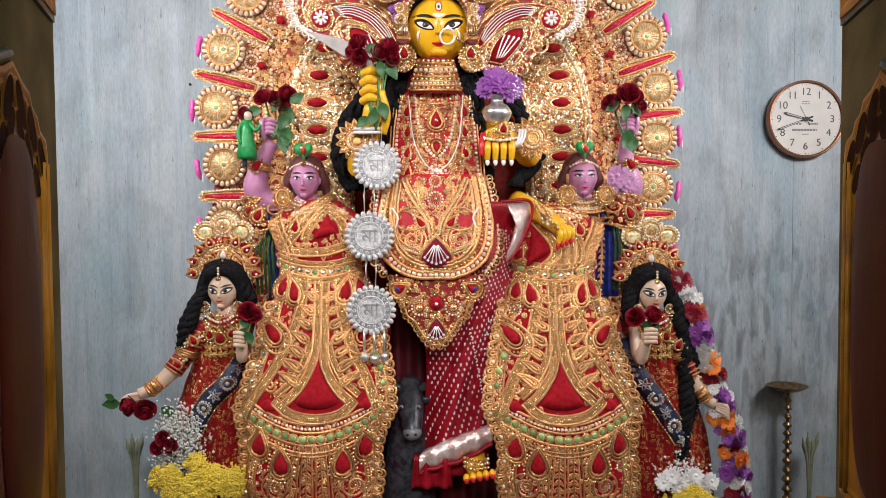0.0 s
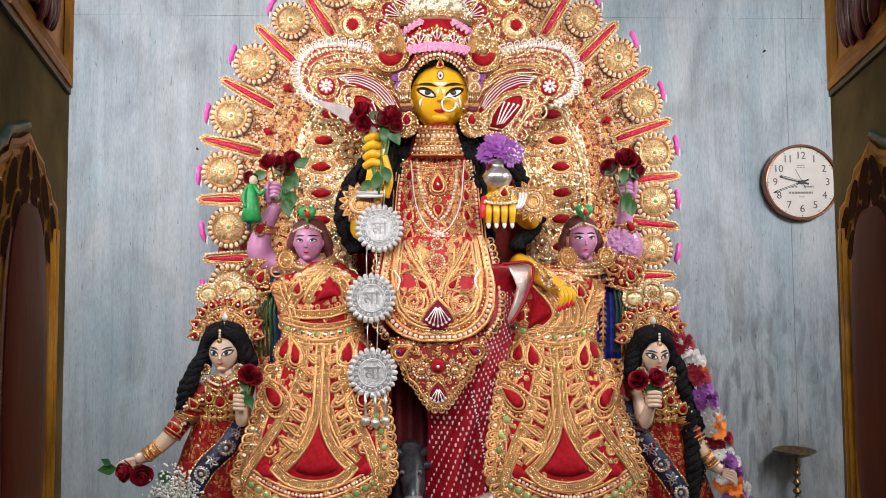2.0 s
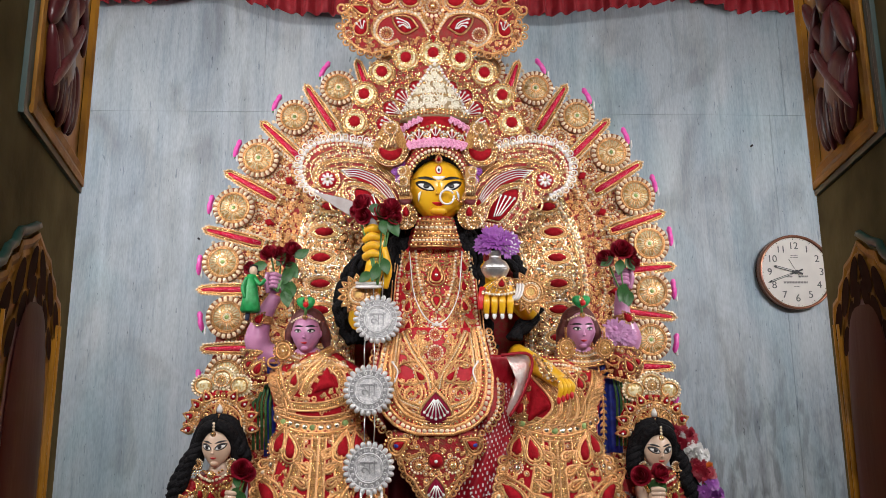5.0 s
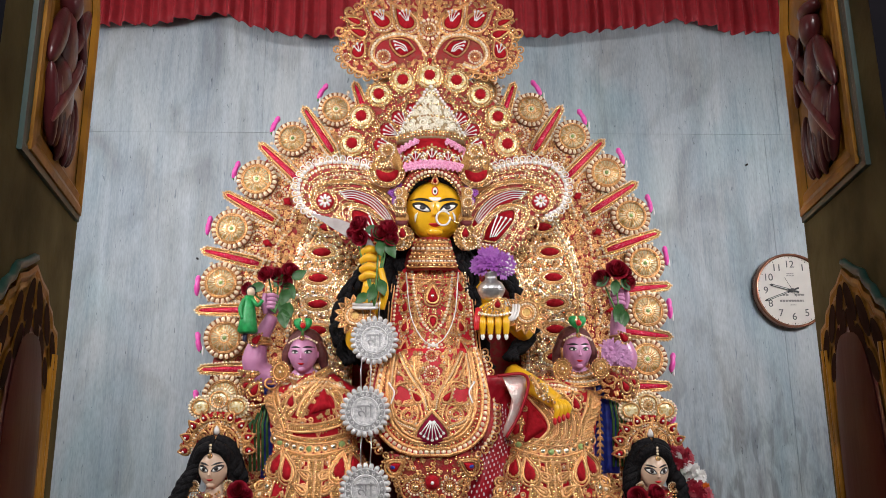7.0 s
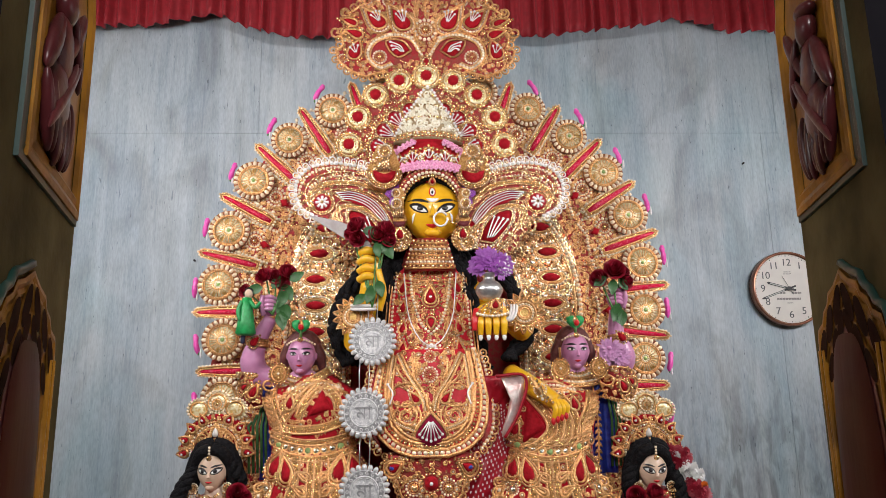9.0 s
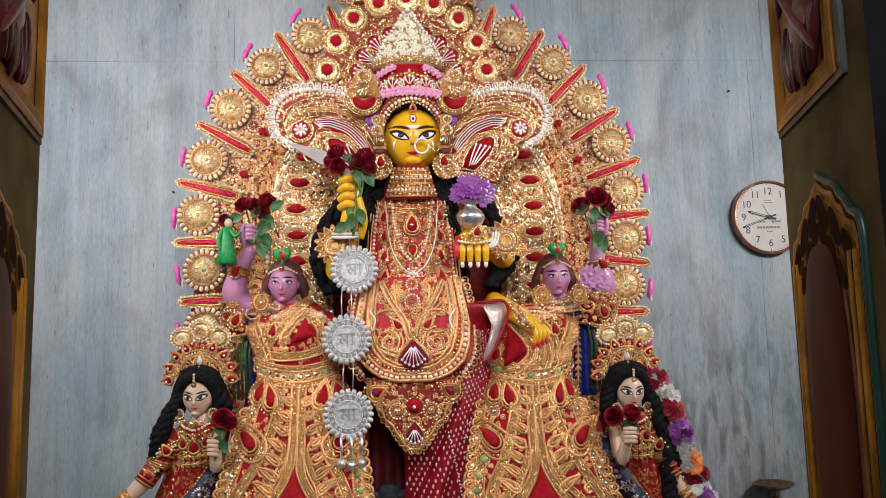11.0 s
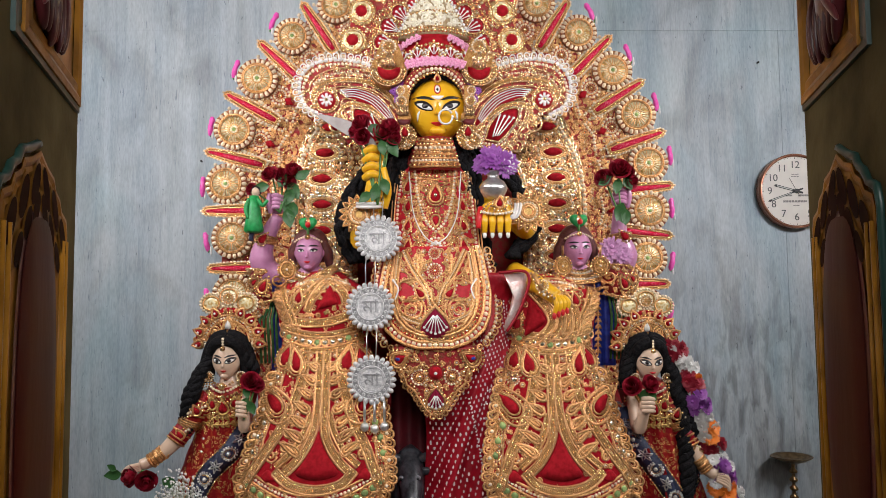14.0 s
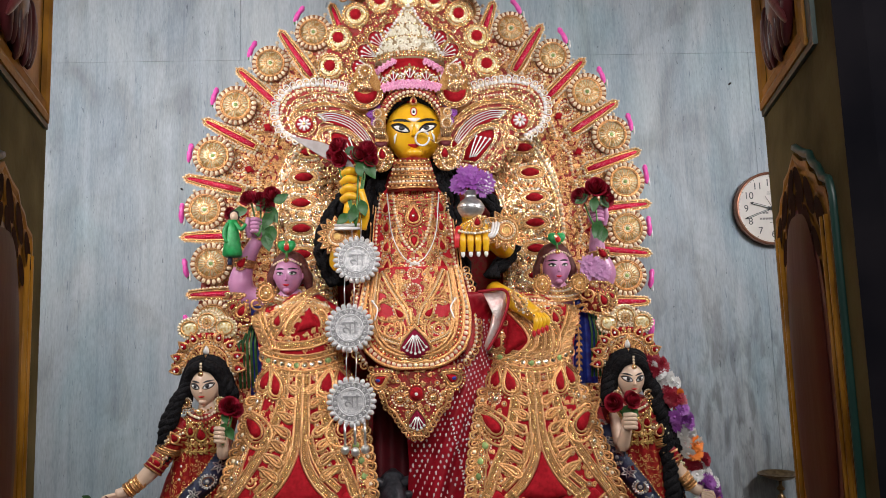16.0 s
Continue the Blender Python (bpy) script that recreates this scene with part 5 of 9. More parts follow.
def wing(s):
    cx = IX
    root = thing("head_wing", "curled gold wing ornament edged with white pearls", "ornament", "head wings")
    y = 1.985
    w = Work(root, lambda x, z: y)
    m = lambda *p: [(cx + s * a_, z_) for a_, z_ in p]
    o = path(*m((0.105, 2.165), (0.20, 2.215), (0.30, 2.232), (0.375, 2.215), (0.41, 2.165), (0.398, 2.105), (0.35, 2.072), (0.315, 2.06), (0.285, 2.00), (0.24, 1.955), (0.19, 1.945), (0.13, 1.965), (0.105, 2.03)), n=6)
    a = Acc()
    slab(a, o, y, y + 0.016)
    part("board", a, GROUND, root, smooth=False)
    a = Acc()
    tube(a, np.array([(cx + s * 0.05, 2.01, 2.07), (cx + s * 0.2, 2.0, 2.1)]), 0.012, 6)
    part("strut", a, OLDGOLD, root)
    # pearl edge
    edge = path(*m((0.13, 2.185), (0.20, 2.222), (0.30, 2.24), (0.38, 2.222), (0.416, 2.168), (0.402, 2.10), (0.352, 2.066)), n=8)
    w.string(edge, 0.0145, 0.0072, False, w.pearl)
    for q in even(edge, 0.020):
        o_ = (q - np.array((cx + s * 0.26, 2.14))) / np.linalg.norm(q - np.array((cx + s * 0.26, 2.14)))
        deg_ = math.degrees(math.atan2(o_[1], o_[0])) - 90
        w.line(tear(q[0] + o_[0] * 0.007, q[1] + o_[1] * 0.007, 0.026, 0.018, deg_ + 180, n=14), 0.0019, 0.003, True, w.pearl)
        w.dot(q[0] + o_[0] * 0.009, q[1] + o_[1] * 0.009, 0.0046, w.pale, 0.003)
    w.string(edge * 1.0 - np.array((s * 0.012, 0.014)), 0.012, 0.0055, False, w.pale)
    # ribs that sweep from the face to the curl
    for k in range(6):
        g = 0.013 * k
        p = path(*m((0.110 + 0.004 * k, 2.15 - g), (0.20, 2.198 - g), (0.29, 2.212 - g * 1.1), (0.358 - g * 0.3, 2.19 - g), (0.385 - g * 0.8, 2.15 - g * 0.4), (0.372 - g, 2.108 + g * 0.2), (0.335, 2.092 + g * 0.2)), n=7)
        if k in (1, 3):
            w.string(p, 0.0105, 0.0044, False, w.pale if k == 1 else None)
        else:
            w.line(p, 0.0032)
    o1 = path(*m((0.300, 2.142), (0.245, 2.150), (0.185, 2.130), (0.140, 2.085), (0.114, 2.028), (0.136, 2.036), (0.170, 2.070), (0.215, 2.104), (0.268, 2.116)), n=4)
    w.patch(o1, RED, 0.006)
    w.line(np.vstack([o1, o1[:1]]), 0.0032, 0.006)
    for k in range(4):
        g = 0.0075 * k
        w.line(path(*m((0.285 - 0.006 * k, 2.140 - g * 0.8), (0.240, 2.142 - g), (0.188 + g * 0.3, 2.122 - g), (0.150 + g * 0.5, 2.088 - g), (0.128 + g * 0.4, 2.050 - g * 0.5)), n=6), 0.0016, 0.0115, acc=w.pearl)
        w.dot(cx + s * (0.287 - 0.006 * k), 2.140 - g * 0.8, 0.0044, w.pearl, 0.009)
    # broad bright bands that sweep round the red feathers
    w.braid(path(*m((0.104, 2.062), (0.138, 2.120), (0.195, 2.163), (0.270, 2.176), (0.340, 2.166), (0.374, 2.132), (0.362, 2.090)), n=8), 0.013, 2)
    w.braid(path(*m((0.112, 1.995), (0.150, 2.050), (0.205, 2.090), (0.262, 2.100), (0.292, 2.076), (0.280, 2.046)), n=8), 0.011, 2)
    # flower in the curl
    fx, fz = cx + s * 0.333, 2.112
    w.patch(arc(fx, fz, 0.027, 0, 360, 21)[:-1], RED, 0.004)
    w.string(arc(fx, fz, 0.030, 0, 360, 25)[:-1], 0.009, 0.0048, True)
    w.line(arc(fx, fz, 0.037, 0, 360, 25)[:-1], 0.0034, 0.002, True)
    for k in range(8):
        t = math.radians(45 * k)
        w.line(np.array([(fx + 0.004 * math.cos(t), fz + 0.004 * math.sin(t)), (fx + 0.020 * math.cos(t), fz + 0.020 * math.sin(t))]), 0.0048, 0.006, acc=w.pearl)
    w.dot(fx, fz, 0.006, None, 0.009)
    # lower drop with white threads and a scroll
    o2 = path(*m((0.155, 1.992), (0.17, 2.035), (0.205, 2.072), (0.245, 2.08), (0.245, 2.05), (0.215, 2.008), (0.185, 1.98)), n=5)[:-1]
    w.patch(o2, RED, 0.007)
    c2 = o2.mean(0)
    w.line(c2 + (o2 - c2) * 1.1, 0.0034, 0.006, True)
    w.string(c2 + (o2 - c2) * 1.27, 0.0105, 0.0046, True, w.pale)
    for g in (0.0, 0.010):
        w.line(path(*m((0.135 - g, 1.98), (0.152 - g, 2.045 + g), (0.20, 2.095 + g), (0.272 + g, 2.105 + g), (0.272 + g, 2.055), (0.235 + g, 1.995), (0.19, 1.953 - g)), n=6), 0.0032)
    for k in range(4):
        w.line(path(*m((0.172 + 0.006 * k, 1.995 + 0.001 * k), (0.183 + 0.010 * k, 2.03 - 0.002 * k), (0.195 + 0.014 * k, 2.062 - 0.003 * k)), n=5), 0.0021, 0.0125, acc=w.pearl)
        w.dot(cx + s * (0.195 + 0.014 * k), 2.062 - 0.003 * k, 0.0045, w.pearl, 0.0105)
    w.line(spiral(cx + s * 0.298, 2.035, 0.03, 90, 1.6, -s, 26), 0.0042)
    w.line(spiral(cx + s * 0.245, 1.965, 0.022, 90, 1.5, -s, 20), 0.0036)
    w.dot(cx + s * 0.298, 2.035, 0.010)
    w.filler(lambda x, z: within(x, z, o), (min(o[:, 0]), max(o[:, 0]), 1.94, 2.24), 0.0150, 12, 0.0074)
    w.done(PALEGOLD)


for s in (-1, 1):
    wing(s)


# ---- the large image: one plain mesh of the statue, then what it wears ----
def limb(acc, pts, radii, slot=0, seg=12):
    p = path(*pts, n=6)
    tube(acc, p, np.interp(np.linspace(0, 1, len(p)), np.linspace(0, 1, len(radii)), radii), seg, slot=slot)


def painted(acc, c, r, outline, slot, off=0.0006, rise=0.0008):
    """A painted mark that hugs the front of an ellipsoid c, r."""
    def f(x, z):
        q = 1 - ((x - c[0]) / r[0]) ** 2 - ((z - c[2]) / r[2]) ** 2
        return c[1] - r[1] * math.sqrt(max(0.0, q))
    puff(acc, outline, f, off, rise, 1, slot)


def oval(cx, cz, rx, rz, deg=0, n=14):
    t = np.linspace(0, 2 * math.pi, n, endpoint=False)
    return turned(np.stack([rx * np.cos(t), rz * np.sin(t)], 1), cx, cz, deg)


def almond(cx, cz, rx, rz, deg=0):
    t = np.linspace(0, 2 * math.pi, 16, endpoint=False)
    return turned(np.stack([rx * np.cos(t), rz * np.sin(t) * np.abs(np.sin(t)) ** 0.4], 1), cx, cz, deg)


def strip(p, w):
    p = np.asarray(p, float)
    t = np.gradient(p, axis=0)
    t /= np.linalg.norm(t, axis=1)[:, None]
    n = np.stack([-t[:, 1], t[:, 0]], 1)
    k = np.sin(np.linspace(0.15, math.pi - 0.15, len(p)))[:, None]
    return np.vstack([p + n * w * k, (p - n * w * k)[::-1]])


def face(acc, c, r, s_skin, s_white, s_black, s_lip, jaw=0.25, eye=1.0, slant=15, eye_z=0.10, fine=1.0):
    """A plain painted statue face on an egg-shaped head."""
    def egg(x, y, z):
        k = 1 - jaw * max(0, -z) ** 1.5
        return x * k, y, z
    ellipsoid(acc, c, r, 26, 18, s_skin, egg)
    w, h = r[0], r[2]
    mz = -0.53 if eye_z < 0 else -0.45
    for s in (-1, 1):
        ex, ez = c[0] + s * w * 0.43, c[2] + h * eye_z
        painted(acc, c, r, almond(ex + s * w * 0.03, ez + h * 0.02, w * 0.40 * eye, h * 0.16 * eye * fine, s * slant), s_black, 0.0006, 0.0004)
        painted(acc, c, r, almond(ex + s * w * 0.01, ez - h * 0.012, w * 0.31 * eye, h * 0.086 * eye * fine, s * (slant - 2)), s_white, 0.0014, 0.0004)
        painted(acc, c, r, oval(ex - s * w * 0.02, ez + h * 0.01, w * 0.125 * eye, h * 0.100 * eye * fine), s_black, 0.0024, 0.0004)
        painted(acc, c, r, strip(path((ex - s * w * 0.34, ez + h * (0.255 - 0.0033 * slant)), (ex, ez + h * 0.262), (ex + s * w * 0.42, ez + h * (0.215 + 0.0033 * slant))), h * 0.046), s_black)
        ellipsoid(acc, (c[0] + s * w * 0.97, c[1] + r[1] * 0.1, c[2] + h * 0.02), (w * 0.12, w * 0.16, h * 0.2), 8, 6, s_skin)
    nose = [(c[0], c[1] - r[1] * 0.96, c[2] + h * 0.06), (c[0], c[1] - r[1] * 1.04, c[2] + h * (mz + 0.36)), (c[0], c[1] - r[1] * 1.07, c[2] + h * (mz + 0.22))]
    limb(acc, nose, (w * 0.04, w * 0.08, w * 0.12), s_skin, 8)
    cc = (c[0], c[1], c[2])
    rr = (r[0] * (1 - jaw * 0.25), r[1], r[2])
    painted(acc, cc, rr, strip(path((c[0] - w * 0.22, c[2] + h * mz), (c[0], c[2] + h * (mz - 0.04)), (c[0] + w * 0.22, c[2] + h * mz)), h * 0.055), s_lip, 0.0006, 0.003)
    ellipsoid(acc, (c[0], c[1] - r[1] * 0.62, c[2] - h * 0.74), (w * 0.28, r[1] * 0.25, h * 0.14), 10, 8, s_skin)


def fist(acc, x, y, z, s, slot, n=4, w=0.062, down=True, l=0.05, r=0.0085, nail=None):
    """A simple closed palm with n finger rolls."""
    ellipsoid(acc, (x, y + 0.012, z + l * 0.45), (w * 0.55, 0.022, l * 0.55), 12, 8, slot)
    for k in range(n):
        fx = x + (k - (n - 1) / 2) * w / n * 1.05
        limb(acc, [(fx, y - 0.006, z + l * 0.35), (fx, y - 0.016, z - l * 0.05), (fx, y - 0.010, z - l * 0.55)], (r, r * 1.08, r * 0.8), slot, 8)
        if nail is not None:
            ellipsoid(acc, (fx, y - 0.014, z - l * 0.66), (r * 0.6, r * 0.5, r * 1.0), 6, 5, nail)


def goddess():
    a = Acc()
    # slots: yellow, white, black, red, pale lilac
    c, r = (-0.021, 1.985, 2.078), (0.089, 0.078, 0.099)
    face(a, c, r, 0, 1, 2, 3, 0.20, 0.90, 28, -0.04, 0.90)
    # third eye, white marks between the brows and down the cheeks
    painted(a, c, r, oval(-0.021, 2.126, 0.0105, 0.0165), 3, 0.0006, 0.001)
    painted(a, c, r, oval(-0.021, 2.126, 0.0075, 0.0130), 1, 0.0014, 0.001)
    painted(a, c, r, oval(-0.021, 2.124, 0.0034, 0.0055), 2, 0.0028, 0.0006)
    painted(a, c, r, strip(path((-0.040, 2.103), (-0.021, 2.098), (-0.002, 2.103)), 0.006), 1, 0.0004, 0.0006)
    for s in (-1, 1):
        painted(a, c, r, strip(path((-0.021 + s * 0.052, 2.062), (-0.021 + s * 0.058, 2.052), (-0.021 + s * 0.060, 2.034)), 0.0036), 1, 0.0006, 0.0006)
    limb(a, [(-0.021, 2.02, 2.02), (-0.023, 2.02, 1.92), (-0.026, 2.04, 1.80), (-0.03, 2.04, 1.5), (-0.03, 2.06, 1.2)], (0.045, 0.05, 0.10, 0.11, 0.04), 0, 16)
    limb(a, [(-0.0, 2.16, 1.25), (0.0, 2.165, 0.9), (0.0, 2.165, 0.42)], (0.05, 0.035, 0.035), 0, 12)
    limb(a, [(0.06, 2.0, 1.2), (0.08, 1.99, 0.98), (0.075, 1.95, 0.86)], (0.05, 0.045, 0.03), 0, 12)
    # raised arm with the fist that holds the sword and roses
    limb(a, [(-0.13, 2.07, 1.86), (-0.24, 2.05, 1.74), (-0.252, 1.98, 1.685), (-0.225, 1.93, 1.76), (-0.205, 1.905, 1.85)], (0.04, 0.038, 0.034, 0.027, 0.025), 0, 12)
    for k, z in enumerate((1.938, 1.914, 1.888, 1.864)):
        limb(a, [(-0.188, 1.905, z - 0.002), (-0.213, 1.878, z + 0.002), (-0.236, 1.898, z - 0.006)], (0.011, 0.013, 0.011), 0, 8)
    ellipsoid(a, (-0.205, 1.91, 1.90), (0.032, 0.022, 0.055), 12, 8, 0)
    limb(a, [(-0.18, 1.90, 1.77), (-0.168, 1.888, 1.82), (-0.180, 1.884, 1.885)], (0.012, 0.012, 0.009), 0, 8)
    # lowered arm, fingers hanging
    limb(a, [(0.08, 2.07, 1.86), (0.21, 2.06, 1.76), (0.245, 2.0, 1.715), (0.205, 1.93, 1.745), (0.15, 1.89, 1.765)], (0.04, 0.036, 0.032, 0.026, 0.022), 0, 12)
    fist(a, 0.143, 1.885, 1.728, 1, 0, 4, 0.085, True, 0.062, 0.0102, 4)
    limb(a, [(0.102, 1.88, 1.765), (0.094, 1.868, 1.735), (0.092, 1.866, 1.705)], (0.011, 0.0095, 0.007), 3, 8)
    # second lowered limb at the side
    limb(a, [(0.21, 2.0, 1.585), (0.24, 1.93, 1.56), (0.275, 1.895, 1.535), (0.312, 1.872, 1.505)], (0.03, 0.029, 0.026, 0.023), 0, 12)
    for k in range(4):
        limb(a, [(0.300 + 0.010 * k, 1.864, 1.512 - 0.002 * k), (0.308 + 0.011 * k, 1.850, 1.486 + 0.002 * k), (0.302 + 0.012 * k, 1.855, 1.458 + 0.005 * k)], (0.0095, 0.0082, 0.0064), 0, 8)
        ellipsoid(a, (0.301 + 0.012 * k, 1.850, 1.454 + 0.005 * k), (0.0066, 0.006, 0.0105), 6, 5, 3)
    # foot below the hem
    limb(a, [(0.075, 1.95, 0.87), (0.07, 1.90, 0.845), (0.08, 1.86, 0.825)], (0.032, 0.034, 0.026), 0, 12)
    for k in range(5):
        ellipsoid(a, (0.044 + 0.018 * k, 1.835, 0.818 + 0.003 * k), (0.010, 0.018, 0.012), 8, 6, 0)
        ellipsoid(a, (0.044 + 0.018 * k, 1.821, 0.815 + 0.003 * k), (0.0075, 0.006, 0.008), 6, 5, 3)
    solo("goddess_statue", a, [SKIN, WHITE, BLACK, LIP, WHITE], "glossy yellow painted clay goddess statue in rich dress", "statue")


goddess()


def hair_locks():
    root = thing("hair_locks", "thick black woollen hair of the large statue", "hair")
    rnd = random.Random(3)
    for s, pts in ((-1, ((-0.125, 2.0, 1.98), (-0.15, 1.99, 1.88), (-0.16, 1.99, 1.78), (-0.15, 1.985, 1.66), (-0.14, 1.98, 1.58))),
                   (-1, ((-0.10, 2.03, 2.0), (-0.22, 2.06, 1.92), (-0.29, 2.06, 1.82), (-0.31, 2.06, 1.72), (-0.27, 2.05, 1.62))),
                   (1, ((0.055, 2.0, 1.98), (0.075, 1.985, 1.90), (0.085, 1.98, 1.80), (0.10, 1.985, 1.70), (0.12, 1.98, 1.60))),
                   (1, ((0.05, 2.03, 2.0), (0.17, 2.06, 1.92), (0.245, 2.06, 1.82), (0.275, 2.05, 1.72), (0.20, 2.0, 1.63)))):
        a = Acc()
        p = path(*pts, n=10)
        for k in range(16):
            o = np.array([rnd.uniform(-0.022, 0.022), rnd.uniform(-0.014, 0.014), 0])
            ph = rnd.uniform(0, 6)
            q = p + o + np.stack([0.006 * np.sin(np.arange(len(p)) * 0.9 + ph), 0.005 * np.cos(np.arange(len(p)) * 1.1 + ph), np.zeros(len(p))], 1)
            tube(a, q, 0.0095 + 0.003 * np.sin(np.arange(len(p)) * 1.7 + ph), 6)
        part("lock", a, HAIR, root, kind="stuff")


hair_locks()


# bodice and apron
def front(x, z):
    """The front of the large image's dress."""
    y = np.interp(z, [1.15, 1.30, 1.45, 1.60, 1.80, 1.92, 1.99], [1.86, 1.85, 1.845, 1.87, 1.925, 1.945, 1.955])
    half = np.interp(z, [1.15, 1.4, 1.6, 1.9], [0.14, 0.18, 0.14, 0.12])
    return float(y + 0.05 * min(1.4, ((x + 0.03) / half) ** 2))


def bodice():
    cx = -0.03
    root = thing("bodice", "long red bodice panel worked with gold beads and cords", "dress panel")
    lf = table([(1.56, -0.135), (1.65, -0.128), (1.80, -0.118), (1.88, -0.105), (1.905, -0.075), (1.99, -0.055)])
    a = Acc()
    sheet(a, np.linspace(1.56, 1.985, 22), lambda z: cx + lf(z), lambda z: cx - lf(z), front, 2.06, 20)
    part("panel", a, REDSATIN, root, "red satin panel")
    w = Work(root, front)
    # collar of beads
    for k in range(7):
        z = 1.978 - 0.0125 * k
        hw = 0.048 + 0.004 * k
        w.f = lambda x, z: front(x, z) - 0.012 - 0.03 * max(0, 1 - ((x - cx) / 0.08) ** 2)
        w.string(np.array([(cx + u * hw, z - 0.006 * (1 - u * u)) for u in np.linspace(-1, 1, 16)]), 0.0105 if k % 2 else 0.0135, 0.005 if k % 2 else 0.0062, False, w.pale if k in (2, 5) else None)
        w.line(np.array([(cx + u * hw, z - 0.006 - 0.006 * (1 - u * u)) for u in np.linspace(-1, 1, 12)]), 0.0032)
    a = Acc()
    sheet(a, np.linspace(1.888, 1.985, 5), lambda z: cx - 0.045 - (1.985 - z) * 0.35, lambda z: cx + 0.045 + (1.985 - z) * 0.35, lambda x, z: w.f(x, z) + 0.003, 2.02, 12)
    part("collar", a, GROUND, root, "stiff gold collar")
    w.rosette(cx, 1.935, 0.018)
    w.f = front
    # neckline
    w.string(np.array([(cx + u, 1.89 - 0.02 * (1 - (u / 0.1) ** 2)) for u in np.linspace(-0.1, 0.1, 24)]), 0.012, 0.0056)
    for k in range(3):
        w.line(np.array([(cx + u, 1.878 - 0.012 * k - 0.02 * (1 - (u / 0.1) ** 2)) for u in np.linspace(-0.1, 0.1, 24)]), 0.003)
    # side borders
    for s in (-1, 1):
        e = np.array([(cx - s * lf(z) * -1 * 0.93, z) for z in np.linspace(1.57, 1.88, 24)])
        w.string(e, 0.0125, 0.0056, False, w.pale)
        w.double(e - np.array((s * 0.014, 0)), 0.009, 0.0028)
        for z in (1.84, 1.78, 1.72, 1.66, 1.60):
            w.paisley(cx + s * 0.078, z, 0.05, 0.034, s * 30, s * 0.3, 1, None, False)
        w.vine(path((cx + s * 0.045, 1.86), (cx + s * 0.052, 1.75), (cx + s * 0.035, 1.62)), 0.022, 0.02)
        # white and gold necklaces
        for k, (wd, zb) in enumerate(((0.05, 1.70), (0.065, 1.66), (0.082, 1.63))):
            p = path((cx + s * wd * 1.2, 1.885), (cx + s * wd, zb + 0.10), (cx + s * wd * 0.55, zb + 0.03), (cx, zb))
            if k == 1:
                w.line(p, 0.0019, 0.008, acc=w.pearl)
            else:
                w.string(p, 0.0105, 0.0048, False, w.bead if k else w.pale, 0.004)
    w.gem(cx, 1.815, 0.046, 0.030, 0, 0, 2)
    w.patch(oval(cx, 1.81, 0.006, 0.008), MIRROR, 0.004, "mirror", 0.008)
    w.rosette(cx, 1.655, 0.026)
    for k in range(8):
        t = math.radians(45 * k)
        w.dot(cx + 0.013 * math.cos(t), 1.655 + 0.013 * math.sin(t), 0.006, w.pearl, 0.002)
    for s in (-1, 1):
        w.rosette(cx + s * 0.05, 1.685, 0.016)
        w.rosette(cx + s * 0.075, 1.755, 0.014)
        w.rosette(cx + s * 0.03, 1.60, 0.015)
    w.gem(cx, 1.73, 0.03, 0.02, 180, 0, 1)
    w.filler(lambda x, z: abs(x - cx) < -lf(z) * 0.92, (cx - 0.13, cx + 0.13, 1.565, 1.885), 0.0145, 21, 0.0080)
    w.done()


bodice()


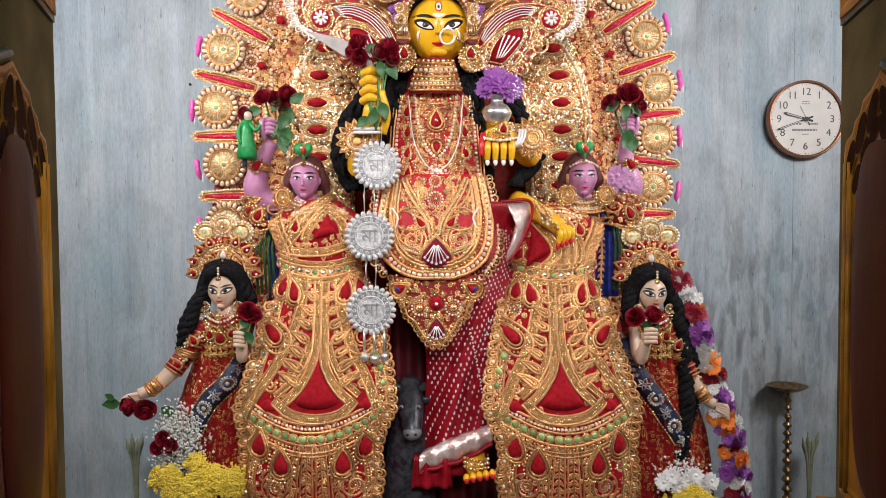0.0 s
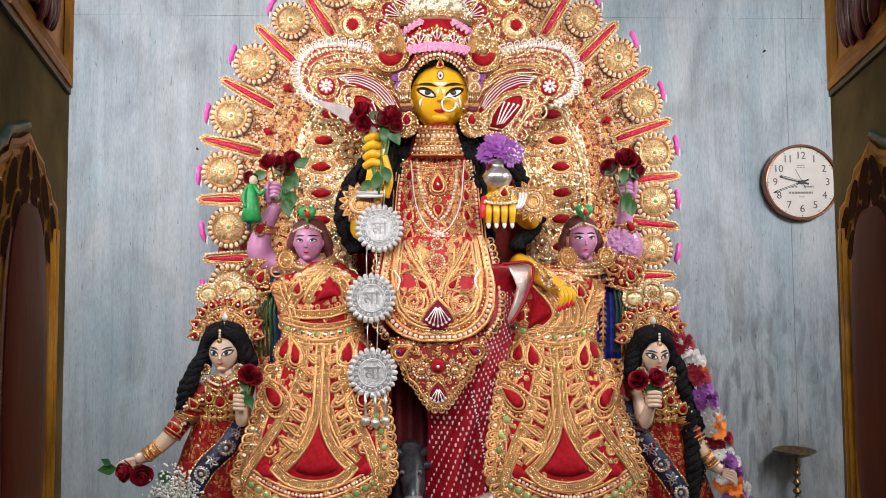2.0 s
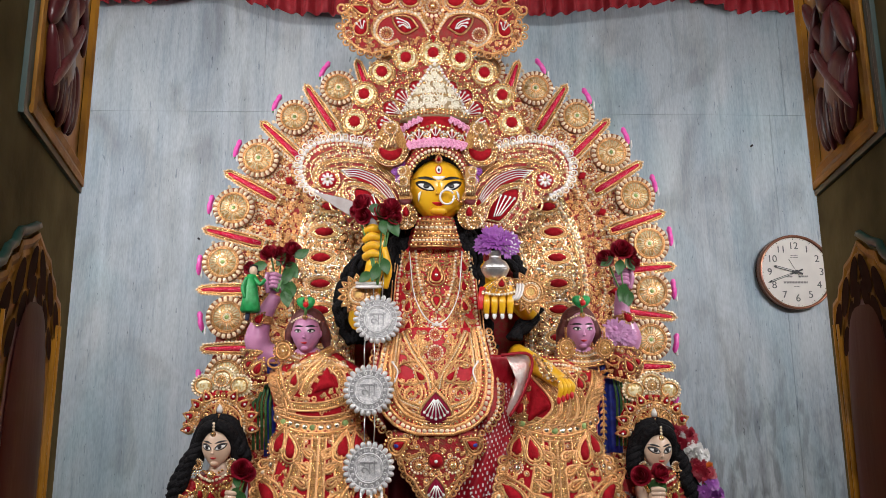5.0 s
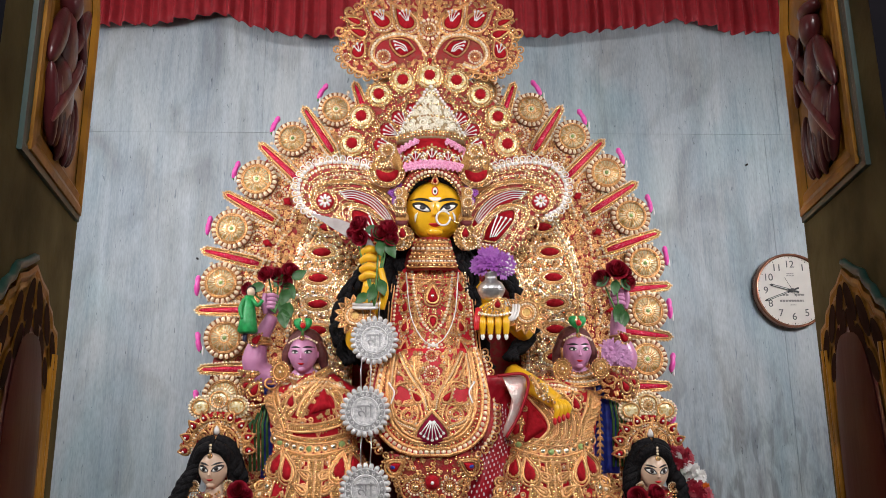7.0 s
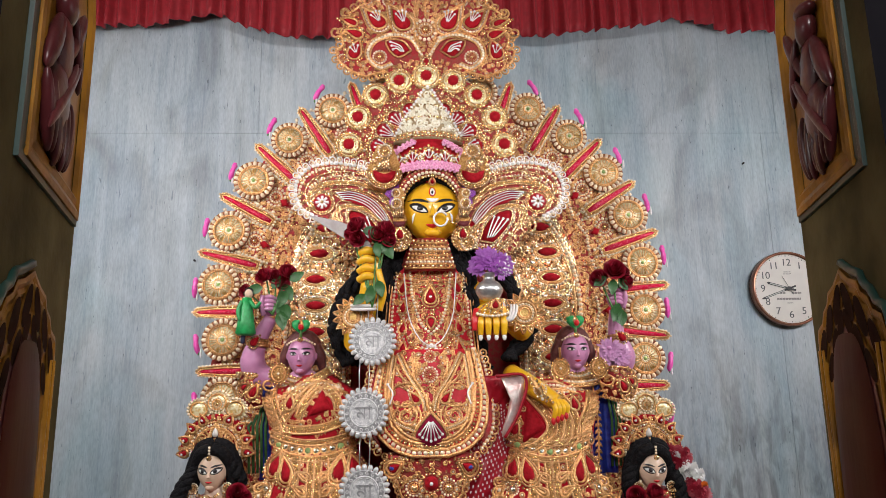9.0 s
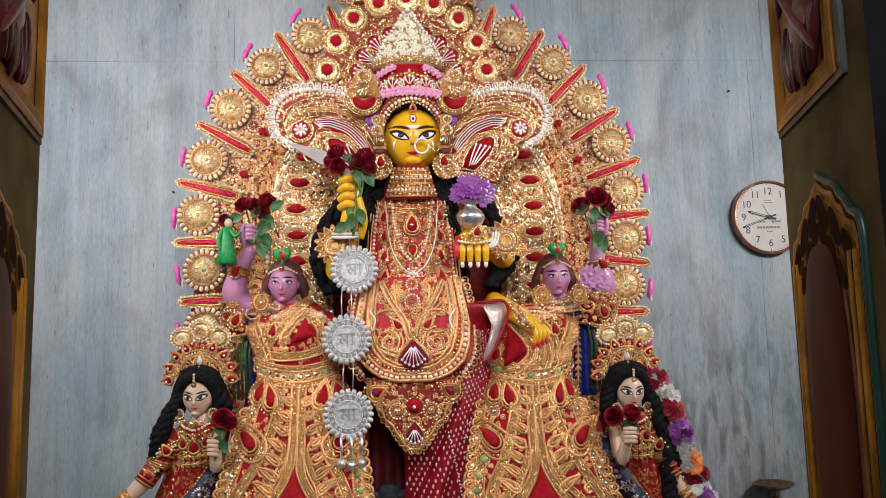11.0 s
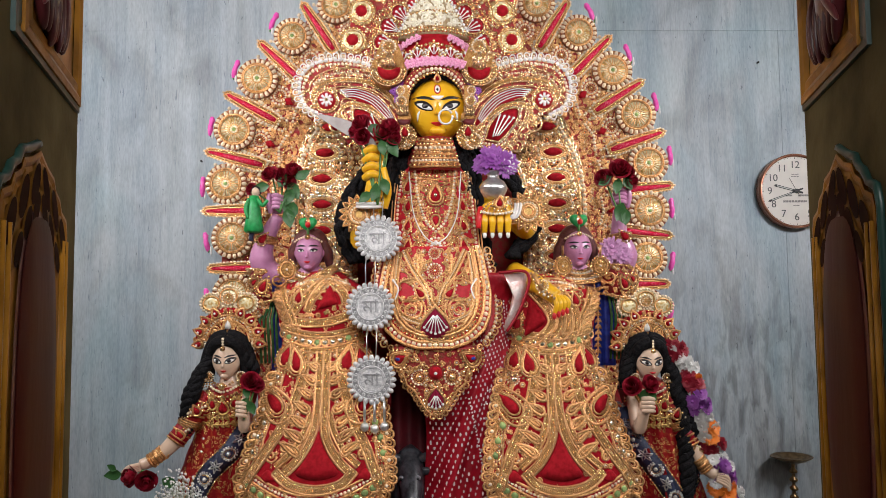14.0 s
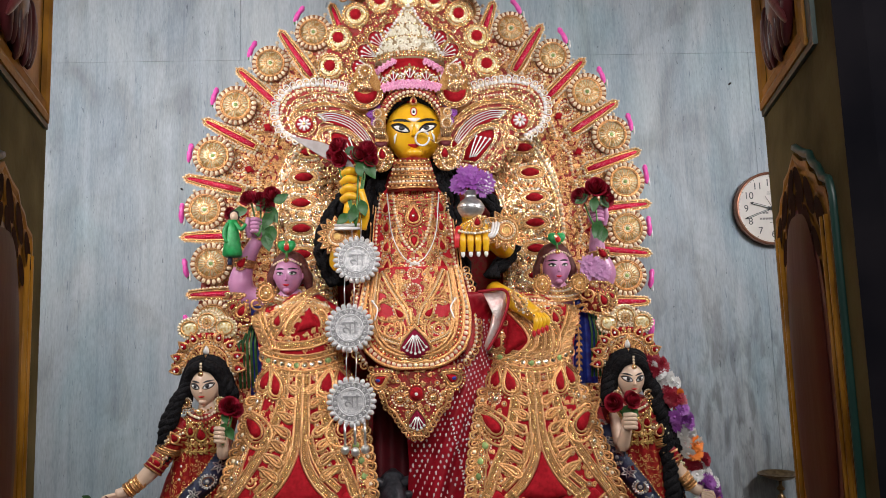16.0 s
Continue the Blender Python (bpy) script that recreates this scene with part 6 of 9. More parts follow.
def apron():
    cx = -0.035
    root = thing("apron", "broad gold and red embroidered apron with a hanging pendant", "dress panel")
    half = table([(1.365, 0.02), (1.375, 0.07), (1.39, 0.105), (1.42, 0.138), (1.46, 0.155), (1.52, 0.160), (1.60, 0.145), (1.66, 0.13)])
    f = lambda x, z: front(x, z) - 0.012
    a = Acc()
    sheet(a, np.linspace(1.365, 1.655, 20), lambda z: cx - half(z), lambda z: cx + half(z), f, 1.97, 22)
    part("panel", a, REDSATIN, root, "red satin panel")
    w = Work(root, f)

    def u_line(k, top=1.655):
        s = 1 - k
        z = np.linspace(top, 1.3705 + 0.155 * k, 24)
        q = [(cx - half(max(1.366, zz - 0.15 * k)) * s, zz) for zz in z]
        zz = np.array(q)
        return np.vstack([zz, mirrored(zz, cx)[::-1]])
    for k, style in enumerate(("cord", "pale", "cord", "bead", "cord", "cord")):
        p = u_line(0.055 * k)
        if style == "cord":
            w.line(p, 0.0050, 0.003)
        else:
            w.string(p, 0.0150 if style == "pale" else 0.0115, 0.0072 if style == "pale" else 0.0058, False, w.pale if style == "pale" else None)
    # shell with white threads
    w.patch(tear(cx, 1.437, 0.082, 0.086, 0), MAROON, 0.006)
    w.rays(cx, 1.468, 0.058, -90, 7, 74)
    for g in (0.094, 0.106):
        w.line(tear(cx, 1.437, g, g * 1.03, 0), 0.003, closed=True)
    w.string(tear(cx, 1.437, 0.118, 0.12, 0), 0.011, 0.005, True)
    for s in (-1, 1):
        w.line(path((cx + s * 0.03, 1.555), (cx + s * 0.07, 1.562), (cx + s * 0.105, 1.545), (cx + s * 0.10, 1.51), (cx + s * 0.06, 1.50), (cx + s * 0.02, 1.52), n=5), 0.0036, 0.003)
        w.taken.append(path((cx + s * 0.055, 1.550), (cx + s * 0.098, 1.542), (cx + s * 0.095, 1.515), (cx + s * 0.06, 1.508), n=3))
        w.line(spiral(cx + s * 0.065, 1.475, 0.032, 90, 1.7, s, 30), 0.0038)
        w.line(spiral(cx + s * 0.065, 1.475, 0.040, 90, 1.0, s, 26, 0.8), 0.003)
        w.rosette(cx + s * 0.065, 1.475, 0.014, inner=False)
        w.rosette(cx + s * 0.075, 1.438, 0.015)
        w.line(path((cx + s * 0.118, 1.560), (cx + s * 0.103, 1.535), (cx + s * 0.112, 1.505), n=6), 0.0024, 0.010, acc=w.pearl)
        w.dot(cx + s * 0.118, 1.560, 0.0044, w.pearl, 0.008)
        w.paisley(cx + s * 0.04, 1.525, 0.05, 0.034, -s * 20, s * 0.3, 1, None, False)
        w.vine(path((cx, 1.50), (cx + s * 0.04, 1.56), (cx + s * 0.05, 1.63)), 0.02, 0.02, 0.0036)
        w.braid(path((cx + s * 0.012, 1.49), (cx + s * 0.022, 1.53), (cx + s * 0.058, 1.585), (cx + s * 0.088, 1.645)), 0.012, 1)
        w.braid(path((cx + s * 0.045, 1.44), (cx + s * 0.095, 1.462), (cx + s * 0.112, 1.50), (cx + s * 0.108, 1.58), (cx + s * 0.10, 1.64)), 0.012, 1)
        w.line(path((cx, 1.50), (cx + s * 0.03, 1.545), (cx + s * 0.075, 1.575), (cx + s * 0.10, 1.62)), 0.004)
    w.rosette(cx, 1.585, 0.020)
    w.rosette(cx, 1.635, 0.016)
    w.filler(lambda x, z: z > 1.42 and abs(x - cx) < half(z) * 0.72, (cx - 0.13, cx + 0.13, 1.41, 1.65), 0.0140, 31, 0.0080)

    # the pendant below: scalloped body with three bosses
    hp = table([(1.185, 0.012), (1.20, 0.028), (1.235, 0.052), (1.25, 0.058), (1.265, 0.080), (1.30, 0.090), (1.33, 0.106), (1.352, 0.116), (1.372, 0.12)])
    g = lambda x, z: front(x, z) - 0.002
    b = Acc()
    sheet(b, np.linspace(1.185, 1.372, 18), lambda z: cx - hp(z), lambda z: cx + hp(z), g, 1.95, 18)
    part("pendant", b, GROUND, root)
    w.f = g
    e = np.array([(cx - hp(z), z) for z in np.linspace(1.37, 1.185, 26)])
    e = np.vstack([e, mirrored(e, cx)[::-1]])
    w.line(e, 0.0036)
    w.loops(e, 0.016, 0.0075, -1)
    w.string(e * (0.9, 1) + (cx * 0.1, 0.006), 0.0115, 0.0052)
    w.patch(oval(cx, 1.300, 0.018, 0.018), RED, 0.010, "red_boss")
    w.dot(cx, 1.300, 0.006, w.pearl, 0.011)
    w.string(oval(cx, 1.300, 0.025, 0.025), 0.0105, 0.0048, True)
    for s in (-1, 1):
        w.rosette(cx + s * 0.046, 1.288, 0.021)
        w.dot(cx + s * 0.046, 1.288, 0.0115, w.bead, 0.002)
        w.gem(cx + s * 0.098, 1.340, 0.034, 0.026, s * 60, 0, 2)
        w.patch(oval(cx + s * 0.105, 1.338, 0.008, 0.006), BLUE, 0.004, "blue_stone", 0.008)
        w.line(spiral(cx + s * 0.085, 1.30, 0.018, 90, 1.4, -s, 18), 0.0032)
    w.patch(tear(cx, 1.230, 0.052, 0.046, 0), MAROON, 0.006)
    w.rays(cx, 1.243, 0.040, -90, 5, 66)
    w.line(tear(cx, 1.230, 0.064, 0.058, 0), 0.003, closed=True)
    w.string(tear(cx, 1.230, 0.078, 0.072, 0), 0.0105, 0.0048, True)
    w.filler(lambda x, z: abs(x - cx) < hp(z) * 0.85, (cx - 0.13, cx + 0.13, 1.19, 1.37), 0.016, 33, 0.007)

    # coiled frill standing off both sides of the apron
    w.f = lambda x, z: front(x, z) + 0.006
    for s in (-1, 1):
        p = path((cx + s * 0.150, 1.645), (cx + s * 0.165, 1.58), (cx + s * 0.178, 1.50), (cx + s * 0.172, 1.43), (cx + s * 0.14, 1.385), n=8)
        b = Acc()
        puff(b, strip(p, 0.022), w.f, -0.004, 0.004, 1)
        part("frill_band", b, GROUND, root)
        w.string(p, 0.0125, 0.0058, False, w.pale)
        w.loops(p, 0.020, 0.010, s)
    w.done()


apron()


# silk dress under the apron
def saree():
    root = thing("red_silk_dress", "pleated red silk dress dotted with silver", "dress")
    lf = table([(0.70, -0.10), (0.80, -0.095), (0.95, -0.07), (1.10, -0.062), (1.25, -0.07), (1.40, -0.06)])
    rt = table([(0.70, 0.105), (0.80, 0.115), (0.90, 0.125), (1.0, 0.135), (1.10, 0.165), (1.20, 0.205), (1.30, 0.215), (1.45, 0.20), (1.58, 0.21)])

    def fan(x, z):
        return math.atan2(0.27 - x, 1.66 - z)

    def f(x, z):
        u = (x - lf(z)) / (rt(z) - lf(z))
        th = fan(x, z)
        k = math.sin(th * 44 + 1.2 * math.sin(z * 9))
        fold = 0.013 * (k + 0.35 * math.sin(th * 97)) * min(1, max(0.2, (1.45 - z) * 2.5))
        return 1.90 + 0.06 * (2 * u - 1) ** 2 + fold - 0.03 * max(0, 1.05 - z)
    a = Acc()
    sheet(a, np.linspace(0.80, 1.58, 60), lambda z: lf(z), lambda z: rt(z), f, 2.03, 60)
    part("skirt", a, CLOTHRED, root, "red silk in long pleats")
    w = Work(root, f)
    dots = Acc()
    tv, tf = dome(6, 1)
    flat = tv * (1, 0.28, 1.7)
    rnd = random.Random(6)
    for i in range(34):
        th = 0.02 + 0.0245 * i
        for j in range(61):
            r = 0.16 + 0.0165 * (j + (0.5 if i % 2 else 0))
            x, z = 0.27 - r * math.sin(th), 1.66 - r * math.cos(th)
            if 0.83 < z < 1.50 and lf(z) + 0.004 < x < rt(z) - 0.006 and rnd.random() < 0.93:
                dots.stamp(flat, tf, [(np.array((x, f(x, z) - 0.0006, z)), rnd.uniform(0.0024, 0.0040) * min(1, 0.4 + r))])
    part("silver_dotting", dots, WOVEN, root, "woven silver dots", kind="stuff")
    # thin white lines along the drape at the side
    for k in range(3):
        p = path((0.20 - 0.02 * k, 1.33 - 0.05 * k), (0.165 - 0.02 * k, 1.26 - 0.045 * k), (0.115 - 0.01 * k, 1.24 - 0.04 * k), n=7)
        w.string(p, 0.0085, 0.0032, False, w.pearl)
    p = path((0.06, 1.22), (0.085, 1.10), (0.105, 0.98), (0.12, 0.92), n=8)
    w.string(p, 0.010, 0.003, False, w.pearl)
    p = path((0.205, 1.42), (0.20, 1.33), (0.17, 1.22), n=7)
    w.string(p, 0.010, 0.003, False, w.pearl)
    w.done()
    # silver brocade hem
    b = Acc()
    v, fc = [], []
    n = 24
    for k in range(n):
        u = k / (n - 1)
        x = -0.085 + 0.205 * u
        zt = 0.865 + 0.085 * u ** 0.7
        zb = zt - 0.045 - 0.02 * math.sin(u * 3)
        y = 1.875 + 0.006 * math.sin(u * 22)
        v += [(x, y, zt), (x, y - 0.012, (zt + zb) / 2), (x, y, zb), (x, y + 0.02, zb), (x, y + 0.02, zt)]
    for k in range(n - 1):
        for j in range(5):
            l = (j + 1) % 5
            fc.append((k * 5 + j, k * 5 + l, (k + 1) * 5 + l, (k + 1) * 5 + j))
    b.add(v, fc)
    part("hem", b, BROCADE, root, "shiny silver brocade hem")
    b = Acc()
    tube(b, np.array([(-0.085 + 0.205 * u, 1.872 + 0.006 * math.sin(u * 22), 0.818 + 0.085 * u ** 0.7 - 0.02 * math.sin(u * 3)) for u in np.linspace(0, 1, 20)]), 0.0055, 6)
    part("hem_cord", b, CLOTHRED, root)
    # gathered tail of the cloth below the hem
    b = Acc()
    sheet(b, np.linspace(0.775, 0.86, 8), lambda z: -0.10 - (0.86 - z) * 0.1, lambda z: 0.0 + (0.86 - z) * 0.1, lambda x, z: 1.88 + 0.01 * math.sin(x * 120), 1.93, 24)
    part("cloth_tail", b, CLOTHRED, root)
    # brocade border over the hip
    b = Acc()
    pts = path((0.165, 1.574), (0.222, 1.578), (0.232, 1.548), (0.212, 1.48), (0.178, 1.41), (0.164, 1.425), (0.182, 1.48), (0.192, 1.53), n=5)[:-1]
    puff(b, pts, lambda x, z: 1.895 + (x - 0.2) * 0.1, 0.0, 0.012)
    part("hip_border", b, BROCADE, root, "pale brocade border with a red edge")
    b = Acc()
    p = path((0.150, 1.578), (0.222, 1.582), (0.236, 1.548), (0.208, 1.47), (0.17, 1.41), n=6)
    tube(b, np.array([(x, 1.885, z) for x, z in p]), 0.0045, 6)
    part("border_cord", b, CLOTHRED, root)
    # dark under-cloth that fills the gap behind
    b = Acc()
    sheet(b, np.linspace(0.42, 1.30, 14), lambda z: -0.17, lambda z: 0.19, lambda x, z: 2.06 + 0.012 * math.sin(x * 95), 2.12, 40)
    part("under_skirt", b, DARKRED, root, "dark maroon pleated under-skirt")


saree()


# ---- attendants: two broad embroidered gowns ----
def gown(s):
    ax = -0.027                      # mirror line of the pair
    cx = ax + s * 0.338
    dz = 0.0 if s < 0 else -0.014
    root = thing("embroidered_gown", "bell-shaped red gown covered in gold embroidery and green mirrors", "gown", "attendants' gowns")
    # outer edge faces away from the middle of the group
    outer = table([(0.42, 0.17), (0.76, 0.185), (0.83, 0.195), (0.90, 0.185), (0.96, 0.19), (1.02, 0.205), (1.06, 0.19), (1.12, 0.175), (1.20, 0.15), (1.30, 0.126), (1.38, 0.113), (1.41, 0.118), (1.47, 0.130), (1.525, 0.152), (1.548, 0.118), (1.570, 0.07), (1.592, 0.04)])
    inner = table([(0.42, 0.145), (0.76, 0.150), (0.83, 0.165), (0.90, 0.155), (0.96, 0.17), (1.02, 0.20), (1.06, 0.195), (1.12, 0.19), (1.20, 0.175), (1.30, 0.15), (1.38, 0.128), (1.41, 0.13), (1.47, 0.135), (1.53, 0.132), (1.552, 0.10), (1.570, 0.07), (1.592, 0.04)])

    def L(z):
        z -= dz
        return cx - (outer(z) if s < 0 else inner(z))

    def R(z):
        z -= dz
        return cx + (inner(z) if s < 0 else outer(z))
    yz = table([(0.42, 1.79), (0.95, 1.79), (1.05, 1.80), (1.2, 1.835), (1.39, 1.89), (1.5, 1.90), (1.55, 1.915), (1.6, 1.95)])

    def f(x, z):
        m, h = (L(z) + R(z)) / 2, (R(z) - L(z)) / 2
        u = min(1.15, abs(x - m) / h)
        return yz(z - dz) + 0.10 * (1 - math.sqrt(max(0.0, 1.33 - u * u)) / 1.153)
    a = Acc()
    sheet(a, np.linspace(0.42, 1.590 + dz, 64), L, R, f, 2.03, 26)
    part("cloth", a, RED, root, "red velvet gown")
    w = Work(root, f)
    M = lambda *p: [(cx + s * x, z + dz) for x, z in p]     # x grows away from the middle of the group
    inside = lambda x, z: L(z) + 0.008 < x < R(z) - 0.008
    # edges
    for e in (L, R):
        sgn = 1 if e is L else -1
        p = np.array([(e(z), z) for z in np.linspace(0.70, 1.36, 70)])
        w.f = lambda x, z: f(min(max(x, L(z)), R(z)), z)
        for k, (x, z) in enumerate(even(p, 0.0235)):
            if z < 1.30:
                o = (x - sgn * 0.004, z)
                w.line(tear(*o, 0.040, 0.024, -sgn * 64 + 10 * math.sin(k * 2.1)), 0.0040, closed=True)
                w.line(tear(*o, 0.022, 0.011, -sgn * 64 + 10 * math.sin(k * 2.1)), 0.0034, closed=True)
                if k % 3 == 1:
                    w.dot(o[0], o[1], 0.0062, w.pale, 0.003)
        w.line(p + (sgn * 0.006, 0), 0.0042)
        w.string(p + (sgn * 0.016, 0), 0.0085, 0.0046)
        w.string(p + (sgn * 0.023, 0), 0.0085, 0.0046)
        w.line(p + (sgn * 0.029, 0), 0.003)
        w.f = f
    # chest: velvet triangle in broad sequined swags
    if s < 0:
        tri2 = M((-0.028, 1.552), (0.008, 1.478), (-0.052, 1.494))
        swags = [((-0.038, 1.602), (0.025, 1.557), (0.078, 1.504), (0.115, 1.454)), ((-0.017, 1.572), (0.039, 1.518), (0.083, 1.463)), ((-0.105, 1.535), (-0.098, 1.475), (-0.04, 1.446), (0.03, 1.440), (0.075, 1.445)), ((-0.03, 1.575), (0.018, 1.515), (0.036, 1.472)), ((-0.025, 1.562), (-0.062, 1.530), (-0.074, 1.500))]
    else:
        tri2 = M((-0.072, 1.520), (-0.024, 1.452), (-0.090, 1.405))
        swags = [((-0.065, 1.540), (-0.018, 1.480), (-0.012, 1.440), (-0.05, 1.402), (-0.095, 1.385)), ((-0.035, 1.545), (0.010, 1.485), (0.012, 1.430), (-0.03, 1.398)), ((-0.01, 1.55), (0.034, 1.49), (0.038, 1.43), (0.01, 1.40)), ((0.02, 1.54), (0.06, 1.48), (0.062, 1.43), (0.04, 1.40))]
    w.patch(even(np.array(tri2), 0.012, True), RED, 0.007, "velvet_patch", 0.006)
    for p in swags:
        w.braid(path(*M(*p), n=8), 0.020, 3)
    # beaded neckline
    for k in range(4):
        hw = 0.042 + 0.016 * k
        p = np.array([(cx - s * 0.006 + u * hw, 1.586 - 0.0105 * k + dz - 0.016 * u * u) for u in np.linspace(-1, 1, 16)])
        (w.line(p, 0.0042) if k % 2 else w.string(p, 0.0105, 0.0055, False, w.pale if k else None))
    # leafy edge from the shoulder to the waist
    for k, (x, z) in enumerate(even(path(*M((0.135, 1.555), (0.125, 1.50), (0.105, 1.455), (0.092, 1.42)), n=9), 0.0155)):
        w.line(tear(x, z, 0.036, 0.017, s * -70 + 8 * math.sin(k)), 0.0036, closed=True)
        w.line(tear(x, z, 0.022, 0.008, s * -70), 0.003, closed=True)
    w.braid(path(*M((0.118, 1.552), (0.10, 1.50), (0.078, 1.455), (0.07, 1.425)), n=8), 0.014, 2)
    for k in range(3):
        p = np.array([(L(1.565 + dz) + 0.012 + (R(1.565 + dz) - L(1.565 + dz) - 0.024) * u, 1.564 + dz - 0.0115 * k - 0.012 * math.sin(math.pi * u)) for u in np.linspace(0, 1, 22)])
        (w.string(p, 0.0115, 0.0054, False, w.pale) if k == 1 else w.line(p, 0.0038))
    w.gem(cx - s * 0.108, 1.445 + dz, 0.036, 0.024, -s * 30, 0, 1)
    w.gem(cx + s * 0.062, 1.515 + dz, 0.034, 0.022, s * 10, 0, 1)
    # belt with mirrors
    def across(zz):
        return np.array([(L(zz + dz) + 0.006 + (R(zz + dz) - L(zz + dz) - 0.012) * u, zz + dz - 0.024 * math.sin(math.pi * u)) for u in np.linspace(0, 1, 24)])
    w.braid(across(1.430), 0.014, 2)
    w.braid(across(1.388), 0.014, 2)
    for k, (x, z) in enumerate(even(across(1.409), 0.0215)):
        b = Acc()
        puff(b, arc(x, z, 0.0088, 0, 360, 11)[:-1], f, 0.003, 0.0025, 1)
        part("mirror", b, GREENMIRROR if k % 4 == 1 else MIRROR, root)
        w.line(arc(x, z, 0.0106, 0, 360, 13)[:-1], 0.0024, closed=True)
    # drops below the belt and at the flanks
    for x, z, l, wd, d, bd in ((0.096, 1.350, 0.056, 0.032, 22, 0.0), (0.064, 1.338, 0.058, 0.032, -12, 0.0), (-0.080, 1.338, 0.056, 0.034, 10, 0.0), (-0.118, 1.345, 0.046, 0.028, -16, 0.0), (0.126, 1.232, 0.078, 0.036, -34, 0.25), (-0.140, 1.232, 0.072, 0.034, 30, -0.25)):
        w.gem(cx + s * x, z + dz, l, wd, s * d, s * bd, 2)
    for sd, x, z, d in ((1, 0.124, 1.236, -34), (-1, -0.138, 1.236, 30)):
        o = tear(cx + s * x, z + dz, 0.150, 0.088, s * d, s * sd * 0.25, 30)
        w.line(o, 0.0045, 0.004, closed=True)
    for x, z in ((0.120, 1.290), (-0.125, 1.290), (0.150, 1.168), (0.166, 1.132), (-0.160, 1.165), (-0.176, 1.125), (0.178, 1.092), (-0.184, 1.085)):
        w.rosette(cx + s * x, z + dz, 0.0165)
        b = Acc()
        puff(b, arc(cx + s * x, z + dz, 0.0092, 0, 360, 11)[:-1], f, 0.005, 0.003, 1)
        part("mirror", b, GREENMIRROR if x < -0.15 else MIRROR, root)
    # broad sequined bands from the waist to the flare
    w.braid(path(*M((-0.006, 1.362), (-0.006, 1.28), (-0.004, 1.20), (0.008, 1.140), (0.040, 1.082), (0.080, 1.042)), n=9), 0.020, 3)
    w.braid(path(*M((-0.024, 1.362), (-0.024, 1.28), (-0.026, 1.20), (-0.028, 1.140), (-0.058, 1.082), (-0.096, 1.042)), n=9), 0.020, 3)
    w.braid(path(*M((0.012, 1.20), (0.028, 1.150), (0.060, 1.098), (0.104, 1.058)), n=9), 0.014, 2)
    w.braid(path(*M((-0.036, 1.20), (-0.050, 1.150), (-0.078, 1.098), (-0.118, 1.058)), n=9), 0.014, 2)
    w.braid(path(*M((0.036, 1.368), (0.042, 1.29), (0.080, 1.185), (0.128, 1.105), (0.170, 1.045), (0.195, 1.00)), n=9), 0.023, 3)
    w.braid(path(*M((-0.062, 1.368), (-0.068, 1.29), (-0.098, 1.185), (-0.136, 1.105), (-0.160, 1.04), (-0.172, 1.00)), n=9), 0.023, 3)
    # curled fronds between the bands
    for sd in (1, -1):
        for k in range(7):
            z = 1.325 - 0.036 * k
            x = -0.015 + sd * (0.026 + 0.0085 * k)
            l = 0.040 + 0.004 * k
            w.line(tear(cx + s * x, z + dz, l, 0.024, s * sd * -42, s * sd * 0.3), 0.0046, 0.003, closed=True)
            w.line(tear(cx + s * x, z + dz, l * 0.6, 0.011, s * sd * -42, s * sd * 0.3), 0.0042, 0.003, closed=True)
            if k > 2:
                w.line(spiral(cx + s * (x + sd * 0.022), z - 0.002 + dz, 0.012, 0, 1.4, sd * s, 16), 0.0036)
                w.dot(cx + s * (x + sd * 0.022), z - 0.002 + dz, 0.0058, w.pale)
    # big velvet triangle in its frame
    tri = even(np.array(M((-0.008, 1.150), (0.014, 1.096), (0.052, 1.040), (0.02, 1.029), (-0.008, 1.026), (-0.036, 1.029), (-0.068, 1.040), (-0.030, 1.096))), 0.012, True)
    w.patch(tri, RED, 0.007)
    w.braid(path(*M((0.108, 1.048), (0.06, 1.012), (-0.008, 1.000), (-0.072, 1.012), (-0.108, 1.048)), n=9), 0.023, 3)
    for sd in (-1, 1):
        w.line(spiral(cx + s * (sd * 0.125 - 0.005), 1.085 + dz, 0.018, 0, 1.5, sd * s, 20), 0.0036)
        w.patch(path(*M((sd * 0.105 - 0.005, 1.028), (sd * 0.13 - 0.005, 1.050), (sd * 0.15 - 0.005, 1.032), (sd * 0.13 - 0.005, 1.012)), n=4)[:-1], RED, 0.005)
    # sagging band of mirrors
    def band(z0):
        return np.array([(L(1.0 + dz) + 0.012 + (R(1.0 + dz) - L(1.0 + dz) - 0.024) * u, z0 + dz - 0.062 * math.sin(math.pi * u)) for u in np.linspace(0, 1, 40)])
    for z0, st in ((1.048, "l"), (1.036, "b"), (1.026, "l"), (1.008, "m"), (0.992, "l"), (0.982, "b"), (0.972, "l"), (0.962, "l")):
        p = band(z0)
        if st == "l":
            w.line(p, 0.0036)
        elif st == "b":
            w.string(p, 0.0105, 0.005, False, w.pale if z0 > 1 else None)
        else:
            for x, z in even(p, 0.0240):
                b = Acc()
                puff(b, arc(x, z, 0.0094, 0, 360, 13)[:-1], f, 0.004, 0.0025, 1)
                part("mirror", b, GREENMIRROR, root)
                w.line(arc(x, z, 0.0112, 0, 360, 13)[:-1], 0.0024, closed=True)
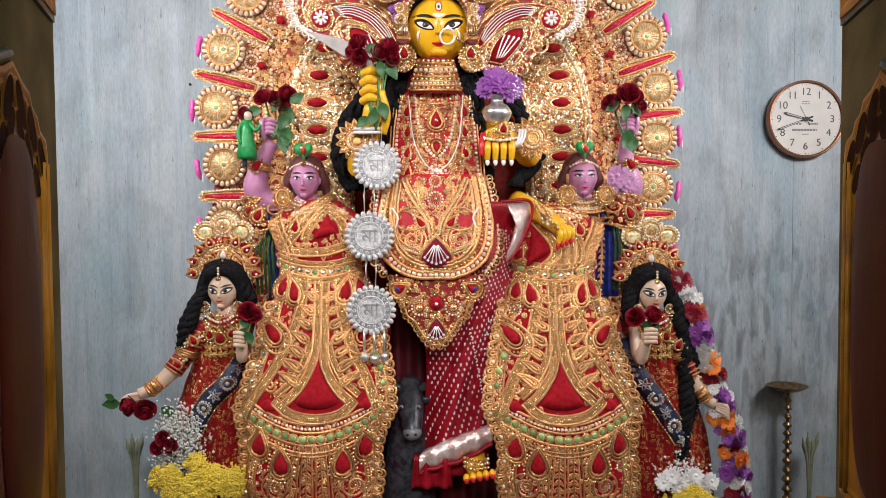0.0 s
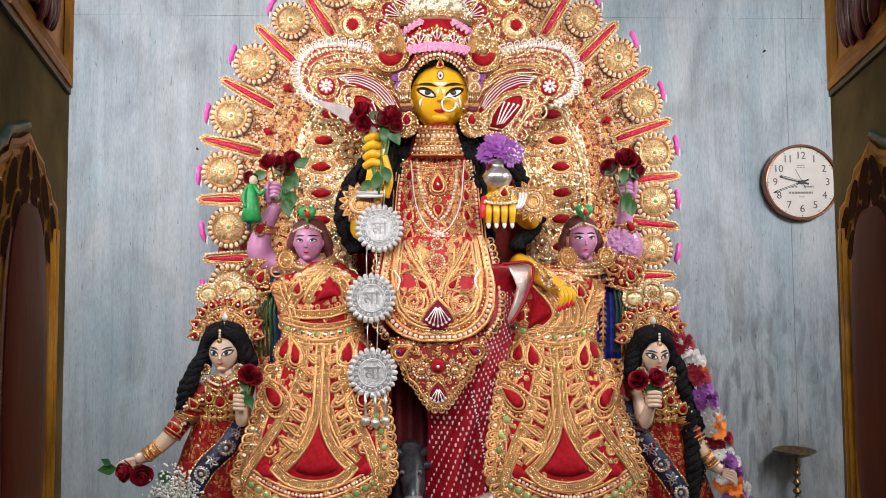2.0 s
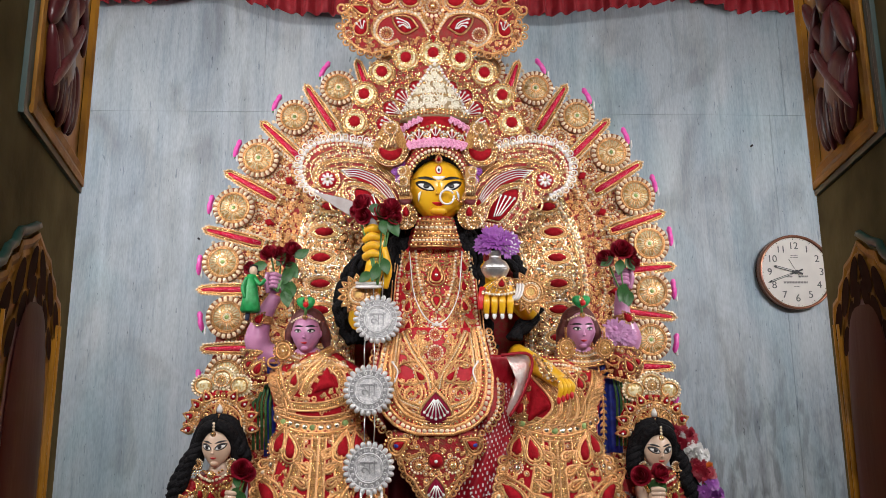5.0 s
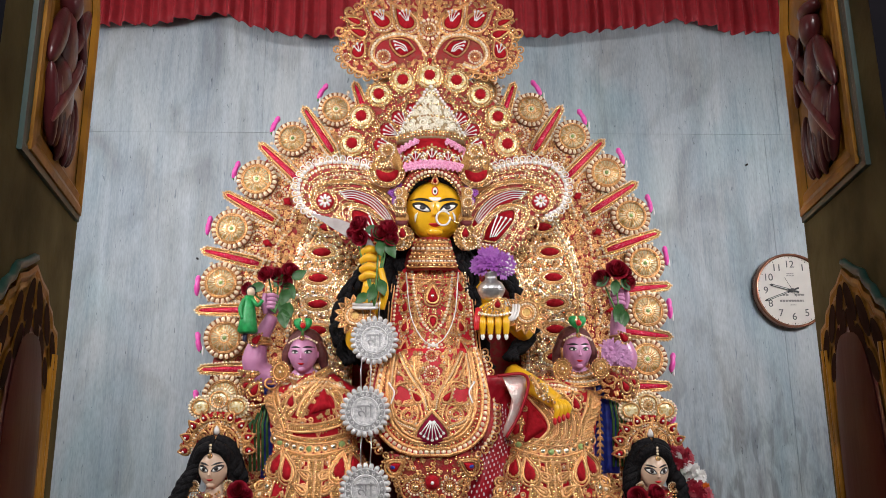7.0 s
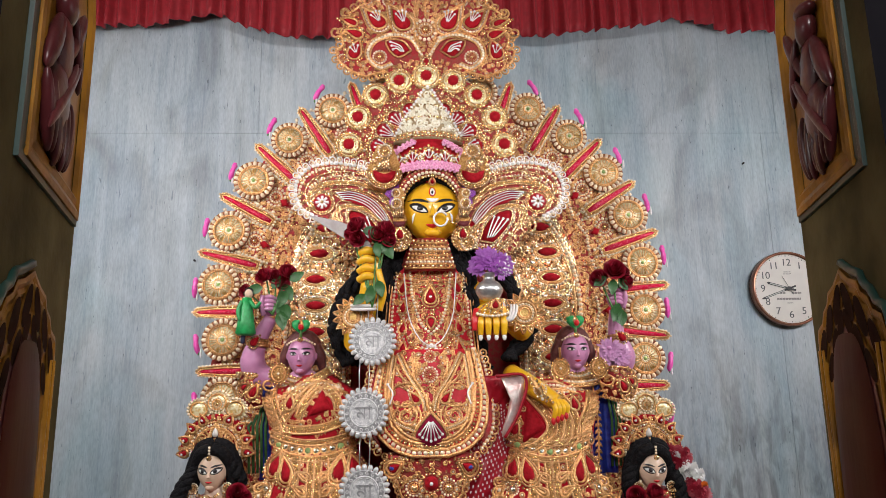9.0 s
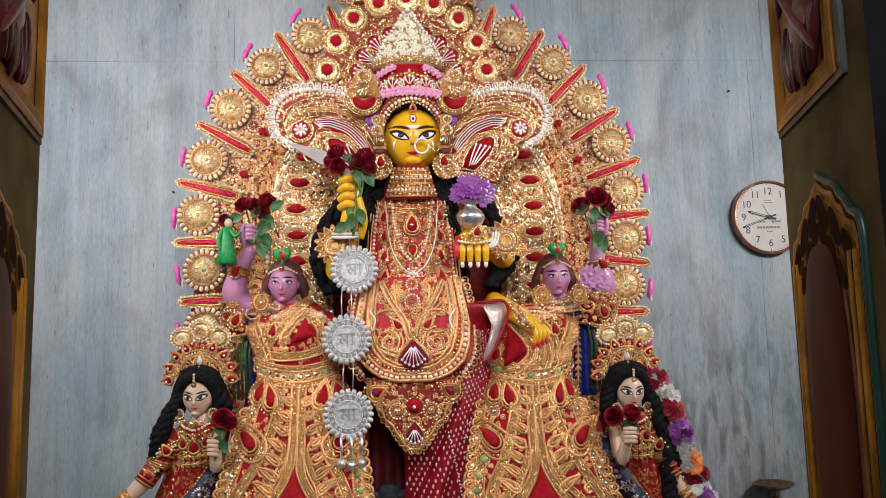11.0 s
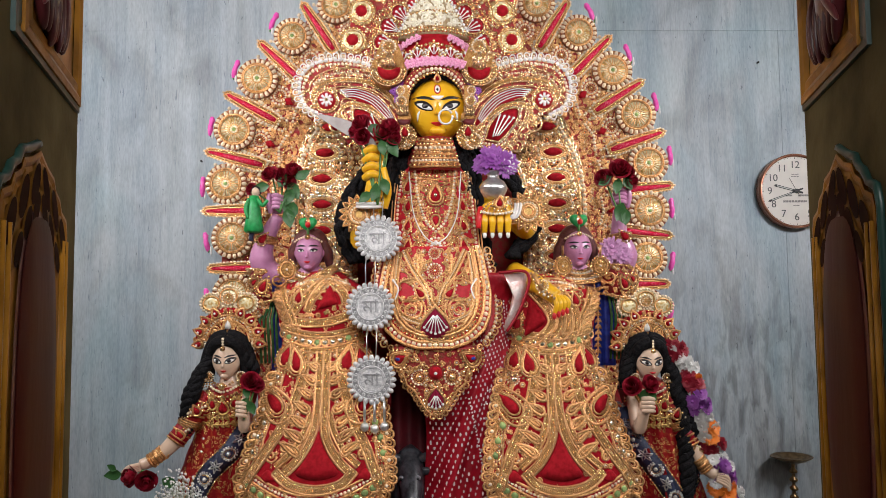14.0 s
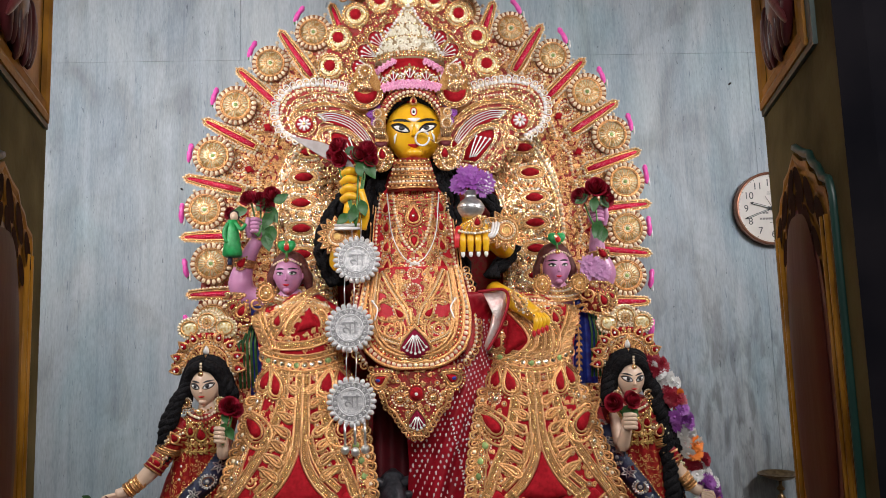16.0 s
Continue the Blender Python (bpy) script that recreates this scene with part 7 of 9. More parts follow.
    # lower skirt: drops, scrolls and upright cords
    for x, z, l, wd, d in ((0.150, 0.932, 0.060, 0.042, 10), (0.088, 0.884, 0.062, 0.042, 0), (-0.075, 0.884, 0.062, 0.042, 0), (-0.135, 0.922, 0.060, 0.042, -10)):
        w.gem(cx + s * x, z + dz, l, wd, s * d, 0, 2)
    for k in range(-3, 4):
        p = path(*M((0.016 * k, 0.935), (0.02 * k, 0.85), (0.024 * k, 0.72)), n=7)
        (w.vine(p, 0.02, 0.018) if k % 2 else w.double(p, 0.009, 0.003))
    for sd in (-1, 1):
        w.line(spiral(cx + s * sd * 0.105, 0.815 + dz, 0.036, 90, 1.8, sd * s, 30), 0.004)
        w.line(spiral(cx + s * sd * 0.105, 0.815 + dz, 0.045, 90, 1.0, sd * s, 26, 0.8), 0.0032)
        w.rosette(cx + s * sd * 0.105, 0.815 + dz, 0.015)
        w.rosette(cx + s * sd * 0.16, 0.865 + dz, 0.016)
        w.line(spiral(cx + s * sd * 0.15, 0.775 + dz, 0.022, 90, 1.5, sd * s, 20), 0.0034)
    w.filler(lambda x, z: inside(x, z), (cx - 0.17, cx + 0.17, 1.435, 1.565), 0.0165, 43, 0.0078)
    w.filler(lambda x, z: inside(x, z) and z < 1.43, (cx - 0.21, cx + 0.21, 0.72, 1.56), 0.0195, 41, 0.0072)
    w.done()


for s in (-1, 1):
    gown(s)


# ---- attendants' plain statues ----
def attendant(s):
    a = Acc()
    # slots: mauve, white, black, red, brown
    x, z = (-0.41, 1.645) if s < 0 else (0.401, 1.648)
    c, r = (x, 1.985, z), (0.042, 0.042, 0.058)
    face(a, c, r, 0, 1, 2, 3, 0.34, 0.66, 8, 0.10, 0.95)
    ellipsoid(a, (x, 2.012, z + 0.022), (0.056, 0.044, 0.060), 18, 12, 4)
    for k in (-1, 1):
        limb(a, [(x + k * 0.036, 2.0, z + 0.035), (x + k * 0.050, 2.01, z + 0.0), (x + k * 0.058, 2.02, z - 0.04)], (0.017, 0.019, 0.010), 4, 8)
    limb(a, [(x, 2.0, z - 0.04), (x, 2.02, 1.56), (x, 2.07, 1.4), (x, 2.06, 0.9), (x, 2.06, 0.42)], (0.025, 0.06, 0.085, 0.12, 0.12), 0, 12)
    # raised arm
    ex, hx, hz = (-0.565, -0.512, 1.80) if s < 0 else (0.562, 0.545, 1.81)
    limb(a, [(x + s * 0.075, 2.06, 1.575), (ex - s * 0.02, 2.05, 1.595), (ex, 2.04, 1.635), (ex - s * 0.018, 2.035, 1.70), (hx, 2.03, hz - 0.035)], (0.03, 0.036, 0.038, 0.026, 0.02), 0, 12)
    ellipsoid(a, (hx, 2.025, hz), (0.028, 0.02, 0.032), 12, 8, 0)
    for k in range(4):
        limb(a, [(hx - 0.022, 2.012, hz + 0.022 - 0.012 * k), (hx, 1.998, hz + 0.024 - 0.012 * k), (hx + 0.02, 2.008, hz + 0.018 - 0.012 * k)], (0.0068, 0.0075, 0.006), 0, 7)
    limb(a, [(hx - s * -0.018, 2.01, hz - 0.03), (hx + s * 0.024, 2.0, hz), (hx + s * 0.022, 2.0, hz + 0.03)], (0.008, 0.008, 0.006), 0, 7)
    solo("attendant_statue", a, [PINKSKIN, WHITE, BLACK, LIP, BROWNHAIR], "mauve painted attendant statue with brown hair and one raised arm", "statue", group="attendant statues")

    # head circlet with a green and red bud
    root = thing("head_ornament", "green paper leaf ornament with a red bud on the hair", "ornament", "attendants' head ornaments")
    b = Acc()
    for k in (-1, 1):
        p = path((0, 0), (0.012 * k, 0.016), (0.018 * k, 0.030), (0.004 * k, 0.038))
        puff(b, strip(p, 0.009) + (x, z + 0.066), lambda xx, zz: 1.960, 0, 0.004, 1)
    part("leaf", b, GREEN, root)
    b = Acc()
    ellipsoid(b, (x + 0.002, 1.950, z + 0.083), (0.0085, 0.007, 0.009), 8, 6)
    part("bud", b, LIP, root)
    w = Work(root, lambda xx, zz: 1.952 + 0.45 * (xx - x) ** 2 * 20)
    w.string(np.array([(x + u, z + 0.047 - u * u * 8) for u in np.linspace(-0.04, 0.04, 12)]), 0.008, 0.0036, False, w.pale)
    w.dot(x, z + 0.047, 0.0085)
    b = Acc()
    tube(b, np.array([(x, 1.965, z + 0.05), (x, 1.960, z + 0.075)]), 0.004, 6)
    part("stalk", b, STEM, root)
    w.done()
    # earrings
    for k in (-1, 1):
        if s < 0 and k > 0:
            continue
        root = thing("earring", "round openwork gold earring", "earring", "earrings")
        w = Work(root, lambda xx, zz: 1.935)
        xx, zz = x + k * 0.056, z - 0.050
        b = Acc()
        puff(b, oval(xx, zz, 0.024, 0.027), w.f, 0, 0.003, 1)
        part("plate", b, WEBBING, root)
        w.string(oval(xx, zz, 0.026, 0.029, n=24), 0.0085, 0.0042, True)
        w.line(oval(xx, zz, 0.019, 0.022, n=20), 0.0026, closed=True)
        w.dot(xx, zz, 0.0052, w.pale)
        for j in range(5):
            w.dot(xx + 0.012 * math.cos(j * 1.257), zz + 0.013 * math.sin(j * 1.257), 0.0036)
        w.line(np.array([(xx, zz + 0.03), (xx, zz + 0.06)]), 0.004)
        w.done()
    root = thing("neck_collar", "beaded gold collar round the attendant's neck", "necklace", "neck collars")
    w = Work(root, lambda xx, zz: 1.962 + 6 * (xx - x) ** 2)
    for k in range(5):
        hw = 0.034 + 0.011 * k
        w.string(np.array([(x + u * hw, z - 0.064 - 0.0085 * k + 0.012 * u * u) for u in np.linspace(-1, 1, 14)]), 0.0098, 0.0052, False, w.pale if k % 2 else None, 0.003 * k)
        w.line(np.array([(x + u * hw, z - 0.068 - 0.0085 * k + 0.012 * u * u) for u in np.linspace(-1, 1, 14)]), 0.003, 0.002 + 0.003 * k)
    w.rosette(x, z - 0.088, 0.014)
    w.done()
    # upper sleeve band and arm bands
    root = thing("arm_band", "gold arm band with a red stone", "arm band", "arm bands")
    w = Work(root, lambda xx, zz: 1.998)
    b = Acc()
    for dz in (-0.008, 0.0, 0.008):
        tube(b, np.array([(ex - s * 0.014 + 0.029 * math.cos(t), 2.034 + 0.029 * math.sin(t), 1.69 + dz + 0.3 * s * 0.01 * math.cos(t)) for t in np.linspace(0, 2 * math.pi, 20, endpoint=False)]), 0.005, 6, True)
    part("ring", b, GOLD, root)
    w.patch(tear(ex - s * 0.014, 1.692, 0.032, 0.022, s * 40), RED, 0.006)
    w.string(tear(ex - s * 0.014, 1.692, 0.044, 0.034, s * 40), 0.008, 0.004, True)
    w.done()
    # shoulder cloth: folded embroidered sleeve and blue and green drape beside the gown
    root = thing("shoulder_drape", "blue and green drape with gold edging at the shoulder", "drape", "shoulder drapes")
    xo = x + s * 0.075
    b = Acc()
    sheet(b, np.linspace(1.30, 1.56, 12), lambda z_: xo - 0.034, lambda z_: xo + 0.034, lambda x_, z_: 1.985 + 0.006 * math.sin(x_ * 160), 2.04, 26)
    part("blue_cloth", b, BLUE, root)
    w = Work(root, lambda x_, z_: 1.977)
    b = Acc()
    for k in range(5):
        xx = xo + s * (0.01 + 0.012 * k)
        tube(b, np.array([(xx, 1.974, 1.54 - 0.02 * k), (xx + s * 0.01, 1.97, 1.45), (xx + s * 0.004, 1.972, 1.32)]), 0.004, 6)
    part("green_fringe", b, LEAF, root)
    for g in (0.0,):
        w.vine(path((xo - s * 0.03 + s * g, 1.55), (xo - s * 0.02 + s * g, 1.45), (xo - s * 0.024 + s * g, 1.33)), 0.018, 0.013)
    w.done()
    root = thing("sleeve", "puffed gold embroidered sleeve of the attendant", "sleeve", "attendants' sleeves")
    xm = x + s * 0.115
    f = lambda x_, z_: 1.955 + 0.9 * ((x_ - xm) ** 2) / 0.08
    b = Acc()
    o = path((xm - 0.075, 1.60), (xm, 1.592), (xm + s * 0.055, 1.575), (xm + s * 0.066, 1.54), (xm + s * 0.03, 1.50), (xm - s * 0.05, 1.515), n=5)
    if s > 0:
        o = path((xm - 0.075, 1.60), (xm, 1.60), (xm + 0.055, 1.585), (xm + 0.066, 1.545), (xm + 0.03, 1.505), (xm - 0.05, 1.515), n=5)
    puff(b, o[:-1], f, 0.0, 0.02)
    part("cloth", b, GROUND, root)
    w = Work(root, lambda x_, z_: f(x_, z_) - 0.016)
    w.line(o, 0.0036)
    w.string(o, 0.0115, 0.0052)
    w.gem(xm + s * 0.01, 1.548, 0.034, 0.022, s * 30, 0, 1)
    w.gem(xm + s * 0.04, 1.560, 0.024, 0.016, s * 60, 0, 1)
    w.line(spiral(xm - s * 0.03, 1.565, 0.024, 90, 1.6, s, 22), 0.0034)
    w.filler(lambda x_, z_: within(x_, z_, o), (xm - 0.09, xm + 0.09, 1.50, 1.60), 0.0155, 51, 0.0068)
    w.done()


for s in (-1, 1):
    attendant(s)


# ---- flowers ----
def rose_mesh(r, seed):
    rnd = random.Random(seed)
    a = Acc()
    for ring_i, (n, rad, h, open_) in enumerate(((3, 0.30, 1.0, 0.05), (4, 0.52, 0.92, 0.18), (5, 0.78, 0.72, 0.42), (5, 1.0, 0.45, 0.8))):
        for k in range(n):
            a0 = 2 * math.pi * (k + 0.37 * ring_i) / n + rnd.uniform(-0.15, 0.15)
            half = math.pi / n * 1.35
            v, f = [], []
            for i in range(5):
                t = i / 4
                for j in range(6):
                    q = a0 + half * (j / 5 * 2 - 1)
                    edge = 1 - 0.25 * abs(j / 5 * 2 - 1) ** 3 * t
                    rr = r * (0.16 + (rad - 0.16) * (math.sin(t * math.pi / 2) + open_ * 0.25 * t ** 3))
                    z = r * (-0.75 + (h + 0.75) * t * edge) - r * open_ * 0.28 * t ** 4
                    v.append((rr * math.cos(q), rr * math.sin(q), z))
            for i in range(4):
                for j in range(5):
                    f.append((i * 6 + j, i * 6 + j + 1, (i + 1) * 6 + j + 1, (i + 1) * 6 + j))
            v2 = [(x * 0.96, y * 0.96, z - 0.02 * r) for x, y, z in v]
            f2 = [tuple(reversed([i + 30 for i in q])) for q in f]
            a.add(v + v2, f + f2)
    return a.mesh("bloom", [ROSE])


ROSES = [rose_mesh(1.0, k) for k in range(4)]


def leaf_mesh():
    a = Acc()
    v, f = [], []
    for i in range(7):
        t = i / 6
        w = 0.30 * math.sin(math.pi * t ** 0.8) + 0.01
        for j in (-1, 0, 1):
            v.append((w * j, -0.10 * abs(j) * w * 3 + 0.12 * math.sin(t * 3), t))
    for i in range(6):
        for j in range(2):
            f.append((i * 3 + j, i * 3 + j + 1, (i + 1) * 3 + j + 1, (i + 1) * 3 + j))
    v2 = [(x, y + 0.012, z) for x, y, z in v]
    a.add(v + v2, f + [tuple(reversed([i + 21 for i in q])) for q in f])
    return a.mesh("leaf", [LEAF])


LEAFMESH = leaf_mesh()


def bouquet(blooms, leaves, tie, label, stems=True):
    """Roses (x, y, z, radius, towards) gathered at a tie point."""
    root = thing("rose_bouquet", label, "roses", "rose bouquets")
    for k, (x, y, z, r, d) in enumerate(blooms):
        o = new("bloom", ROSES[k % 4])
        o.parent = root
        o.matrix_basis = Matrix.Translation((x, y, z)) @ Vector(d).to_track_quat("Z", "Y").to_matrix().to_4x4() @ pose(0, 0, 0, 0, 0, 47 * k) @ Matrix.Scale(r, 4)
        if stems:
            b = Acc()
            e = Vector((x, y, z)) - Vector(d).normalized() * r * 0.6
            m = (e + Vector(tie)) / 2 + Vector((0, 0.006, 0))
            tube(b, path(tuple(e), tuple(m), tie, n=5), 0.0028, 5)
            part("stem", b, STEM, root)
    for k, (x, y, z, l, rx, ry, rz) in enumerate(leaves):
        o = new("leaf", LEAFMESH)
        o.parent = root
        o.matrix_basis = pose(x, y, z, rx, ry, rz) @ Matrix.Scale(l, 4)
    return root


F = (0, -1, 0.35)
bouquet([(-0.242, 1.872, 2.012, 0.026, (-0.5, -1, 0.6)), (-0.238, 1.865, 1.972, 0.022, (-0.3, -1, -0.1)), (-0.182, 1.868, 1.985, 0.024, (0.2, -1, 0.5)), (-0.158, 1.872, 2.002, 0.025, (0.6, -1, 0.8)), (-0.152, 1.87, 1.972, 0.022, (0.6, -1, 0.1)), (-0.262, 1.88, 1.99, 0.018, (-1, -0.8, 0.3))],
        [(-0.20, 1.862, 1.985, 0.05, 0, 130, 10), (-0.185, 1.86, 1.96, 0.045, 0, 170, 0), (-0.165, 1.862, 1.965, 0.06, 0, 150, 20), (-0.225, 1.862, 1.99, 0.045, 0, 75, 0), (-0.195, 1.858, 1.83, 0.05, 0, 200, 0), (-0.18, 1.858, 1.85, 0.05, 0, 165, 0), (-0.215, 1.858, 1.81, 0.045, 0, 230, 0), (-0.205, 1.862, 1.80, 0.04, 0, 10, 0)],
        (-0.196, 1.872, 1.775), "deep red roses with leaves gripped by the large statue")
bouquet([(-0.528, 1.985, 1.885, 0.024, (-0.4, -1, 0.6)), (-0.492, 1.985, 1.882, 0.022, (0.1, -1, 0.4)), (-0.458, 1.99, 1.897, 0.024, (0.5, -1, 0.7)), (-0.472, 1.985, 1.862, 0.020, (0.4, -1, 0.1)), (-0.585, 1.995, 1.842, 0.018, (-0.6, -1, 0.2))],
        [(-0.47, 1.978, 1.86, 0.06, 0, 150, 0), (-0.46, 1.975, 1.84, 0.055, 0, 200, 20), (-0.485, 1.975, 1.80, 0.06, 0, 140, 0), (-0.455, 1.975, 1.80, 0.06, 0, 190, 0), (-0.475, 1.975, 1.78, 0.06, 0, 170, 0), (-0.50, 1.975, 1.845, 0.045, 0, 30, 0), (-0.53, 1.98, 1.85, 0.05, 0, 260, 0), (-0.45, 1.975, 1.87, 0.05, 0, 60, 0)],
        (-0.50, 1.995, 1.77), "dark red roses with leaves in an attendant's raised grip")
bouquet([(0.532, 1.97, 1.892, 0.030, (0, -1, 0.4)), (0.488, 1.99, 1.868, 0.026, (-0.7, -1, 0.3)), (0.572, 1.99, 1.858, 0.022, (0.8, -1, 0.2)), (0.56, 1.985, 1.886, 0.022, (0.6, -1, 0.6))],
        [(0.53, 1.975, 1.865, 0.05, 0, 190, 0), (0.51, 1.975, 1.87, 0.05, 0, 240, 0), (0.548, 1.975, 1.868, 0.045, 0, 150, 0), (0.54, 1.972, 1.79, 0.06, 0, 200, 0), (0.525, 1.972, 1.78, 0.055, 0, 165, 0), (0.55, 1.972, 1.77, 0.05, 0, 185, 0)],
        (0.54, 1.99, 1.745), "red roses held in a raised mauve grip")
bouquet([(-0.875, 1.86, 1.028, 0.026, (-0.8, -1, 0.1)), (-0.83, 1.855, 1.018, 0.026, (0.3, -1, -0.2))], [(-0.90, 1.86, 1.035, 0.05, 0, 265, 0), (-0.79, 1.86, 1.02, 0.05, 0, 120, 0), (-0.915, 1.86, 1.045, 0.03, 0, 300, 0)], (-0.85, 1.875, 1.04), "two dark roses hanging from an outstretched palm")
bouquet([(-0.548, 1.85, 1.284, 0.024, (0.3, -1, 0.5)), (-0.530, 1.855, 1.272, 0.018, (0.8, -1, 0.2))], [(-0.56, 1.845, 1.27, 0.035, 0, 170, 0), (-0.556, 1.845, 1.24, 0.04, 0, 200, 0), (-0.55, 1.845, 1.23, 0.04, 0, 160, 0)], (-0.565, 1.85, 1.18), "single dark red rose held before the chest")
bouquet([(0.515, 1.845, 1.256, 0.024, (-0.6, -1, 0.4)), (0.562, 1.84, 1.262, 0.024, (0.5, -1, 0.5))], [(0.55, 1.835, 1.25, 0.04, 0, 200, 0), (0.56, 1.835, 1.245, 0.035, 0, 150, 0)], (0.555, 1.85, 1.20), "two dark red roses held up before the chest")


def daisy_mesh(mat_, petals=26, layers=3, seed=0):
    rnd = random.Random(seed)
    a = Acc()
    for l in range(layers):
        n = petals - 6 * l
        for k in range(n):
            q = 2 * math.pi * (k + rnd.uniform(-0.3, 0.3)) / n
            lg = (1 - 0.25 * l) * rnd.uniform(0.85, 1.1)
            up = 0.10 + 0.28 * l
            c, s = math.cos(q), math.sin(q)
            w = 0.10
            v = [(0.1 * c, 0.1 * s, up * 0.3)]
            for t, ww in ((0.4, w), (0.8, w * 1.1), (1.0, w * 0.35)):
                zz = up * t * lg + 0.02
                v += [(lg * t * c - ww * s, lg * t * s + ww * c, zz), (lg * t * c + ww * s, lg * t * s - ww * c, zz)]
            v += [(x * 0.98, y * 0.98, z - 0.05) for x, y, z in v]
            f = [(0, 2, 1), (1, 2, 4, 3), (3, 4, 6, 5), (7, 8, 9), (8, 10, 11, 9), (10, 12, 13, 11)]
            a.add(v, f)
    ellipsoid(a, (0, 0, 0.25), (0.2, 0.2, 0.14), 8, 6)
    return a.mesh("bloom", [mat_])


MAUVE = mat("mauve_petal", (0.44, 0.18, 0.38), 0.5, 0, (0.62, 0.32, 0.55), 60)
DAISY = {k: daisy_mesh(m, n, 3, i) for i, (k, m, n) in enumerate((("purple", PURPLE, 24), ("white", WHITEFLOWER, 22), ("orange", ORANGE, 28), ("yellow", YELLOW, 26), ("red", ROSE, 24), ("mauve", MAUVE, 20)))}


def bloom(root, kind, x, y, z, r, d, turn=0):
    o = new("bloom", DAISY[kind])
    o.parent = root
    o.matrix_basis = Matrix.Translation((x, y, z)) @ Vector(d).to_track_quat("Z", "Y").to_matrix().to_4x4() @ pose(0, 0, 0, 0, 0, turn) @ Matrix.Scale(r, 4)


def water_pot():
    root = thing("water_pot", "small polished silver water pot in the statue's palm", "pot")
    a = Acc()
    lathe(a, (0.137, 1.872, 1.79), [(0.016, 0.0), (0.030, 0.008), (0.039, 0.024), (0.039, 0.036), (0.030, 0.050), (0.018, 0.058), (0.016, 0.068), (0.024, 0.076), (0.024, 0.079), (0.014, 0.076)], 28)
    part("body", a, SILVER, root)
    a = Acc()
    tube(a, np.array([(0.137 + 0.0395 * math.cos(t), 1.872 + 0.0395 * math.sin(t), 1.82) for t in np.linspace(0, 2 * math.pi, 28, endpoint=False)]), 0.0015, 5, True)
    part("rib", a, SILVER, root)
    root = thing("purple_flower", "purple chrysanthemum blooms standing in the silver pot", "flower")
    bloom(root, "purple", 0.135, 1.855, 1.905, 0.043, (0, -1, 0.35))
    bloom(root, "purple", 0.172, 1.862, 1.890, 0.042, (0.5, -1, 0.0), 40)
    bloom(root, "purple", 0.108, 1.868, 1.892, 0.034, (-0.6, -1, 0.1), 70)
    bloom(root, "white", 0.176, 1.864, 1.893, 0.036, (0.5, -1, 0.05), 15)
    a = Acc()
    tube(a, np.array([(0.137, 1.872, 1.80), (0.137, 1.87, 1.88)]), 0.004, 6)
    part("stem", a, STEM, root)


water_pot()


def shoulder_flower():
    root = thing("mauve_flower", "mauve artificial flower pinned to the attendant's arm", "flower")
    for k, (x, z, r) in enumerate(((0.505, 1.655, 0.036), (0.535, 1.635, 0.034), (0.488, 1.63, 0.03))):
        bloom(root, "mauve", x, 1.985, z, r, (0.2 * (k - 1), -1, 0.2), 33 * k)


shoulder_flower()


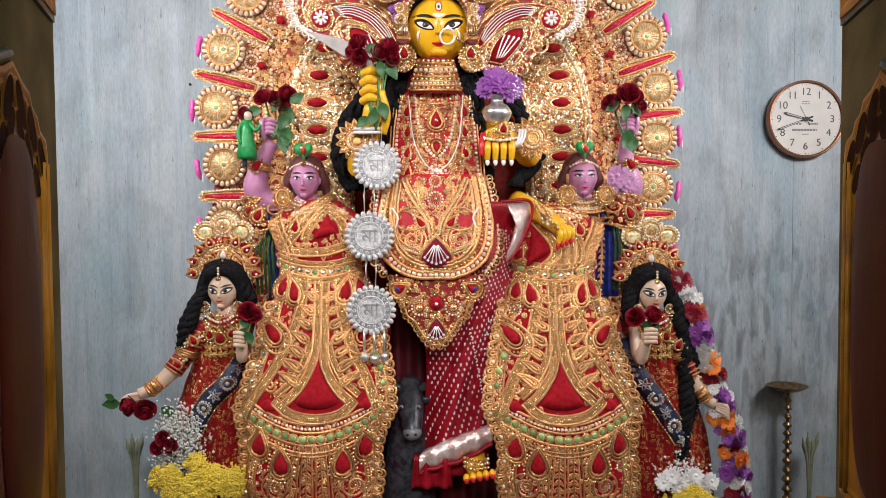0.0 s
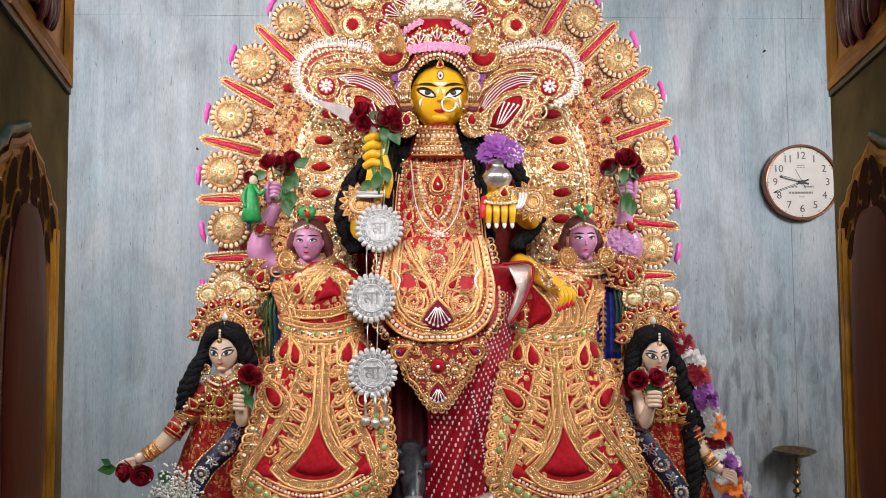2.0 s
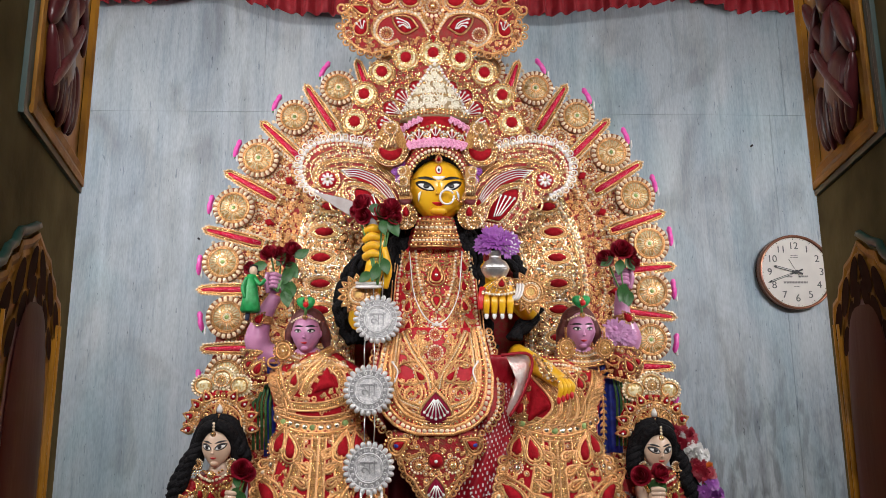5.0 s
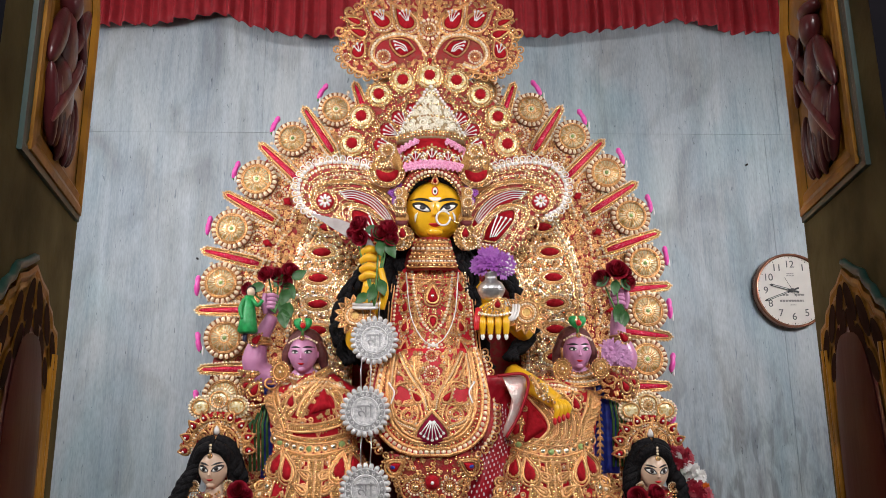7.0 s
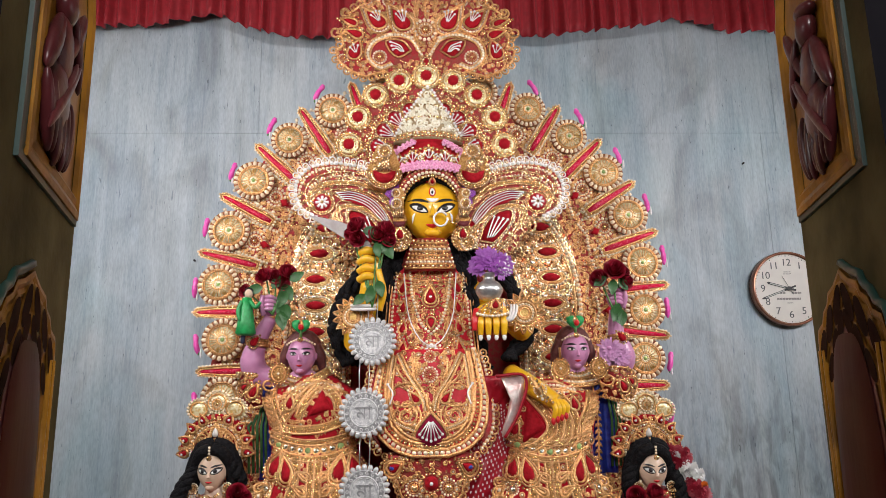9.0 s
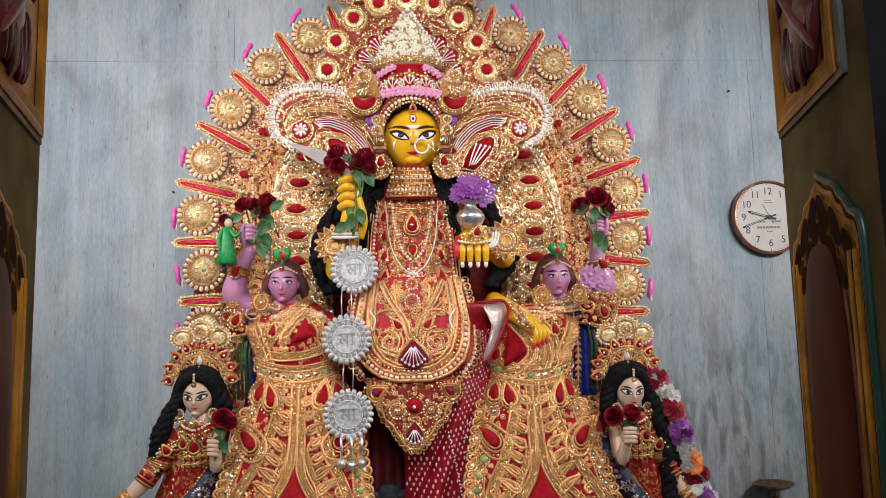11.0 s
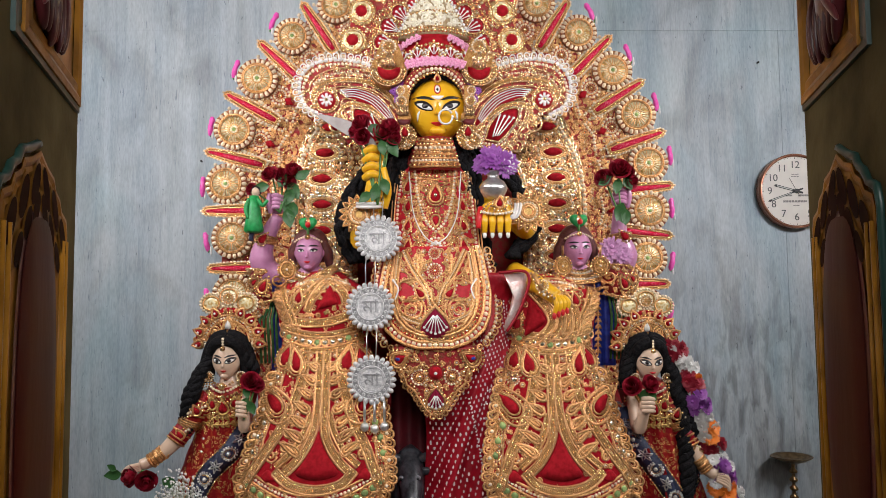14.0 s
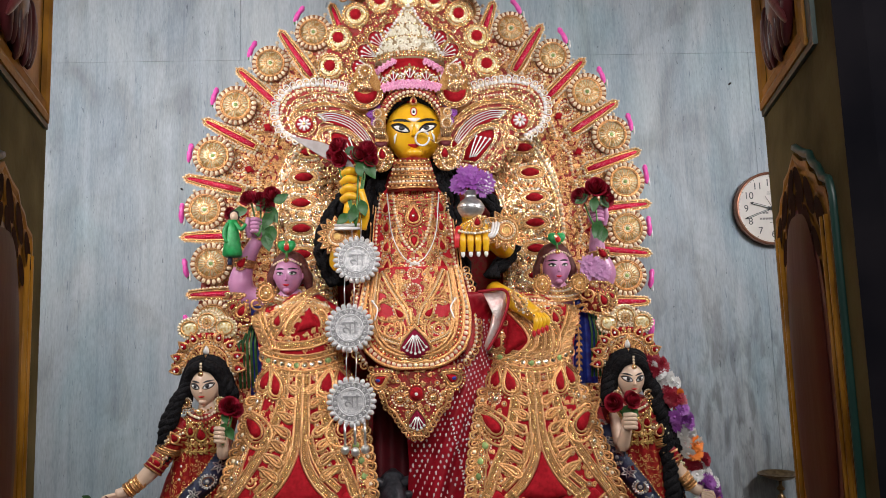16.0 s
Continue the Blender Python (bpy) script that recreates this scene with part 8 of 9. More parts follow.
# ---- medallions, cuffs, earrings, sword ----
def medallion(x, y, z, drops=False):
    root = thing("silver_medallion", "round pressed silver medallion with a petalled rim and script", "medallion", "silver medallions")
    R = 0.066
    a = Acc()
    o = [(x + (R * 0.90 + 0.0055 * math.cos(24 * t)) * math.cos(t), z + (R * 0.90 + 0.0055 * math.cos(24 * t)) * math.sin(t)) for t in np.linspace(0, 2 * math.pi, 192, endpoint=False)]
    slab(a, o, y, y + 0.003)
    part("disc", a, SILVERPALE, root, smooth=False)
    for k in range(24):
        t = 2 * math.pi * k / 24
        b = Acc()
        puff(b, oval(x + R * 0.90 * math.cos(t), z + R * 0.90 * math.sin(t), 0.0095, 0.0072, math.degrees(t), 10), lambda x_, z_: y, 0.0, 0.005, 1)
        part("petal", b, SILVERPALE, root)
    w = Work(root, lambda x_, z_: y)
    ring_o, ring_i = arc(x, z, R * 0.79, 0, 360, 37)[:-1], arc(x, z, R * 0.57, 0, 360, 37)[:-1]
    b = Acc()
    b.add([(p[0], y - h, p[1]) for rg, h in ((ring_o, 0.0), (ring_o, 0.0006), (ring_i, 0.0006), (ring_i, 0.0)) for p in rg],
          [(q * 36 + i, q * 36 + (i + 1) % 36, (q + 1) * 36 + (i + 1) % 36, (q + 1) * 36 + i) for q in range(3) for i in range(36)])
    # dark gaps of the relief, painted as one flat ring
    part("chased_ring", b, RELIEFDARK, root, "chased ring with its relief's shade put into darker silver", smooth=False)
    s_acc = Acc()
    for r, th in ((0.80, 0.0022), (0.56, 0.0026), (0.50, 0.0016)):
        w.line(arc(x, z, R * r, 0, 360, 41)[:-1], th, 0.001, True, s_acc)
    for k in range(18):
        t = 2 * math.pi * k / 18
        w.line(spiral(x + R * 0.68 * math.cos(t), z + R * 0.68 * math.sin(t), R * 0.085, math.degrees(t), 1.1, 1, 10), 0.0016, 0.0008, acc=s_acc)
    part("chasing", s_acc, SILVERPALE, root, "chased scroll rings")
    cu = bpy.data.curves.new("script", "FONT")
    cu.body, cu.size, cu.align_x, cu.align_y, cu.extrude = "\u09ae\u09be", 0.050, "CENTER", "CENTER", 0.0012
    ob = new("script", cu)
    me = bpy.data.meshes.new_from_object(ob.evaluated_get(bpy.context.evaluated_depsgraph_get()))
    bpy.data.objects.remove(ob)
    # script in the darker silver, which stands in for its shadow
    me.materials.append(RELIEFDARK)
    if len(me.vertices):
        ob = new("script", me)
        ob.matrix_basis = pose(x, y - 0.002, z, 90, 0, 0)
        ob.parent = root
    b = Acc()
    for k in (-1, 1):
        tube(b, np.array([(x + k * 0.012, y, z + R * 0.9), (x + k * 0.014, y + 0.01, z + R * 0.9 + 0.05), (x + k * 0.012, y + 0.02, z + R * 0.9 + 0.085)]), 0.0016, 5)
    part("chain", b, SILVER, root)
    if drops:
        for k in (-1, 0, 1):
            b = Acc()
            xx, zz = x + 0.008 + k * 0.027, z - R * 1.05
            tube(b, np.array([(xx, y, zz + 0.012), (xx, y, zz - 0.045)]), 0.0036, 6)
            ellipsoid(b, (xx, y, zz - 0.058 - 0.006 * (k == 0)), (0.012, 0.012, 0.013), 10, 8)
            part("bell_drop", b, SILVER, root)
    return root


medallion(-0.195, 1.872, 1.679)
medallion(-0.2155, 1.838, 1.486)
medallion(-0.212, 1.828, 1.286, True)


def cuff(x, y, z, r=0.05):
    root = thing("petal_cuff", "wide gold cuff with a rim of pointed petals", "bracelet", "petal cuffs")
    w = Work(root, lambda x_, z_: y)
    b = Acc()
    slab(b, arc(x, z, r * 0.8, 0, 360, 30)[:-1], y, y + 0.02)
    part("plate", b, OLDGOLD, root, smooth=False)
    for k in range(15):
        t = 2 * math.pi * k / 15
        b = Acc()
        puff(b, tear(x + r * 0.98 * math.cos(t), z + r * 0.98 * math.sin(t), r * 0.42, r * 0.30, math.degrees(t) - 90, 0, 12), w.f, 0.0, 0.006, 1)
        part("petal", b, GOLDBEAD, root)
        w.line(tear(x + r * 0.98 * math.cos(t), z + r * 0.98 * math.sin(t), r * 0.48, r * 0.36, math.degrees(t) - 90, 0, 12), 0.0022, closed=True)
    w.string(arc(x, z, r * 0.74, 0, 360, 40)[:-1], 0.0095, 0.0046, True)
    w.line(arc(x, z, r * 0.60, 0, 360, 30)[:-1], 0.0034, closed=True)
    w.string(arc(x, z, r * 0.5, 0, 360, 30)[:-1], 0.009, 0.0044, True, w.pale)
    for g in (0.38, 0.28):
        w.line(arc(x, z, r * g, 0, 360, 24)[:-1], 0.004, closed=True)
    w.done()


cuff(-0.252, 1.900, 1.752, 0.048)
cuff(0.240, 1.896, 1.757, 0.052)


def palm_chain():
    """Bead lattice over the back of the lowered palm."""
    root = thing("palm_ornament", "bead lattice and bangles over the statue's palm", "bracelet")
    w = Work(root, lambda x_, z_: 1.858)
    for k in range(6):
        u = (k - 2.5) / 2.5
        w.string(path((0.165 + u * 0.012, 1.792), (0.150 + u * 0.035, 1.770), (0.143 + u * 0.044, 1.748)), 0.0078, 0.004)
    w.string(np.array([(0.100, 1.752), (0.12, 1.747), (0.143, 1.745), (0.166, 1.747), (0.186, 1.752)]), 0.0085, 0.0048, False, w.pale)
    w.gem(0.152, 1.778, 0.022, 0.018, 0, 0, 1)
    b = Acc()
    for k, m in enumerate((0, 1, 2)):
        tube(b, np.array([(0.186 + 0.008 * k + 0.016 * math.cos(t), 1.90 + 0.034 * math.sin(t), 1.765 + 0.032 * math.sin(t + 0.6)) for t in np.linspace(0, 2 * math.pi, 22, endpoint=False)]), 0.0042, 6, True)
    part("bangle", b, PEARL, root, "white conch-shell bangles")
    w.f = lambda x_, z_: 1.858 - 0.35 * (x_ - 0.25)
    for k in range(3):
        w.string(np.array([(0.238 + 0.011 * k, 1.575 - 0.006 * k), (0.252 + 0.011 * k, 1.55 - 0.006 * k), (0.262 + 0.011 * k, 1.520 - 0.006 * k)]), 0.0095, 0.0054, False, w.pale if k == 1 else None)
    w.rosette(0.268, 1.540, 0.016)
    w.string(path((0.262, 1.545), (0.285, 1.52), (0.30, 1.505)), 0.009, 0.0045)
    w.line(np.array([(0.245, 1.575), (0.268, 1.525)]), 0.006)
    w.done()
    root = thing("wrist_bangle", "white bangle on the raised forearm", "bracelet")
    b = Acc()
    for g in (0, 0.010):
        tube(b, np.array([(-0.222 + 0.036 * math.cos(t), 1.905 + 0.036 * math.sin(t), 1.775 + g + 0.006 * math.sin(t)) for t in np.linspace(0, 2 * math.pi, 24, endpoint=False)]), 0.005, 6, True)
    part("ring", b, PEARL, root)
    root = thing("anklet", "gold anklet beads above the painted foot", "anklet")
    w = Work(root, lambda x_, z_: 1.845)
    for k in range(3):
        w.string(path((0.040, 0.872 - 0.012 * k), (0.07, 0.862 - 0.012 * k), (0.105, 0.868 - 0.012 * k)), 0.0095, 0.0052)
    w.done()


palm_chain()


def ear_ornament(s):
    root = thing("ear_ornament", "large round gold ear ornament with a hanging plate", "earring", "large ear ornaments")
    w = Work(root, lambda x_, z_: 1.925)
    x = IX + s * 0.098
    b = Acc()
    slab(b, arc(x, 1.985, 0.034, 0, 360, 30)[:-1], 1.926, 1.96)
    slab(b, arc(x - s * 0.004, 2.045, 0.020, 0, 360, 24)[:-1], 1.926, 1.96)
    slab(b, np.array([(x - 0.014, 2.05), (x + 0.014, 2.05), (x + 0.018, 2.14), (x - 0.014, 2.14)]), 1.926, 1.955)
    part("plate", b, WEBBING, root, smooth=False)
    w.rosette(x + s * 0.012, 1.972, 0.022)
    w.gem(x - s * 0.004, 2.0, 0.03, 0.02, 0, 0, 1)
    w.patch(np.vstack([arc(x - s * 0.002, 2.036, 0.019, 180, 360, 12)]), DARKRED, 0.006)
    w.string(arc(x, 1.985, 0.036, 0, 360, 36)[:-1], 0.0105, 0.0052, True)
    for k in range(5):
        w.line(np.array([(x - 0.012 + 0.006 * k, 2.048), (x - 0.014 + 0.007 * k, 2.078)]), 0.0032)
    w.rosette(x + s * 0.006, 2.092, 0.015)
    w.rosette(x + s * 0.008, 2.125, 0.012)
    w.filler(lambda x_, z_: math.hypot(x_ - x, z_ - 1.985) < 0.032, (x - 0.034, x + 0.034, 1.95, 2.02), 0.013, 61, 0.006)
    w.done(PALEGOLD)
    # small mauve flowers tucked behind
    root = thing("mauve_flower", "small mauve artificial flowers beside the crown", "flower", "mauve flowers")
    for k, (dx, z, r) in enumerate(((0.112, 2.105, 0.016), (0.125, 2.13, 0.014), (0.108, 2.15, 0.014))):
        bloom(root, "purple", IX + s * dx, 1.945, z, r, (s * 0.3, -1, 0.1), 50 * k)


for s in (-1, 1):
    ear_ornament(s)


def face_jewels():
    root = thing("nose_ring", "large white pearl nose ring on the statue's face", "nose ring")
    b = Acc()
    q = np.array([(0.002 + 0.020 * math.cos(t), 1.893 - 0.006 * math.sin(t), 2.036 + 0.020 * math.sin(t)) for t in np.linspace(0.5, 2 * math.pi + 0.2, 26)])
    tube(b, q, 0.0032, 7)
    part("ring", b, PEARL, root)
    b = Acc()
    tube(b, path((0.022, 1.895, 2.036), (0.043, 1.908, 2.026), (0.066, 1.925, 2.042)), 0.0022, 5)
    part("chain", b, GOLDBEAD, root)
    root = thing("brow_jewel", "small gold and red brow pendant on the forehead", "ornament")
    w = Work(root, lambda x_, z_: 1.915)
    w.gem(-0.021, 2.158, 0.015, 0.011, 0, 0, 1, None, False)
    w.string(np.array([(-0.021, 2.168), (-0.021, 2.182)]), 0.008, 0.0042, False)
    w.done()
    root = thing("black_fringe", "black painted hair edge under the crown", "hair")
    b = Acc()
    for k in range(17):
        t = math.radians(38 + 104 * k / 16)
        ellipsoid(b, (IX + 0.086 * math.cos(t), 1.93 + 0.05 * abs(math.cos(t)), 2.077 + 0.098 * math.sin(t)), (0.011, 0.012, 0.010), 8, 6)
    part("curl", b, HAIR, root)


face_jewels()


def sword():
    root = thing("sword", "curved steel sword blade behind the roses", "sword")
    b = Acc()
    o = path((-0.388, 2.052), (-0.33, 2.012), (-0.27, 1.975), (-0.21, 1.94), (-0.205, 1.965), (-0.25, 2.01), (-0.31, 2.038), n=5)[:-1]
    slab(b, o, 1.897, 1.901)
    part("blade", b, STEEL, root, smooth=False)
    b = Acc()
    tube(b, np.array([(-0.215, 1.899, 1.95), (-0.205, 1.895, 1.88), (-0.20, 1.892, 1.80)]), 0.011, 8)
    part("grip", b, OLDGOLD, root)


sword()


def doll():
    a = Acc()
    x, y, z = -0.576, 1.985, 1.77
    ellipsoid(a, (x + 0.005, y, z + 0.062), (0.013, 0.013, 0.015), 10, 8, 0)
    ellipsoid(a, (x + 0.004, y + 0.006, z + 0.066), (0.018, 0.014, 0.018), 10, 8, 1)
    v = [(0.014, 0.05), (0.018, 0.02), (0.024, -0.02), (0.030, -0.055), (0.022, -0.062)]
    lathe(a, (x, y, z), [(r * (1 + 0.0), h) for r, h in reversed(v)], 16, 2)
    limb(a, [(x + 0.012, y - 0.01, z + 0.04), (x + 0.03, y - 0.016, z + 0.02), (x + 0.045, y - 0.018, z + 0.035)], (0.006, 0.006, 0.005), 2, 7)
    limb(a, [(x - 0.012, y - 0.01, z + 0.04), (x - 0.02, y - 0.016, z + 0.01), (x - 0.012, y - 0.02, z - 0.02)], (0.006, 0.007, 0.005), 2, 7)
    limb(a, [(x - 0.006, y, z - 0.05), (x - 0.008, y, z - 0.085)], (0.008, 0.006), 3, 7)
    ob = solo("small_doll", a, [CREAM, BLACK, GREEN, NAVY], "small doll in a bright green dress tied beside the roses", "doll")


doll()


# ---- side statues ----
def side_statue(s):
    x, z = (-0.636, 1.333) if s < 0 else (0.590, 1.312)
    y = 1.93
    a = Acc()
    # slots: cream, white, black, red
    face(a, (x, y, z), (0.041, 0.042, 0.054), 0, 1, 2, 3, 0.42, 0.98, 24, 0.06)
    limb(a, [(x, y + 0.02, z - 0.035), (x, y + 0.02, z - 0.075), (x + s * 0.01, y + 0.03, z - 0.15), (x + s * 0.03, y + 0.04, z - 0.3), (x + s * 0.06, y + 0.05, 0.42)], (0.02, 0.03, 0.055, 0.07, 0.09), 0, 12)
    if s < 0:
        limb(a, [(x - 0.05, y + 0.02, z - 0.095), (-0.735, y, 1.165), (-0.768, y - 0.02, 1.118), (-0.82, y - 0.035, 1.068), (-0.858, y - 0.045, 1.052)], (0.024, 0.024, 0.024, 0.018, 0.016), 0, 10)
        for k in range(4):
            limb(a, [(-0.855, y - 0.05, 1.055 - 0.004 * k), (-0.885 - 0.004 * k, y - 0.06, 1.05 - 0.007 * k), (-0.902, y - 0.062, 1.036 - 0.007 * k)], (0.007, 0.0062, 0.005), 0, 7)
        limb(a, [(x + 0.05, y + 0.01, z - 0.10), (-0.575, y - 0.03, 1.15), (-0.572, y - 0.06, 1.205)], (0.022, 0.02, 0.015), 0, 10)
        for k in range(4):
            limb(a, [(-0.585, y - 0.078, 1.225 - 0.011 * k), (-0.572, y - 0.088, 1.226 - 0.011 * k), (-0.56, y - 0.078, 1.222 - 0.011 * k)], (0.0062, 0.0066, 0.0056), 0, 7)
    else:
        limb(a, [(x + 0.05, y + 0.02, z - 0.095), (0.665, y, 1.15), (0.70, y - 0.02, 1.07), (0.735, y - 0.03, 1.015), (0.762, y - 0.04, 0.998)], (0.024, 0.024, 0.022, 0.018, 0.016), 0, 10)
        for k in range(4):
            limb(a, [(0.76, y - 0.045, 1.0 - 0.005 * k), (0.785, y - 0.055, 0.995 - 0.008 * k), (0.792, y - 0.055, 0.975 - 0.006 * k)], (0.007, 0.0062, 0.005), 0, 7)
        limb(a, [(x - 0.045, y + 0.01, z - 0.10), (0.545, y - 0.03, 1.13), (0.552, y - 0.07, 1.185)], (0.022, 0.02, 0.015), 0, 10)
        ellipsoid(a, (0.554, y - 0.078, 1.202), (0.02, 0.014, 0.024), 10, 8, 0)
        for k in range(4):
            limb(a, [(0.538, y - 0.092, 1.222 - 0.011 * k), (0.556, y - 0.102, 1.224 - 0.011 * k), (0.572, y - 0.09, 1.220 - 0.011 * k)], (0.0066, 0.007, 0.006), 0, 7)
    solo("side_statue", a, [CREAM, WHITE, BLACK, LIP], "cream painted side statue with long black hair and red dress", "statue", group="side statues")

    # hair: crown of curls and long braids
    root = thing("long_hair", "long wavy black woollen hair of the side statue", "hair", "side statues' hair")
    def braid(pts, r, n):
        b = Acc()
        p = even(path(*pts, n=14), 0.006)
        rnd = random.Random(n)
        m = len(p)
        i = np.arange(m)
        taper = np.interp(np.linspace(0, 1, m), [0, 0.7, 1], [1, 1, 0.5])
        for k in range(3):
            ph = 2 * math.pi * k / 3
            q = p + np.stack([r * 0.62 * np.sin(i * 0.55 + ph), r * 0.5 * np.cos(i * 0.55 + ph), np.zeros(m)], 1) * taper[:, None]
            tube(b, q, r * 0.62 * taper * (1 + 0.16 * np.sin(i * 1.1 + ph)), 8)
        # loose curls round the plait
        for k in range(int(m * 0.9)):
            c = p[rnd.randrange(m)]
            ph, rr = rnd.uniform(0, 6.28), r * rnd.uniform(0.25, 0.42)
            j = np.linspace(0, rnd.uniform(3.5, 6.0), 9)
            o = np.array((r * 0.85 * math.cos(ph), -r * 0.6 * abs(math.sin(ph)), 0))
            tube(b, c + o + np.stack([rr * np.cos(j + ph), rr * 0.6 * np.sin(j * 1.3), rr * np.sin(j + ph)], 1), r * 0.13, 5)
        part("lock", b, HAIR, root, kind="stuff")
    for k in (-1, 1):
        b = Acc()
        tube(b, path((x, y - 0.022, z + 0.062), (x + k * 0.030, y - 0.018, z + 0.048), (x + k * 0.046, y + 0.0, z + 0.012), (x + k * 0.055, y + 0.01, z - 0.04), n=8), 0.017, 8)
        tube(b, path((x, y + 0.01, z + 0.075), (x + k * 0.035, y + 0.01, z + 0.06), (x + k * 0.06, y + 0.015, z + 0.0), (x + k * 0.065, y + 0.02, z - 0.06), n=8), 0.021, 8)
        part("hair_wave", b, HAIR, root)
    if s < 0:
        braid(((x - 0.05, y + 0.01, z - 0.0), (x - 0.085, y - 0.01, z - 0.06), (x - 0.105, y - 0.01, z - 0.13), (x - 0.10, y - 0.02, z - 0.20)), 0.021, 16)
        braid(((x - 0.04, y, z + 0.02), (x - 0.07, y - 0.015, z - 0.04), (x - 0.09, y - 0.015, z - 0.10), (x - 0.118, y - 0.012, z - 0.17)), 0.017, 16)
        braid(((x + 0.05, y, z + 0.02), (x + 0.072, y, z - 0.01), (x + 0.08, y + 0.01, z - 0.04)), 0.017, 8)
    else:
        braid(((x + 0.05, y, z + 0.02), (x + 0.072, y - 0.01, z - 0.06), (x + 0.085, y - 0.02, z - 0.16), (x + 0.092, y - 0.03, z - 0.28), (x + 0.085, y - 0.035, z - 0.40), (x + 0.072, y - 0.04, z - 0.47)), 0.020, 30)
        braid(((x + 0.06, y + 0.01, z), (x + 0.092, y, z - 0.08), (x + 0.112, y - 0.015, z - 0.17), (x + 0.118, y - 0.02, z - 0.27), (x + 0.105, y - 0.025, z - 0.36)), 0.017, 24)
        braid(((x - 0.05, y, z + 0.02), (x - 0.068, y, z - 0.03), (x - 0.072, y + 0.01, z - 0.07)), 0.017, 8)

    # fan crown
    root = thing("fan_crown", "small fan-shaped red and gold crown of a side statue", "crown", "side statues' crowns")
    zc, H = z + 0.068, 0.18
    f = lambda x_, z_: y + 0.01 + 1.6 * (x_ - x) ** 2
    w = Work(root, f)
    dome_ = lambda rx, rz, n=30, a0=-14: np.array([(x + rx * math.cos(math.radians(t)), zc - 0.012 + rz * math.sin(math.radians(t))) for t in np.linspace(a0, 180 - a0, n)])
    o = np.vstack([dome_(0.100, 0.097), [(x - 0.06, zc - 0.004), (x + 0.06, zc - 0.004)]])
    b = Acc()
    puff(b, o, f, 0.0, 0.004)
    part("fan", b, RED, root, "red velvet fan")
    b = Acc()
    tube(b, np.array([(x, y + 0.03, z + 0.03), (x, y + 0.035, zc + 0.13)]), 0.014, 8)
    part("back_rod", b, OLDGOLD, root)
    # foil lobes that rise above the fan
    for u, h, r in ((0.0, 0.118, 0.031), (-0.050, 0.098, 0.029), (0.050, 0.098, 0.029)):
        b = Acc()
        puff(b, oval(x + u, zc + h, r * 1.15, r, n=20), lambda x_, z_: y + 0.018, 0.0, 0.010)
        part("foil_lobe", b, PALEFOIL, root, "glittering gold foil lobe")
        w.f = lambda x_, z_: y + 0.014
        w.string(oval(x + u, zc + h, r * 1.15, r, n=24), 0.0095, 0.0045, True, w.pale)
        w.line(oval(x + u, zc + h, r * 0.8, r * 0.7, n=20), 0.0026, 0.006, closed=True)
    w.f = lambda x_, z_: y + 0.008
    w.rosette(x, zc + 0.112, 0.018)
    w.f = lambda x_, z_: f(x_, z_) - 0.004
    # pointed red stones along the rim, each with a pearl
    for k in range(9):
        d = -6 + 24 * k
        if d == 90:
            continue
        t = math.radians(d)
        px, pz = x + 0.092 * math.cos(t), zc - 0.012 + 0.090 * math.sin(t)
        w.gem(px, pz, 0.023, 0.016, d - 90, 0, 1, None, False)
        w.line(tear(px, pz, 0.036, 0.027, d - 90), 0.0028, 0.004, closed=True)
        w.dot(px, pz - 0.002, 0.0040, w.pearl, 0.010)
    for rx, rz, st in ((0.082, 0.082, "b"), (0.075, 0.075, "l"), (0.068, 0.068, "p"), (0.060, 0.060, "l")):
        p = dome_(rx, rz)
        (w.line(p, 0.0032) if st == "l" else w.string(p, 0.0085, 0.0042, False, w.pale if st == "p" else None))
    w.patch(tear(x, zc + 0.036, 0.028, 0.018, 0), PEARL, 0.006, "pale_stone")
    for g in (0.038, 0.050):
        w.line(tear(x, zc + 0.036, g, g * 0.72, 0), 0.0028, 0.002, closed=True)
    for k in (-1, 1):
        w.line(spiral(x + k * 0.034, zc + 0.020, 0.019, 90, 1.8, k, 24), 0.0034)
        w.line(spiral(x + k * 0.068, zc + 0.002, 0.015, 90, 1.6, -k, 20), 0.0032)
        w.line(spiral(x + k * 0.092, zc - 0.012, 0.014, 90, 1.5, k, 18), 0.0030)
    w.filler(lambda x_, z_: within(x_, z_, o), (x - 0.12, x + 0.12, zc - 0.02, zc + 0.10), 0.0135, 71, 0.0058)
    w.f = lambda x_, z_: y - 0.045
    w.string(np.array([(x, z + 0.066), (x, z + 0.034)]), 0.008, 0.004, False, w.pale)
    w.dot(x, z + 0.038, 0.0078)
    w.done()

    # red dress, blouse front, jewellery and dark sash
    root = thing("side_dress", "red and gold brocade dress with a navy embroidered sash", "dress", "side statues' dresses")
    cxs = table([(0.42, x + s * 0.065), (0.9, x + s * 0.055), (1.05, x + s * 0.035), (1.2, x + s * 0.012), (1.28, x)])
    hw = table([(0.42, 0.135), (0.80, 0.125), (0.95, 0.105), (1.05, 0.088), (1.12, 0.072), (1.18, 0.066), (1.23, 0.072), (1.262, 0.05)])
    g = lambda x_, z_: 1.895 + 0.05 * min(1.5, ((x_ - cxs(z_)) / hw(z_)) ** 2) + 0.004 * math.sin(x_ * 190 + z_ * 20) - 0.03 * max(0, 1.1 - z_)
    b = Acc()
    sheet(b, np.linspace(0.42, 1.258, 44), lambda z_: cxs(z_) - hw(z_), lambda z_: cxs(z_) + hw(z_), g, 2.04, 24)
    part("cloth", b, BROCADERED, root, "red silk with gold brocade")
